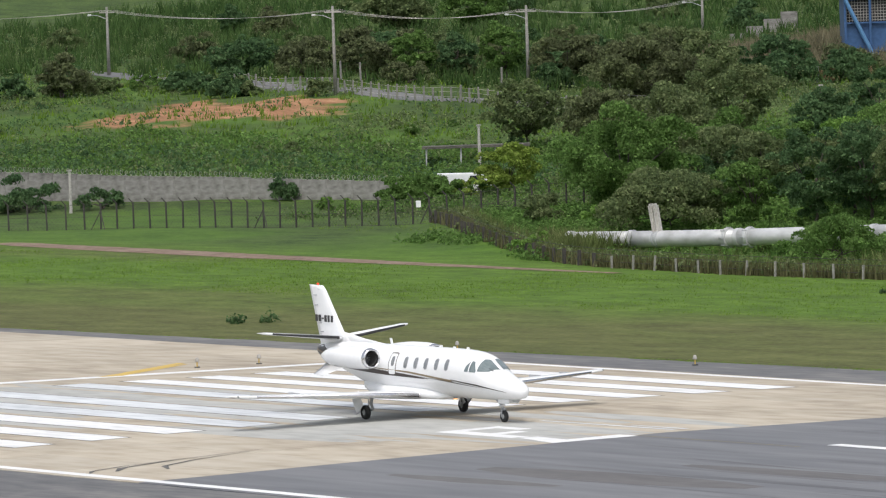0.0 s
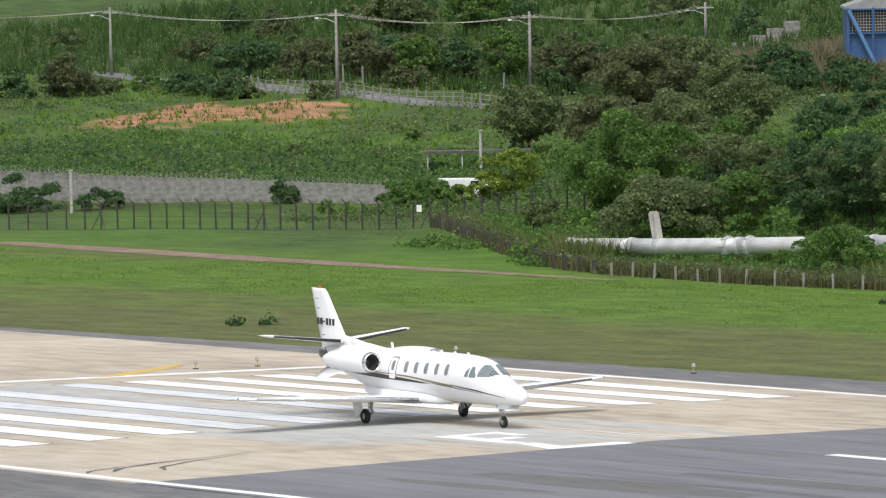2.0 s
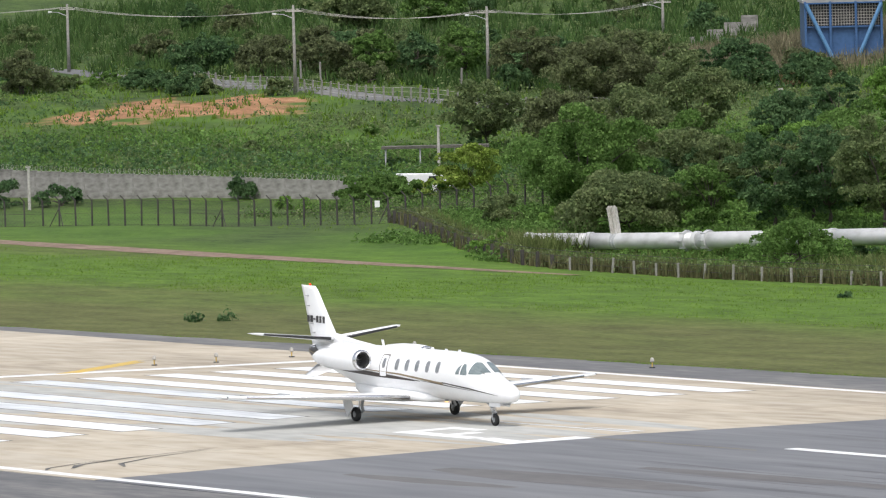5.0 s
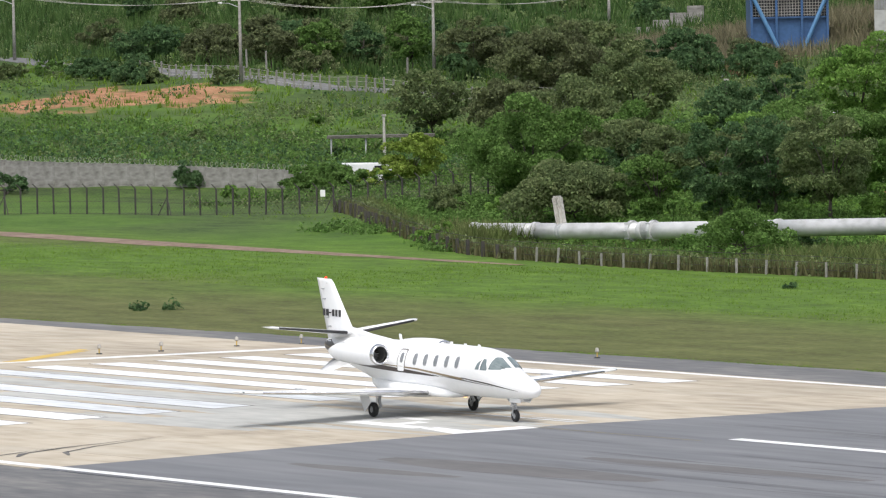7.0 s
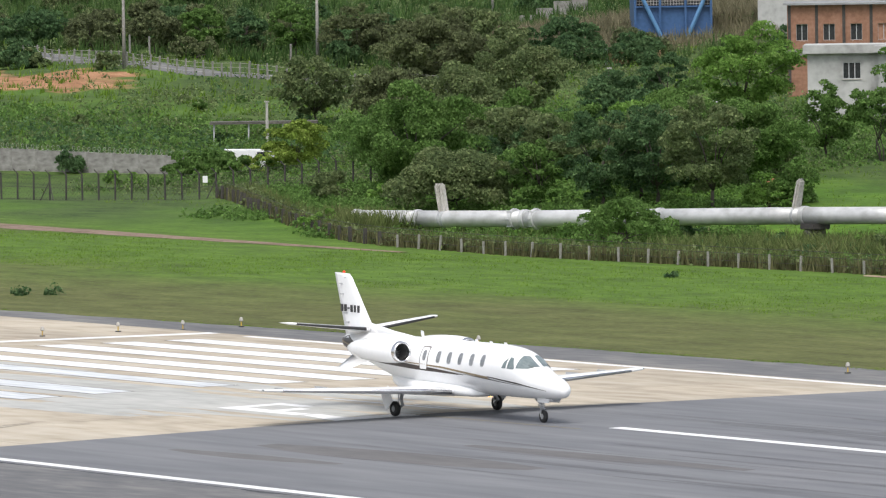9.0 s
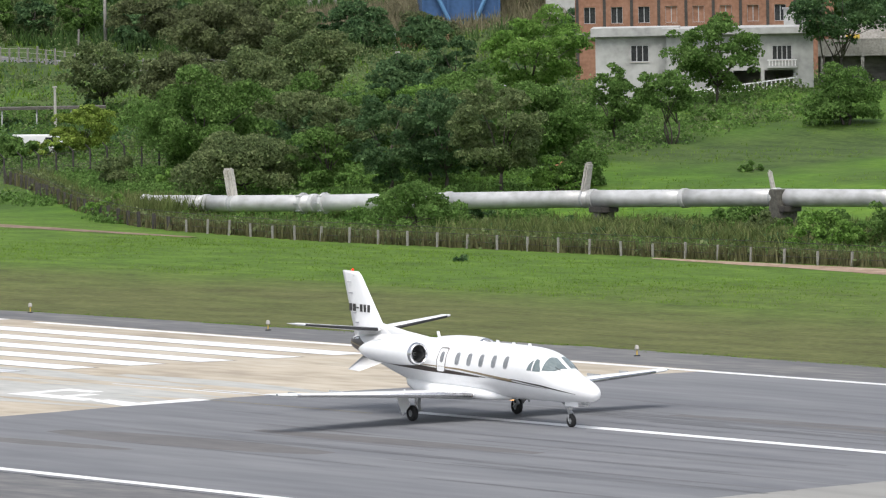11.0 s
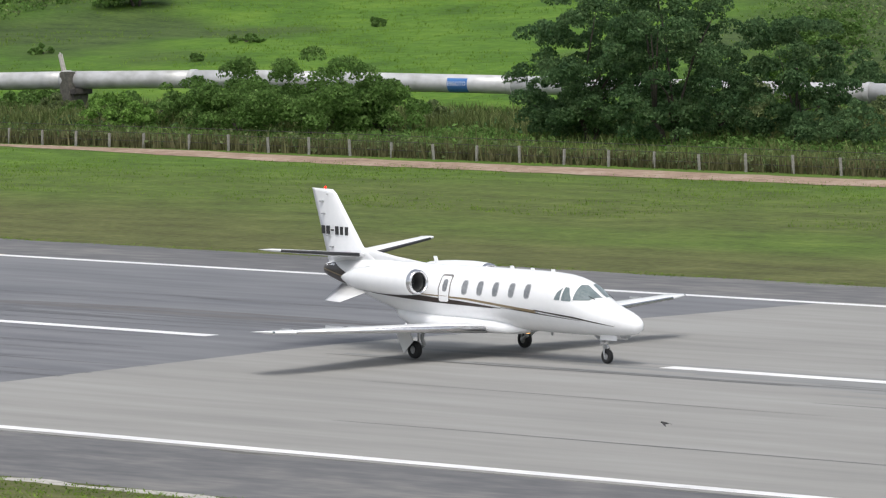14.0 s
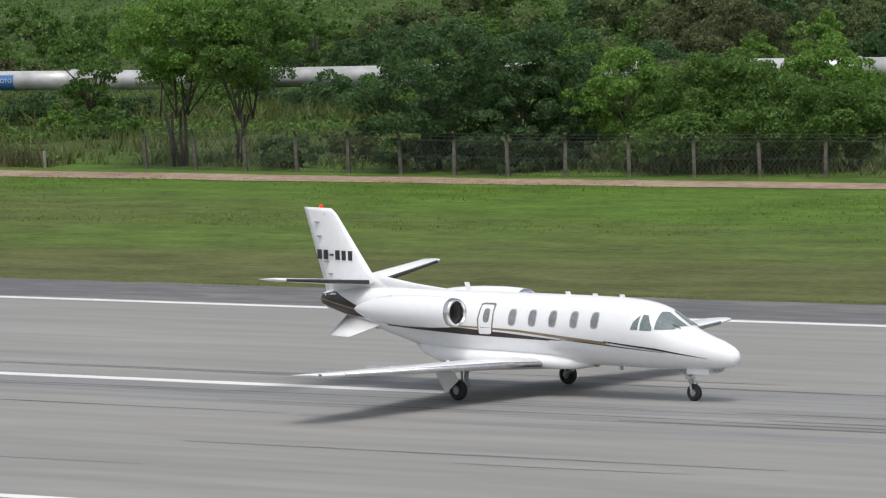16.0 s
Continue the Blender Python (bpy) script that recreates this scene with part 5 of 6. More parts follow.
blades("cane_grass", scatter(9000, -640, -450, 166, 330, 85, lambda x, y, r: in_view(x, y) and beyond(x, y) > 84 and not (-500 < x < -455 and 184 < y < 222)), 1.5, 0.08, M_CANE, "tall dark green cane grass on the upper hillside", "tall grass", 10, 86, 0.3)
blades("tall_weeds", scatter(5200, -312, -208, 73, 110, 87, lambda x, y, r: in_view(x, y) and -11 < beyond(x, y) < -0.7 and y > behind_fence(x) + 0.9), 0.95, 0.06, M_WEED, "tall green weeds growing up against the pipeline", "weeds", 5, 88, 0.5)
clumps("undergrowth", scatter(1100, -312, -208, 73, 110, 89, lambda x, y, r: in_view(x, y) and -11 < beyond(x, y) < -0.9 and y > behind_fence(x) + 0.9 and r < patchy(x, y, 0.1, 11.0) * 1.3), 0.6, M_LEAF["dark"], "dark leafy undergrowth below the pipeline", "undergrowth", 90, per=16)
clumps("undergrowth", scatter(1500, -366, -312, 80, 112, 93, lambda x, y, r: in_view(x, y) and 1.0 < beyond(x, y) < 26.0 and x + 1.34 * (y - 89.5) < -319), 0.65, M_LEAF["mid"], "leafy undergrowth behind the pipeline", "undergrowth", 94, per=16)
clumps("undergrowth", scatter(900, -318, -205, 80, 115, 95, lambda x, y, r: in_view(x, y) and -0.6 < beyond(x, y) < 2.4 and r < patchy(x, y, 0.1, 13.0) * 1.5), 0.42, M_LEAF["mid"], "low weeds under the pipeline", "undergrowth", 96, per=14)
blades("tall_weeds", scatter(420, -348, -338.5, 73.2, 79, 91, lambda x, y, r: y > behind_fence(x) + 0.4), 1.3, 0.07, M_WEED, "tall weeds hiding the pipeline's end", "weeds", 6, 92, 0.3)
blades("tall_grass", scatter(3800, -560, -395, 110, 200, 19, lambda x, y, r: in_view(x, y) and beyond(x, y) > 40), 0.55, 0.06, M_BLADE, "tall green grass on the hillside field", "tall grass", 5, 29)
blades("meadow_grass", scatter(9000, -400, -235, 90, 190, 20, lambda x, y, r: in_view(x, y) and beyond(x, y) > 3 and x + 1.03 * y < -148 and r < patchy(x, y, 0.06, 3.0) * 1.5), 0.20, 0.022, M_BLADE, "short bright meadow grass on the slope", "meadow grass", 5, 30, 0.6)
blades("dry_grass", scatter(3600, -500, -462, 178, 222, 31, lambda x, y, r: in_view(x, y)), 1.3, 0.07, M_DRY, "tall dry straw-coloured grass on the slope", "dry grass", 5, 32)
blades("verge_grass", scatter(14000, -420, -130, 48, 67, 33, lambda x, y, r: in_view(x, y) and r < patchy(x, y, 0.08, 9.0) ** 1.5 * 1.6), 0.13, 0.02, M_BLADE, "taller green grass beside the dirt track", "verge grass", 4, 34, 0.5)
blades("field_grass", scatter(7000, -420, -120, 30.5, 62, 35, lambda x, y, r: in_view(x, y) and r < 0.25 + patchy(x, y, 0.05, 5.0)), 0.055, 0.012, M_BLADE, "short mown grass of the airfield", "field grass", 4, 36, 0.6)
blades("runway_verge", scatter(3200, -420, -110, 25.0, 30.2, 37, lambda x, y, r: in_view(x, y) and abs(y - 29.3 + 0.052 * max(0.0, -235 - x)) < 0.6 and r < patchy(x, y, 0.2, 1.0) * 1.2), 0.07, 0.04, M_BLADE, "grass growing over the runway shoulder", "verge grass", 4, 38, 1.1)
blades("near_grass", scatter(6000, -185, -120, -40, -30.6, 39), 0.10, 0.03, M_BLADE, "short grass at the near runway edge", "verge grass", 5, 40, 1.1)
for x, y, s in ((-307.0, 33.6, 0.4), (-306.3, 34.9, 0.42), (-196.5, 50.9, 0.3), (-290.0, 62.0, 0.25)):
    clumps("weed_clump", [(x + random.uniform(-0.4, 0.4), y + random.uniform(-0.3, 0.3)) for _ in range(5)], s, M_LEAF["dark"], "dark weed clump standing in mown grass", "weed", int(-x), per=26, leaf=0.12, flat=1.3)


# ---------------------------------------------------------------- dirt tracks, mounds
def ribbon(name, pts, widths, mat, label, lift=0.05, kind="structure", category="dirt track"):
    vs, fs = [], []
    dense = []
    for (a, wa), (b, wb) in zip(zip(pts, widths), zip(pts[1:], widths[1:])):
        n = max(2, int(math.dist(a, b) / 1.5))
        dense += [(a[0] + (b[0] - a[0]) * i / n, a[1] + (b[1] - a[1]) * i / n, wa + (wb - wa) * i / n) for i in range(n)]
    dense.append((*pts[-1], widths[-1]))
    for i, (x, y, w) in enumerate(dense):
        p, q = dense[max(i - 1, 0)], dense[min(i + 1, len(dense) - 1)]
        d = Vector((q[0] - p[0], q[1] - p[1], 0)).normalized()
        s = Vector((-d.y, d.x, 0))
        for k in (-1, -0.4, 0.4, 1):
            ww = w / 2 * k * (1 + 0.25 * noise.noise((x * 0.4, y * 0.4, k)))
            v = Vector((x, y, 0)) + s * ww
            vs.append((v.x, v.y, land(v.x, v.y) + (lift if abs(k) < 1 else 0.02)))
        if i:
            fs += [(4 * i - 4 + k, 4 * i + k, 4 * i + k + 1, 4 * i - 3 + k) for k in range(3)]
    return tagged(mesh_object(name, vs, fs, mat, smooth=True), label, category, kind=kind)


ribbon("dirt_track", [(-400, 71.5), (-385, 70.4), (-366, 69.2), (-340, 68.0), (-322, 67.2)], [2.2, 3.0, 3.0, 1.6, 0.5], M_DIRT_RED, "reddish dirt track through the grass")
ribbon("dirt_track", [(-283, 69.2), (-268, 69.0), (-250, 67.6), (-230, 67.3), (-210, 67.0), (-185, 67.2), (-150, 68.5), (-120, 70)], [0.6, 2.6, 3.4, 3.6, 3.2, 2.8, 2.8, 2.8], M_DIRT, "pale dirt track beside the overgrown fence")
ribbon("field_road", [(-560, 168), (-519.0, 163.4), (-496.5, 160.2), (-476.5, 159.0), (-440, 158)], [3.0, 3.0, 3.0, 3.0, 3.0], M_SHOULDER, "narrow grey asphalt road across the hillside", 0.12, category="road")


def mound(x, y, w, h, seed, label):
    bm = bmesh.new()
    bmesh.ops.create_icosphere(bm, subdivisions=4, radius=1)
    for v in bm.verts:
        k = 1 + 0.25 * noise.noise(v.co * 2.2 + Vector((seed, 0, 0))) + 0.1 * noise.noise(v.co * 7)
        v.co = Vector((v.co.x * w / 2 * k, v.co.y * w / 3 * k, v.co.z * h * k))
    ob = part("earth_mound", bm, M_RED, None, smooth=True)
    ob.location = (x, y, land(x, y) - 0.1)
    return tagged(ob, label, "mound")


mound(-256.2, 99.0, 3.6, 0.75, 3, "heap of bare red earth among bushes")
mound(-259.0, 97.5, 4.6, 0.5, 5, "low heap of bare red earth")
mound(-331.5, 99.5, 1.4, 1.3, 8, "small bank of bare red earth behind the pipeline")

# ---------------------------------------------------------------- pipeline
PIPE_R = 0.48
PIPE_PTS = [(-343.2, 0.9), (-336.5, 1.0), (-330.4, 1.12), (-310.7, 1.68), (-298.0, 1.95), (-285.7, 2.08), (-272.6, 1.9), (-249.5, 1.58), (-234.5, 1.5), (-208.0, 1.66), (-190, 1.6)]


def pipe_at(x):
    z = float(np.interp(x, [p[0] for p in PIPE_PTS], [p[1] for p in PIPE_PTS]))
    return Vector((x, pipe_y(x), z))


pipeline = empty("pipeline", label="large silver sewage pipeline on concrete supports", category="pipeline")
joints = [-343.2, -338.5, -330.4, -320.5, -310.3, -304, -297.8, -289.5, -281, -269.5, -259, -248.5, -240, -231.5, -220, -208, -199, -190]
for k, (a, b) in enumerate(zip(joints, joints[1:])):
    pts = [pipe_at(a + (b - a) * i / 4) for i in range(5)]
    seg = part("pipe_segment", tube(bmesh.new(), pts, [PIPE_R] * 5, 28), M_PIPE, pipeline, smooth=True)
    d = (pts[1] - pts[0]).normalized()
    c = pts[0]
    part("flange", tube(bmesh.new(), [c - d * 0.16, c - d * 0.14, c + d * 0.14, c + d * 0.16], [PIPE_R + 0.012, PIPE_R + 0.06, PIPE_R + 0.06, PIPE_R + 0.012], 28), M_PIPE, seg, "welded pipe collar")
for xx in (-331.2, -329.6):
    c, d = pipe_at(xx), (pipe_at(xx + 1) - pipe_at(xx)).normalized()
    part("coupling", tube(bmesh.new(), [c - d * 0.14, c - d * 0.12, c + d * 0.12, c + d * 0.14], [PIPE_R + 0.01, PIPE_R + 0.1, PIPE_R + 0.1, PIPE_R + 0.01], 28), M_PIPE, pipeline, "raised coupling ring")
    for q in range(8):
        an = 2 * math.pi * q / 8
        o = Vector((0, math.cos(an), math.sin(an))) * (PIPE_R + 0.1)
        part("bolt", boxed(c.x - 0.2, c.x + 0.2, c.y + o.y - 0.03, c.y + o.y + 0.03, c.z + o.z - 0.03, c.z + o.z + 0.03), M_GREYPART, pipeline)
for xx, lean, wide in ((-336.6, -13, 0.32), (-336.38, -10, 0.24), (-310.9, 12, 0.34), (-298.0, -14, 0.14)):
    c = pipe_at(xx)
    bm = boxed(-0.14, 0.14, -wide, wide, 0.0, 1.75 if wide > 0.2 else 1.2, 0.1)
    for v in bm.verts:
        if v.co.z > 1.0:
            v.co.y *= 0.75
    bmesh.ops.transform(bm, matrix=Matrix.Translation(c + Vector((0, 0, PIPE_R - 0.15))) @ pose(0, 0, 0, 0, lean, 13), verts=bm.verts)
    guard = part("climb_guard", bm, M_POST, pipeline, "upright grey guard plate on the pipe")
    d = Vector((1, 0.24, 0)).normalized()
    part("strap", tube(bmesh.new(), [c - d * 0.08, c + d * 0.08], [PIPE_R + 0.03, PIPE_R + 0.03], 28), M_GREYPART, guard)
for xx in (-309.6, -297.2, -281, -246, -222):
    c = pipe_at(xx)
    g = land(c.x, c.y)
    pier = part("pier", boxed(c.x - 0.3, c.x + 0.3, c.y - 0.55, c.y + 0.55, g - 0.5, c.z - PIPE_R - 0.28, 0.04), M_MOSSY, pipeline, "weathered concrete pier")
    part("saddle", boxed(c.x - 0.6, c.x + 0.6, c.y - 0.62, c.y + 0.62, c.z - PIPE_R - 0.28, c.z - PIPE_R + 0.05, 0.05), M_IRON, pier, "dark steel saddle")
part("anchor_block", boxed(-297.9, -297.0, pipe_y(-297.4) - 0.62, pipe_y(-297.4) + 0.62, land(-297.4, 89) - 0.4, 2.42, 0.06), M_MOSSY, pipeline, "weathered concrete anchor block")
M_SIGN_BLUE = material("blue_sign_paint", [(0.05, 0.16, 0.42), (0.07, 0.20, 0.48)], 1.0, 0.5)
M_SIGN_WHITE = material("white_sign_paint", [(0.72, 0.73, 0.74), (0.8, 0.8, 0.8)], 1.0, 0.5)
for xx in (-272.6, -243.8):
    c = pipe_at(xx)
    vs, fs = [], []
    for i in range(7):
        for j in range(9):
            an = radians(-62 + 100 * j / 8)
            p = pipe_at(xx - 0.62 + 1.24 * i / 6)
            vs.append(p + Vector((0.24, -1, 0)).normalized() * math.cos(an) * (PIPE_R + 0.012) + Vector((0, 0, math.sin(an) * (PIPE_R + 0.012))))
    fs = [(i * 9 + j, i * 9 + j + 1, i * 9 + j + 10, i * 9 + j + 9) for i in range(6) for j in range(8)]
    band = mesh_object("painted_sign", vs, fs, M_SIGN_BLUE, pipeline, "blue painted panel on the pipe", smooth=True)
    cu = bpy.data.curves.new("lettering", "FONT")
    cu.body, cu.size, cu.align_x, cu.align_y = "ESGOTO", 0.30, "CENTER", "CENTER"
    txt = new("lettering", cu)
    txt.matrix_basis = Matrix.Translation(c + Vector((0.233, -0.972, 0)) * (PIPE_R + 0.05) + Vector((0, 0, 0.02))) @ pose(0, 0, 0, 90, 0, 13.5)
    dg = bpy.context.evaluated_depsgraph_get()
    me = bpy.data.meshes.new_from_object(txt.evaluated_get(dg))
    bpy.data.objects.remove(txt)
    me.materials.clear()
    me.materials.append(M_SIGN_WHITE)
    words = tagged(new("lettering", me), "white painted letters")
    words.parent = band
    words.matrix_basis = Matrix.Translation(c + Vector((0.233, -0.972, 0)) * (PIPE_R + 0.05) + Vector((0, 0, 0.02))) @ pose(0, 0, 0, 90, 0, 13.5)


# ---------------------------------------------------------------- fences
def post_line(pts, gap):
    """Evenly spaced points along a broken line, with the heading there."""
    out, carry = [], 0.0
    for a, b in zip(pts, pts[1:]):
        n = math.dist(a, b)
        t = carry
        while t < n:
            out.append((a[0] + (b[0] - a[0]) * t / n, a[1] + (b[1] - a[1]) * t / n, math.atan2(b[1] - a[1], b[0] - a[0])))
            t += gap
        carry = t - n
    return out


def wires(parent, posts, heights, radius, mat, name="wire"):
    for h in heights:
        part(name, tube(bmesh.new(), [(x, y, land(x, y) + h) for x, y, _ in posts], [radius] * len(posts), 4), mat, parent)


def netting(parent, posts, low, high, mat, step_=0.28, thick=0.012):
    """Chain link, drawn as crossing wires between the posts; one part."""
    vs = []
    for (x0, y0, _), (x1, y1, _) in zip(posts, posts[1:]):
        n = math.dist((x0, y0), (x1, y1))
        d = Vector((x1 - x0, y1 - y0, 0)) / n
        g0, g1 = land(x0, y0), land(x1, y1)
        for s in (1, -1):
            k = -(high - low)
            while k < n:
                a, b = max(k, 0), min(k + high - low, n)
                za, zb = (a - k, b - k) if s > 0 else (high - low - (a - k), high - low - (b - k))
                p = Vector((x0, y0, g0 + low + za)) + d * a
                q = Vector((x0, y0, g1 + low + zb)) + d * b
                w = Vector((0, 0, thick / 2)) + d * (thick / 2) * -s
                vs += [p - w, q - w, q + w, p + w]
                k += step_
    ob = soup("netting", np.array([tuple(v) for v in vs]), 4, mat, parent)
    return tagged(ob, "rusty chain-link netting", kind="stuff")


# overgrown boundary fence
overgrown = empty("overgrown_fence", label="low fence of pale concrete posts overgrown with weeds", category="fence")
LINE_A = [(-386, 95.5), (-378, 91.9), (-362, 83.5), (-350.8, 78.5), (-342, 74.8), (-335.3, 72.3), (-328.5, 70.6), (-314, 69.0), (-268, 70.8)]
posts_a = post_line(LINE_A, 2.55) + post_line([(-265.8, 71.0), (-208, 70.3)], 3.05)
rng = random.Random(3)
post_bm = boxed(-0.055, 0.055, -0.055, 0.055, -0.3, 0.80, 0.015)
first = part("post", post_bm, material("fence_post_concrete", [(0.20, 0.195, 0.175), (0.28, 0.27, 0.245), (0.35, 0.34, 0.31)], 1.2, 0.9, bump=0.3), overgrown, "weathered concrete post")
stub = part("post", boxed(-0.09, 0.09, -0.09, 0.09, -0.3, 0.85, 0.015), M_IRON, overgrown, "dark weathered stub")
used = False
for k, (x, y, a) in enumerate(posts_a):
    if x < -329:
        ob = new("post", stub.data) if k else stub
    else:
        ob = new("post", first.data) if used else first
        used = True
    ob.parent = overgrown
    ob.matrix_basis = pose(x, y - 0.12, land(x, y) + rng.uniform(-0.1, 0.06), rng.gauss(0, 1.5), rng.gauss(0, 2.0), math.degrees(a))
wires(overgrown, posts_a, (0.35, 0.75, 1.05), 0.012, M_IRON)
gen = random.Random(8)
hedge = []
for (x0, y0, _), (x1, y1, _) in zip(posts_a, posts_a[1:]):
    for i in range(46):
        t = gen.random()
        hedge.append((x0 + (x1 - x0) * t, y0 + (y1 - y0) * t + gen.uniform(0.05, 0.7)))
blades("fence_weeds", hedge, 0.82, 0.05, material("dull_weeds", [(0.082, 0.085, 0.040), (0.130, 0.130, 0.060), (0.185, 0.175, 0.095)], 0.3, 0.85, island=0.35, spec=0.1, through_light=0.3), "brownish weeds grown through the fence", "weeds", 4, 50, 0.12)
clumps("fence_creeper", [(x, y + 0.3) for x, y in hedge[::3]], 0.5, M_LEAF["olive"], "creeper and weeds along the fence", "weeds", 51, per=12, leaf=0.16, flat=1.7)
blades("fence_weeds", [(x, y + 1.2) for x, y in hedge[::3]], 0.95, 0.05, M_WEED, "tall green weeds behind the fence", "weeds", 5, 52, 0.4)

# chain-link fence on bent concrete posts
chain = empty("chain_link_fence", label="chain-link fence on bent concrete posts with barbed wire", category="fence")
posts_c = post_line([(-205.3, 70.6), (-182, 69.6), (-170, 71.5), (-120, 74)], 3.0)
bm = bmesh.new()
box(bm, -0.07, 0.07, -0.07, 0.07, -0.3, 1.42)
tube(bm, [(0, 0, 1.38), (0, 0.03, 1.55), (0, -0.26, 1.80)], [0.07, 0.06, 0.045], 6)
first = part("post", bm, M_MOSSY, chain, "bent concrete post")
for k, (x, y, a) in enumerate(posts_c):
    ob = first if k == 0 else new("post", first.data)
    ob.parent = chain
    ob.matrix_basis = pose(x, y, land(x, y), rng.gauss(0, 1), rng.gauss(0, 1.5), math.degrees(a) + 25)
netting(chain, posts_c, 0.05, 1.5, M_WIRE, 0.22, 0.01)
wires(chain, posts_c, (0.05, 0.75, 1.45, 1.6, 1.72), 0.009, M_WIRE)

# iron security fence with splayed tops
iron = empty("iron_fence", label="dark iron post and mesh fence with angled tops", category="fence")
posts_i = post_line([(-432, 77.0), (-418.8, 82.3), (-414.5, 85.5), (-405.1, 89.1), (-391.5, 93.5), (-383, 96.5), (-372, 100)], 1.42)
bm = bmesh.new()
box(bm, -0.045, 0.045, -0.045, 0.045, -0.2, 1.75)
tube(bm, [(0, 0, 1.72), (-0.22, -0.2, 2.05)], [0.045, 0.035], 5)
first = part("post", bm, M_IRON, iron)
bm = bmesh.new()
tube(bm, [(0, -0.02, 1.25), (0.62, -0.35, -0.1)], [0.035, 0.035], 5)
tube(bm, [(0, -0.02, 1.25), (-0.62, -0.35, -0.1)], [0.035, 0.035], 5)
brace = part("brace", bm, M_IRON, iron)
used = False
for k, (x, y, a) in enumerate(posts_i):
    ob = first if k == 0 else new("post", first.data)
    ob.parent = iron
    m = pose(x, y, land(x, y), 0, rng.gauss(0, 0.8), math.degrees(a)) @ Matrix.Diagonal((1, 1, min(1.0, max(0.5, 0.5 + 0.045 * (x + 430))), 1))
    ob.matrix_basis = m
    if k % 10 == 5:
        b = new("brace", brace.data) if used else brace
        used = True
        b.parent = iron
        b.matrix_basis = m
tall_i = [p for p in posts_i if p[0] > -419]
netting(iron, tall_i, 0.05, 1.7, M_IRON, 0.3, 0.006)
wires(iron, tall_i, (0.05, 0.85, 1.68), 0.01, M_IRON)
bm = boxed(-0.17, 0.17, -0.015, 0.015, -0.22, 0.22, 0.01)
warning = part("fence_sign", bm, M_SIGN_WHITE, None)
warning.matrix_basis = pose(-386.6, 94.9, land(-386.6, 95) + 1.35, 0, 0, 40)
tagged(warning, "small blank white notice on the iron fence", "sign")

# fence along the hillside road
rural = empty("roadside_fence", label="roadside fence of thin pale posts with wire", category="fence")
posts_r = post_line([(-522, 161.2), (-496.5, 158.2), (-474, 157.0), (-440, 156)], 1.5)
first = part("post", boxed(-0.07, 0.07, -0.07, 0.07, -0.3, 1.25, 0.02), M_POST_OLD, rural)
for k, (x, y, a) in enumerate(posts_r):
    ob = first if k == 0 else new("post", first.data)
    ob.parent = rural
    ob.matrix_basis = pose(x, y, land(x, y) + rng.uniform(-0.15, 0.15), 0, rng.gauss(0, 3), 0)
for x, y in ((-512, 166.5), (-508.5, 166.3), (-486, 166), (-470, 166)):
    ob = new("post", first.data)
    ob.parent = rural
    ob.matrix_basis = pose(x, y, land(x, y) + 0.6, 0, rng.gauss(0, 2), 0)
wires(rural, posts_r, (0.4, 0.8, 1.15), 0.012, M_POST)

# concrete wall with razor wire
wall = empty("concrete_wall", label="stained grey concrete panel wall topped with razor wire", category="wall")
W0, W1 = Vector((-462.0, 98.0, 0)), Vector((-413.5, 110.8, 0))
wl_ = (W1 - W0).length
wa = math.degrees(math.atan2(W1.y - W0.y, W1.x - W0.x))
n = 20
for k in range(n):
    c = W0.lerp(W1, (k + 0.5) / n)
    top = 2.55 - 1.0 * k / n
    g = land(c.x, c.y)
    pn = part("wall_panel", boxed(-wl_ / n / 2 + 0.02, wl_ / n / 2 - 0.02, -0.06, 0.06, -0.5, top + rng.uniform(-0.02, 0.02), 0.01), M_WALL, wall)
    pn.matrix_basis = pose(c.x, c.y, g * 0.3 + 0.15, 0, 0, wa)
    c = W0.lerp(W1, k / n)
    pp = part("pilaster", boxed(-0.1, 0.1, -0.1, 0.1, -0.5, top + 0.06, 0.015), M_WALL, wall)
    pp.matrix_basis = pose(c.x, c.y, g * 0.3 + 0.15, 0, 0, wa)
    coil = []
    for i in range(60):
        p = W0.lerp(W1, (k + i / 59) / n)
        an = 2 * math.pi * 5 * i / 59
        coil.append((p.x, p.y + 0.2 * math.cos(an), land(p.x, p.y) * 0.3 + 0.15 + top + 0.2 + 0.2 * math.sin(an)))
    part("razor_coil", tube(bmesh.new(), coil, [0.012] * 60, 3), M_POST, wall, "looped razor wire")


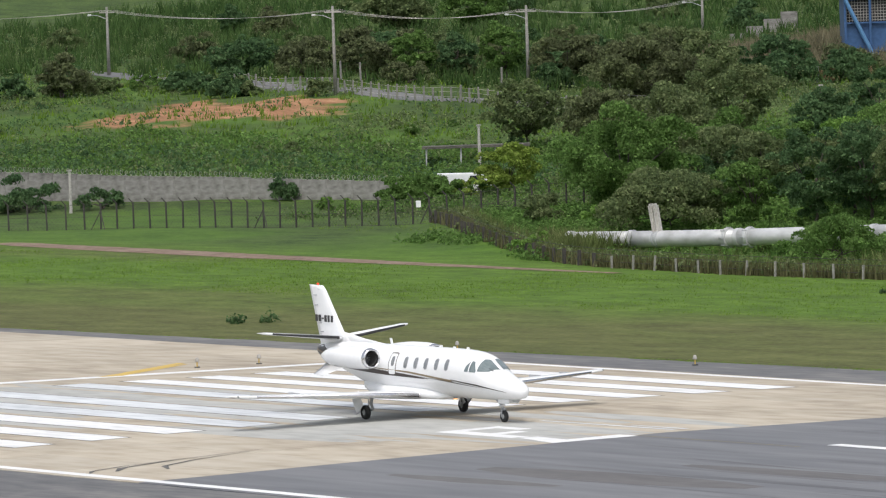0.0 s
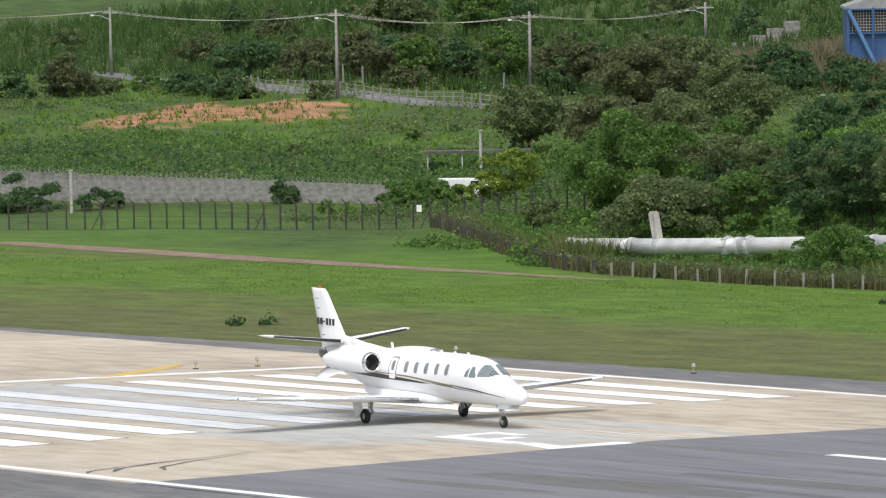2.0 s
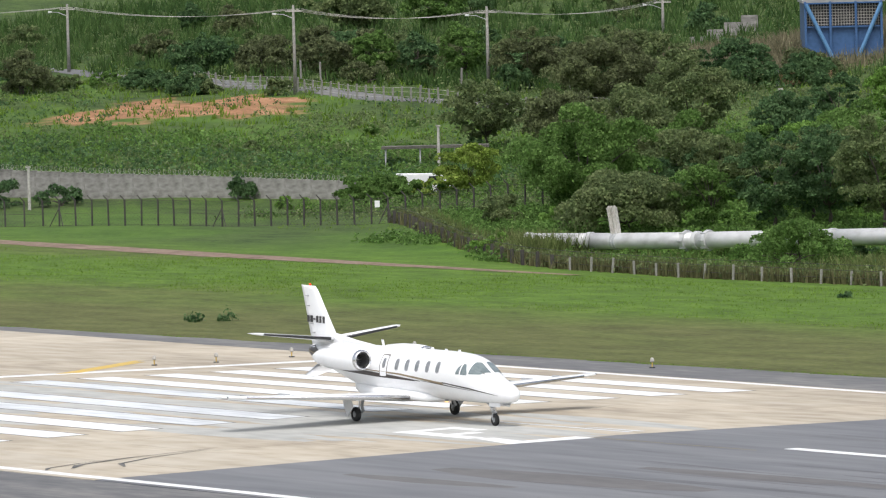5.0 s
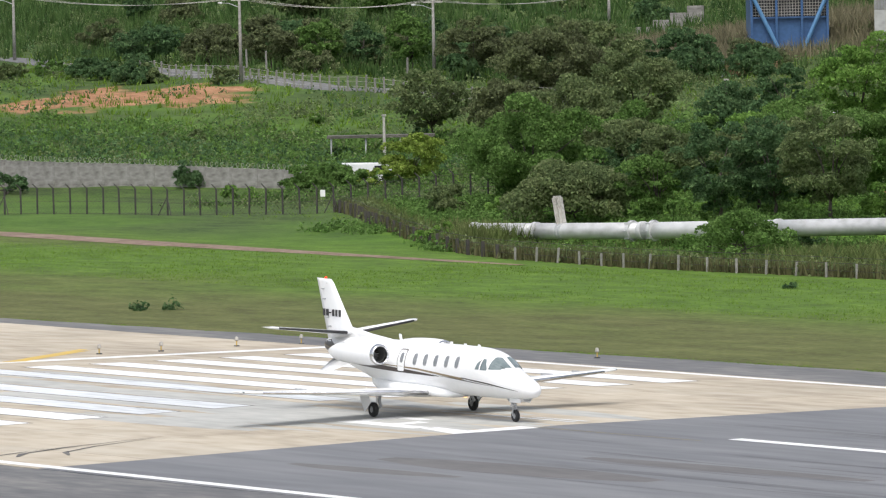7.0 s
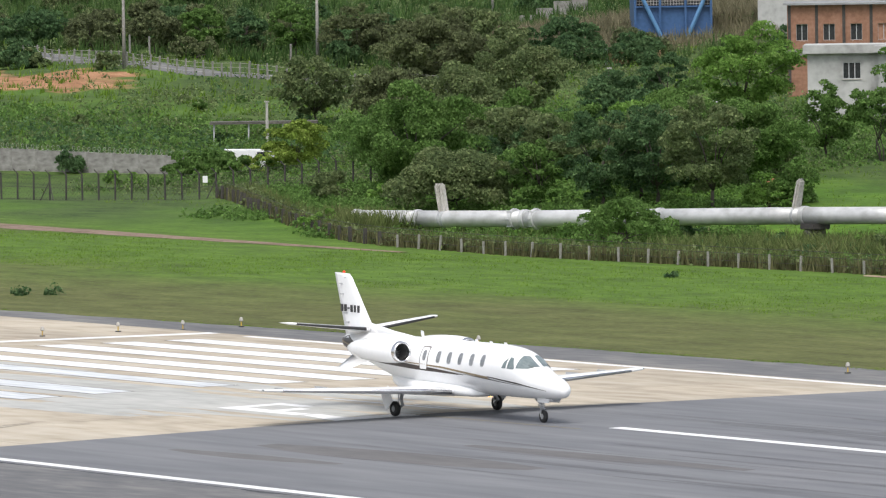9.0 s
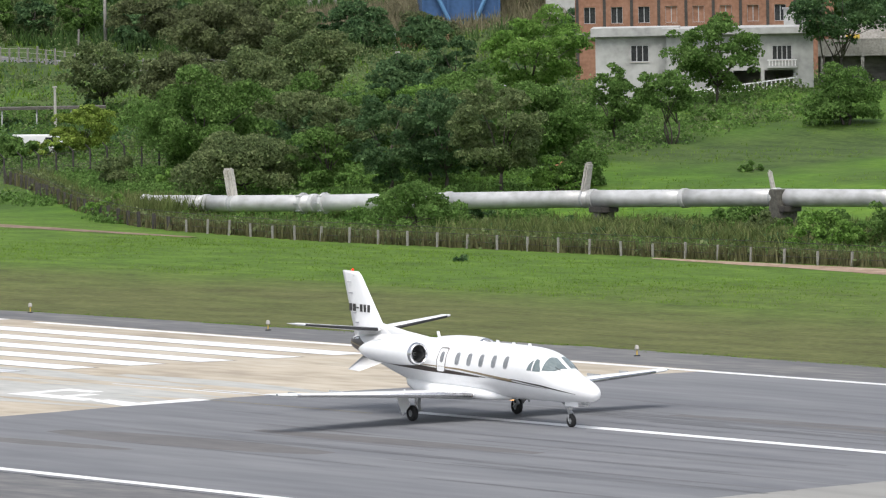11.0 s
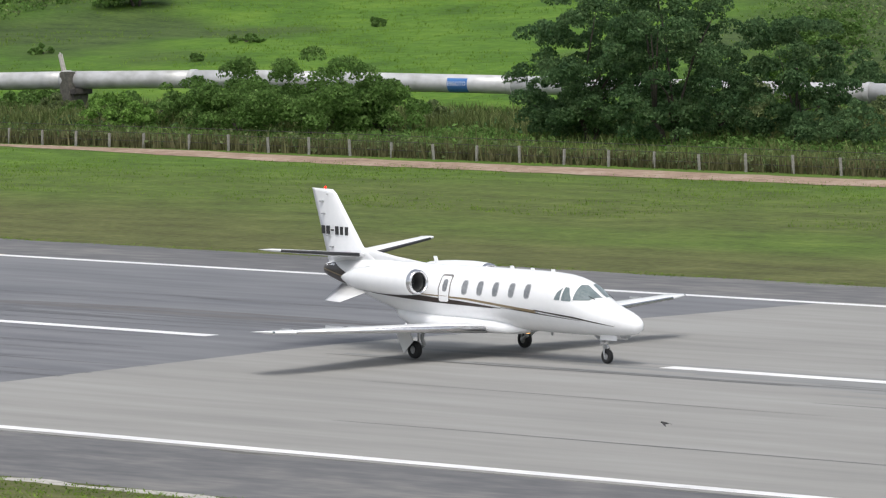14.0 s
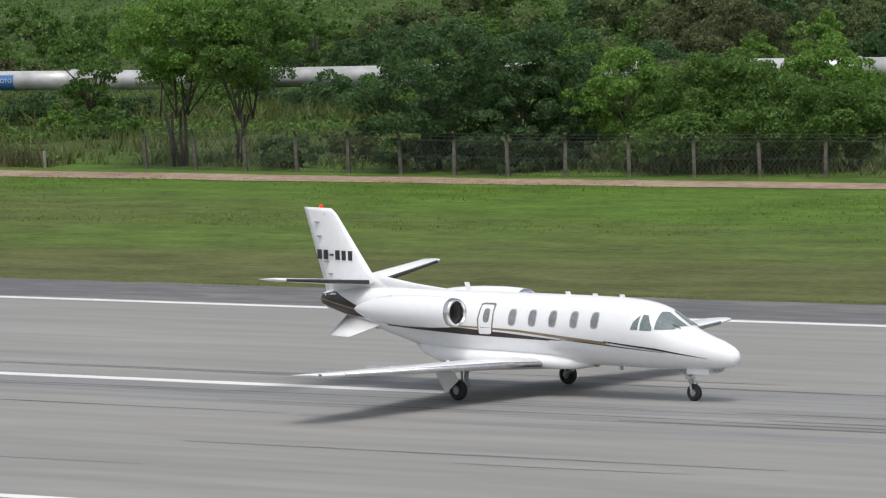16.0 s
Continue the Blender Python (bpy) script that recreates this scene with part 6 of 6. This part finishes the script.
# ---------------------------------------------------------------- poles and cables
def power_pole(x, y, h, arm_deg, lamp=True):
    pole = empty("utility_pole", x, y, land(x, y), label="grey concrete utility pole with crossarm and street light", category="utility pole", group="roadside utility poles")
    part("shaft", tube(bmesh.new(), [(0, 0, -0.5), (0, 0, h)], [0.17, 0.10], 10), M_POST_OLD, pole, smooth=True)
    bm = boxed(-0.8, 0.8, -0.05, 0.05, h - 0.55, h - 0.43, 0.01)
    bmesh.ops.rotate(bm, matrix=Matrix.Rotation(radians(arm_deg), 3, "Z"), verts=bm.verts)
    arm = part("crossarm", bm, M_POST, pole)
    for d in (-0.7, 0.0, 0.7):
        a = radians(arm_deg)
        part("insulator", tube(bmesh.new(), [(d * math.cos(a), d * math.sin(a), h - 0.44), (d * math.cos(a), d * math.sin(a), h - 0.26)], [0.05, 0.04], 7), M_DARK, arm)
    if lamp:
        br = part("lamp_arm", tube(bmesh.new(), [(0, 0, h - 1.1), (-0.8, -0.5, h - 0.75), (-1.5, -0.9, h - 0.7)], [0.035, 0.03, 0.03], 6), M_GREYPART, pole)
        part("lamp_head", boxed(-1.75, -1.35, -1.05, -0.8, h - 0.78, h - 0.62, 0.05), M_SIGN_WHITE, br, "white street-light head")
    return Vector((x, y, land(x, y) + h - 0.3))


tops = [Vector((-600, 160, 13.5)), power_pole(-551.5, 166.3, 6.2, 25), power_pole(-497.5, 157.0, 7.4, 25), power_pole(-486.1, 168.7, 6.6, 55), power_pole(-525.0, 213.1, 3.6, 40)]
cable_set = empty("overhead_cables", label="sagging overhead power cables between poles", category="cables")
for a, b in zip(tops, tops[1:]):
    for off in (-0.6, 0.0, 0.6):
        pts = []
        for i in range(25):
            t = i / 24
            p = a.lerp(b, t) + Vector((off * 0.8, off * 0.6, 0))
            pts.append(p - Vector((0, 0, 4 * 0.75 * t * (1 - t))))
        part("cable", tube(bmesh.new(), pts, [0.015] * 25, 4), M_POST, cable_set)
for x, y, h, label in ((-437.0, 97.4, 3.0, "pale concrete lamp post without a head"), (-386.7, 127.3, 5.2, "slim dark wooden pole among trees"), (-425.3, 124.6, 3.0, "slim grey pole beside the shed")):
    p = empty("post_pole", x, y, land(x, y), label=label, category="pole")
    part("shaft", tube(bmesh.new(), [(0, 0, -0.4), (0, 0, h)], [0.13, 0.09], 8), M_POST if h < 5 else M_BARK, p)
    part("cap", boxed(-0.14, 0.14, -0.12, 0.12, h, h + 0.12, 0.02), M_POST, p)


# ---------------------------------------------------------------- runway lights
def runway_light(x, y):
    z = runway_z(y) if abs(y) < 22.9 else -0.30
    ob = empty("runway_light", x, y, z - 0.01, label="small runway edge light on a short stem", category="runway light", group="runway edge lights")
    part("base", tube(bmesh.new(), [(0, 0, 0), (0, 0, 0.05)], [0.14, 0.13], 12), M_DARK, ob)
    part("stem", tube(bmesh.new(), [(0, 0, 0.05), (0, 0, 0.28)], [0.03, 0.03], 8), M_YELLOW, ob)
    part("body", tube(bmesh.new(), [(0, 0, 0.26), (0, 0, 0.30), (0, 0, 0.36)], [0.06, 0.10, 0.09], 12), M_POST, ob)
    part("dome", tube(bmesh.new(), [(0, 0, 0.36), (0, 0, 0.42), (0, 0, 0.46)], [0.085, 0.075, 0.03], 12), M_POST, ob, "frosted glass dome")
    return ob


light = runway_light(-274.2, 12.0)
for x, y in ((-274.1, 15.2), (-275.2, 19.9), (-275.2, 23.4), (-275.2, 26.6), (-255.3, 26.3), (-229.0, 26.6), (-171.9, 25.6), (-172.3, -26.9), (-274.2, -12.0)):
    copy_thing(light, pose(x, y, (runway_z(y) if abs(y) < 22.9 else -0.30) - 0.01))


# ---------------------------------------------------------------- buildings on the hill
def at(parent_name, x, y, rz, label, category, drop=0.0):
    return empty(parent_name, x, y, land(x, y) - drop, rz, label, category)


def wall_with_holes(name, parent, x0, x1, z0, z1, y0, y1, holes, mat, label=""):
    """A wall from x0 to x1, thick from y0 to y1, with rectangular openings (xa, xb, za, zb) cut through it."""
    bm = bmesh.new()
    xs = sorted({x0, x1} | {v for h in holes for v in h[:2]})
    zs = sorted({z0, z1} | {v for h in holes for v in h[2:]})
    for xa, xb in zip(xs, xs[1:]):
        for za, zb in zip(zs, zs[1:]):
            cx, cz = (xa + xb) / 2, (za + zb) / 2
            if not any(h[0] < cx < h[1] and h[2] < cz < h[3] for h in holes):
                box(bm, xa, xb, y0, y1, za, zb)
    bmesh.ops.remove_doubles(bm, verts=bm.verts, dist=0.001)
    return part(name, bm, mat, parent, label)


def window(parent, xa, xb, za, zb, y, bars=2, mat=None):
    w = part("window", boxed(xa, xb, y + 0.10, y + 0.12, za, zb), mat or M_DARKGLASS, parent, "dark window pane")
    for k in range(bars + 2):
        x = xa + (xb - xa) * k / (bars + 1)
        part("window_frame", boxed(x - 0.03, x + 0.03, y + 0.03, y + 0.09, za, zb), M_GREYPART, w)
    for z in (za, zb):
        part("window_frame", boxed(xa, xb, y + 0.035, y + 0.085, z - 0.03, z + 0.03), M_GREYPART, w)
    part("sill", boxed(xa - 0.06, xb + 0.06, y - 0.06, y + 0.03, za - 0.09, za - 0.03, 0.01), M_POST, w)
    return w


M_DARKGLASS = material("dark_window_glass", [(0.02, 0.022, 0.025), (0.05, 0.052, 0.055)], 1.0, 0.15)
M_MESH = material("dark_steel_grating", [(0.03, 0.04, 0.055), (0.05, 0.06, 0.08)], 2.0, 0.6)

# white house above the meadow
house = at("house", -373.6, 145.9, 51, "whitewashed two-storey house with flat roof and open ground floor", "house", 0.4)
up = [(2.55, 3.85, 2.55, 3.5)]
low = [(-0.1, 1.75, 0.45, 1.85), (2.0, 3.95, 0.45, 1.85)]
wall_with_holes("front_wall", house, -4.6, 5.3, 0.0, 4.3, 0.0, 0.2, up + low, M_HOUSE, "whitewashed front wall")
part("side_wall", boxed(5.1, 5.3, 0.2, 7.0, 0.0, 4.3), M_HOUSE, house)
part("side_wall", boxed(-4.6, -4.4, 0.2, 7.0, 0.0, 4.3), M_HOUSE, house)
part("back_wall", boxed(-4.4, 5.1, 6.8, 7.0, 0.0, 4.3), M_HOUSE, house)
part("floor_slab", boxed(-4.4, 5.1, 0.2, 6.8, 1.95, 2.15), M_POST, house)
part("inner_wall", boxed(-4.4, 5.1, 3.2, 3.35, 0.0, 1.95), M_WALL, house)
part("roof", boxed(-4.9, 5.9, -0.5, 7.2, 4.3, 4.75, 0.03), M_HOUSE, house, "flat white roof with raised edge")
window(house, 2.55, 3.85, 2.55, 3.5, 0.0, 3)
for k in range(9):
    part("baluster", boxed(2.3 + 0.22 * k, 2.36 + 0.22 * k, -0.32, -0.26, 2.12, 2.5, 0.01), M_SIGN_WHITE, house)
part("balcony_rail", boxed(2.2, 4.2, -0.35, -0.23, 2.5, 2.56, 0.01), M_SIGN_WHITE, house)
part("balcony_slab", boxed(2.2, 4.2, -0.38, 0.0, 2.0, 2.10), M_HOUSE, house)
for xx in (-0.35, 1.88):
    part("pillar", boxed(xx - 0.12, xx + 0.12, -0.15, 0.10, 0.0, 2.0, 0.02), M_HOUSE, house)
annex = at("house", -375.5, 142.5, 51, "low whitewashed house wing with flat roof", "house", -0.9)
wall_with_holes("front_wall", annex, -5.6, -0.2, -2.5, 3.3, 2.0, 2.2, [(-3.2, -2.0, 1.6, 2.7)], M_HOUSE)
part("side_wall", boxed(-5.6, -5.4, 2.2, 7.0, -2.5, 3.3), M_HOUSE, annex)
part("roof", boxed(-5.9, 0.1, 1.6, 7.2, 3.3, 3.9, 0.03), M_HOUSE, annex)
window(annex, -3.2, -2.0, 1.6, 2.7, 2.0, 2)
terrace = at("terrace", -370.1, 150.3, 51, "grey concrete terrace with parapet over a dark undercroft", "terrace", 0.3)
part("parapet", boxed(0.0, 9.0, 0.0, 0.18, 2.55, 3.5, 0.02), M_POST_OLD, terrace, "stained concrete parapet")
part("slab", boxed(0.0, 9.0, 0.0, 5.0, 2.35, 2.55), M_POST_OLD, terrace)
for xx in (0.3, 3.0, 6.0, 8.7):
    part("column", boxed(xx - 0.12, xx + 0.12, 0.05, 0.3, -0.4, 2.35, 0.02), M_POST_OLD, terrace)
part("rear_wall", boxed(0.0, 9.0, 3.0, 3.2, -0.4, 2.35), M_WALL, terrace)
part("upper_wall", boxed(1.5, 9.0, 4.5, 4.7, 2.55, 4.9), M_POST, terrace)
for a, b in ((1.9, 2.35), (2.4, 2.85)):
    part("crate", boxed(a, b, 2.0, 2.4, 3.45, 3.75, 0.02), material("yellow_plastic", [(0.5, 0.36, 0.05), (0.6, 0.45, 0.08)], 1, 0.5), terrace, "yellow crate")
garden = at("garden_wall", -362.5, 159.0, 47, "long low grey garden wall above the meadow", "wall", 0.2)
for k in range(9):
    part("wall_panel", boxed(2.0 * k, 2.0 * k + 1.98, 0, 0.18, -0.4, 1.7 + 0.1 * (k % 2), 0.02), M_POST_OLD, garden)
rail = at("balustrade", -375.2, 142.6, 55, "broken white balustrade along the garden slope", "balustrade")
for k in range(26):
    part("baluster", boxed(0.3 * k, 0.3 * k + 0.1, 0, 0.1, -0.2 + 0.035 * k, 0.34 + 0.035 * k, 0.02), M_SIGN_WHITE, rail)
bm = boxed(-0.1, 7.8, -0.03, 0.13, 0.34, 0.42, 0.02)
for v in bm.verts:
    v.co.z += v.co.x * 0.117
part("rail", bm, M_SIGN_WHITE, rail)
tank = at("roof_hut", -376.5, 152.5, 51, "small white rooftop hut with one window", "hut", -4.4)
wall_with_holes("front_wall", tank, 0.0, 1.6, -0.6, 1.1, 0.0, 0.15, [(0.8, 1.2, 0.0, 0.75)], M_HOUSE)
part("side_wall", boxed(1.45, 1.6, 0.15, 1.6, -0.6, 1.1), M_HOUSE, tank)
part("roof", boxed(-0.1, 1.7, -0.1, 1.7, 1.1, 1.2), M_TIN, tank)
window(tank, 0.8, 1.2, 0.0, 0.75, 0.0, 0)

# bare brick workshop behind it
works = at("brick_building", -413.9, 162.8, 51, "bare brick building with concrete pillars and dark windows", "building", -0.7)
holes = [(0.65 + 2.0 * k, 1.5 + 2.0 * k, 3.4, 4.6) for k in range(9)]
wall_with_holes("front_wall", works, 0.0, 19.0, -2.0, 6.0, 0.0, 0.25, holes, M_BRICK, "bare red brick wall")
for k in range(9):
    window(works, *holes[k], 0.06, 1, None if k < 3 or k > 6 else M_BRICK)
for k in range(10):
    part("pillar", boxed(0.05 + 2.0 * k, 0.27 + 2.0 * k, -0.08, 0.0, 0.0, 6.0, 0.01), M_IRON, works, "dark stained pillar")
part("beam", boxed(-0.1, 19.2, -0.16, 0.0, 2.25, 2.75, 0.02), M_WALL, works, "grey concrete beam")
part("side_wall", boxed(0.0, 0.25, 0.25, 8.0, -2.0, 6.0), M_HOUSE, works)
part("back_wall", boxed(0.25, 19.0, 7.75, 8.0, -2.0, 6.0), M_BRICK, works)
part("roof", boxed(-0.3, 19.4, -0.4, 8.3, 6.0, 6.15), M_TIN, works)

# blue steel warehouse front
shed = at("warehouse", -470.9, 190.0, 56, "blue steel warehouse with braces, grating and grey gable", "warehouse", 0.4)
part("wall_sheet", boxed(0.0, 6.4, 0.35, 0.4, 0.0, 3.75), M_BLUE, shed, "blue sheet cladding")
for xx in (0.05, 2.1, 4.2, 6.3):
    part("steel_column", boxed(xx - 0.1, xx + 0.1, 0.0, 0.3, 0.0, 5.8, 0.02), M_BLUE, shed)
for zz in (0.35, 1.4, 3.7, 5.65):
    part("steel_beam", boxed(0.0, 6.4, 0.05, 0.28, zz - 0.07, zz + 0.07, 0.02), M_BLUE, shed)
for a, b in (((0.1, 5.6), (2.75, 0.0)), ((6.3, 5.6), (4.0, 0.4))):
    part("diagonal_brace", tube(bmesh.new(), [(a[0], -0.1, a[1]), (b[0], -0.1, b[1])], [0.17, 0.17], 8), material("pale_blue_steel", [(0.08, 0.20, 0.38), (0.11, 0.25, 0.44)], 1, 0.5), shed, "pale blue diagonal brace")
# dark sheet added behind the grating, standing in for the shade inside
part("opening_shade_sheet", boxed(0.0, 6.4, 0.9, 0.95, 3.75, 5.7), M_DARK, shed)
for k in range(27):
    part("grating_bar", boxed(0.15 + 0.235 * k, 0.19 + 0.235 * k, 0.40, 0.46, 3.8, 5.65), M_POST, shed)
for k in range(8):
    part("grating_bar", boxed(0.1, 6.3, 0.36, 0.40, 3.9 + 0.24 * k, 3.94 + 0.24 * k), M_POST, shed)
me = bpy.data.meshes.new("gable")
me.from_pydata([(-0.2, 0.1, 5.7), (6.6, 0.1, 5.7), (6.6, 0.1, 5.9), (3.2, 0.1, 7.0), (-0.2, 0.1, 5.9), (-0.2, 14, 5.7), (6.6, 14, 5.7), (6.6, 14, 5.9), (3.2, 14, 7.0), (-0.2, 14, 5.9)], [],
               [(0, 1, 2, 3, 4), (9, 8, 7, 6, 5), (4, 3, 8, 9), (3, 2, 7, 8), (0, 4, 9, 5), (2, 1, 6, 7)])
me.materials.append(M_TIN)
g = tagged(new("gable", me), "grey sheet-metal gable roof")
g.parent = shed
part("roof_vent", boxed(2.5, 4.0, 0.3, 6.0, 6.6, 7.6, 0.03), M_TIN, shed)
for xx in (0.0, 6.3):
    part("side_wall", boxed(xx, xx + 0.1, 0.45, 14, 0.0, 5.7), M_BLUE, shed)
store = at("warehouse", -463.0, 198.0, 56, "grey corrugated warehouse on a white base wall", "warehouse", 0.4)
part("base_wall", boxed(-1.0, 9.0, 0.0, 0.2, 0.0, 3.4), M_HOUSE, store, "white base wall")
for k in range(40):
    part("corrugated_sheet", boxed(-1.0 + 0.25 * k, -0.78 + 0.25 * k, -0.03, 0.05, 3.42, 7.5), M_TIN, store)
for xx in (1.9, 5.4):
    part("pilaster", boxed(xx - 0.18, xx + 0.18, -0.1, 0.0, 0.0, 7.5), M_POST, store)
part("side_wall", boxed(8.8, 9.0, 0.2, 10, 0.0, 7.5), M_TIN, store)
part("roof", boxed(-1.2, 9.2, -0.2, 10.2, 7.5, 7.7), M_TIN, store)
screen = at("screen_wall", -456.2, 176.8, 56, "perforated tan block screen wall", "wall", 0.3)
M_TAN = material("tan_block", [(0.24, 0.17, 0.09), (0.34, 0.25, 0.14)], 1.2, 0.9, piece=0.1)
for j in range(7):
    part("block_course", boxed(0.0, 4.2, 0.0, 0.18, 0.35 + 0.17 * j, 0.42 + 0.17 * j), M_TAN, screen)
for i in range(22):
    part("block_rib", boxed(0.19 * i, 0.19 * i + 0.085, 0.02, 0.16, 0.35, 1.44), M_TAN, screen)
part("plinth", boxed(-0.05, 4.25, -0.03, 0.21, -0.5, 0.35), M_HOUSE, screen, "white plinth")
part("end_post", boxed(-0.3, -0.05, 0.0, 0.2, -0.5, 1.7), M_SIGN_WHITE, screen)
# board added behind the perforations to stand in for the shade in them
part("shadow_board", boxed(0.0, 4.2, 0.6, 0.65, 0.3, 1.5), M_BRICK, screen)
for x, y, w in ((-413.4, 151.0, 4.4),):
    hut = at("hut", x, y, 52, "low hut with a pale flat roof half hidden by trees", "hut", 0.9)
    part("roof", boxed(0, w, 0, 4, 1.5, 1.62, 0.02), M_HOUSE, hut, "pale flat roof")
    part("wall", boxed(0.15, w - 0.15, 0.2, 3.8, -0.3, 1.5), M_WALL, hut)
# stepped retaining wall on the upper slope
steps_ = at("retaining_wall", -515.2, 209.2, 50, "stepped pale concrete retaining wall on the slope", "wall", 0.3)
for k in range(4):
    part("wall_section", boxed(1.5 * k, 1.5 * k + 1.5, 0.4 * k, 0.4 * k + 0.25, -0.6, 0.9 + 0.6 * k, 0.03), M_WALL, steps_)

# open shed with a flat roof and a parked van beside it
lean = at("open_shed", -428.9, 122.7, 57, "open shed with flat sheet roof on thin posts", "shed", 0.2)
part("roof", boxed(-0.6, 7.2, 0.0, 3.5, 1.75, 1.84, 0.02), M_MOSSY, lean, "grey sheet roof")
part("fascia", boxed(-0.6, 7.2, -0.06, 0.0, 1.70, 1.88), M_MOSSY, lean)
for xx in (-0.3, 2.2, 4.7, 7.0):
    for yy in (0.15, 3.3):
        part("roof_post", boxed(xx - 0.05, xx + 0.05, yy - 0.05, yy + 0.05, -0.3, 1.75), M_GREYPART, lean)
van = at("van", -410.0, 113.6, 62, "white parked van half hidden by bushes", "van", 0.35)
bm = bmesh.new()
prof = [(-2.1, 0.35), (2.1, 0.35), (2.15, 0.85), (1.6, 1.0), (1.05, 1.6), (-2.0, 1.65), (-2.12, 1.0)]
a = [bm.verts.new((x, -0.8, z)) for x, z in prof]
b = [bm.verts.new((x, 0.8, z)) for x, z in prof]
bm.faces.new(a)
bm.faces.new(b[::-1])
for i in range(len(prof)):
    j = (i + 1) % len(prof)
    bm.faces.new((a[i], a[j], b[j], b[i]))
bmesh.ops.bevel(bm, geom=bm.edges[:], offset=0.06, segments=2, affect="EDGES")
body = part("body", bm, M_SIGN_WHITE, van, smooth=False)
for s in (-1, 1):
    part("side_window", boxed(0.2, 1.0, s * 0.81 - 0.005, s * 0.81 + 0.005, 1.05, 1.45), M_DARKGLASS, body)
    for xx in (-1.35, 1.35):
        w = part("wheel", wheel(bmesh.new(), xx, s * 0.72, 0.3, 0.3, 0.2), M_TYRE, van)
        part("rim", hub(bmesh.new(), xx, s * 0.72, 0.3, 0.3, 0.2), M_GREYPART, w)


# ---------------------------------------------------------------- swallow crossing the runway
M_FEATHER = material("dark_feathers", [(0.015, 0.015, 0.018), (0.035, 0.033, 0.035)], 8.0, 0.7)


def swallow():
    bird = empty("bird", label="small dark swallow flying low over the runway", category="bird")
    part("body", tube(bmesh.new(), [(0.10, 0, 0.0), (0.085, 0, 0.004), (0.05, 0, 0.0), (0.0, 0, -0.004), (-0.06, 0, 0.0), (-0.10, 0, 0.003)], [0.004, 0.018, 0.024, 0.027, 0.017, 0.006], 10), M_FEATHER, bird, smooth=True)
    part("beak", tube(bmesh.new(), [(0.098, 0, 0.0), (0.118, 0, -0.002)], [0.005, 0.001], 6), M_DARK, bird)
    for s in (-1, 1):
        part("tail_fork", aerofoil(bmesh.new(), [((-0.085, s * 0.002, 0.002), (-0.115, s * 0.002, 0.002), 0.006, (0, 0, 1)), ((-0.16, s * 0.03, 0.0), (-0.175, s * 0.032, 0.0), 0.002, (0, 0, 1))]), M_FEATHER, bird)
    wings = []
    for s in (-1, 1):
        w = part("wing", aerofoil(bmesh.new(), [((0.045, 0, 0), (-0.045, 0, 0), 0.012, (0, 0, 1)), ((0.055, s * 0.07, 0.004), (-0.03, s * 0.07, 0.004), 0.008, (0, 0, 1)), ((-0.03, s * 0.19, 0.0), (-0.05, s * 0.19, 0.0), 0.002, (0, 0, 1))]), M_FEATHER, bird)
        wings.append((s, w))
    return bird, wings


BIRD, BIRD_WINGS = swallow()


# ---------------------------------------------------------------- what moves
def motions():
    path = [(0, -236.16, -0.35), (0.5, -236.16, -0.34), (1, -236.15, -0.32), (1.5, -236.13, -0.31), (2, -236.09, -0.3), (2.5, -236.01, -0.29),
            (3, -235.86, -0.28), (3.5, -235.68, -0.26), (4, -235.31, -0.25), (4.8, -234.17, -0.24), (5.7, -232.41, -0.23), (6.5, -230.35, -0.23),
            (7, -228.56, -0.22), (7.5, -226.53, -0.21), (8, -224.27, -0.2), (8.8, -220.05, -0.19), (9.6, -215.0, -0.17), (10.5, -208.72, -0.16),
            (11, -204.26, -0.15), (11.5, -199.55, -0.1), (12, -194.2, -0.05), (12.5, -188.28, 0.0), (13, -181.72, 0.04), (13.5, -174.44, 0.08),
            (14, -166.39, 0.16), (14.5, -157.67, 0.25), (15, -148.01, 0.36), (15.5, -137.32, 0.48), (16, -126.2, 0.76)]
    flight = [(0, -40.0, 40.0, 20.0), (12, -92.0, -8.0, 6.0), (13.5, -112.8, -29.4, 1.6), (13.9, -118.09, -34.5, 2.58), (14.0, -119.41, -35.78, 3.27), (14.1, -120.75, -37.14, 3.9), (14.2, -122.14, -38.58, 4.46),
              (14.3, -123.47, -40.01, 5.02), (14.4, -124.81, -41.51, 5.3), (14.5, -126.14, -43.01, 5.8), (15, -133.0, -51.0, 8.0), (16, -147.0, -67.0, 12.0)]
    walk(BIRD, [(t, pose(x, y, z, 0, -12, -132)) for t, x, y, z in flight])
    for s, w in BIRD_WINGS:
        beat = [(13.6 + 0.1 * k, 38 if k % 2 else -22) for k in range(11)]
        walk(w, [(t, pose(0.015, s * 0.018, 0.008, s * a, 0, 0)) for t, a in [(0, 10)] + beat + [(16, 10)]])
    walk(JET, [(t, pose(x, y, -0.012, 0, 0, -0.8 - 0.105 * t)) for t, x, y in path])


motions()
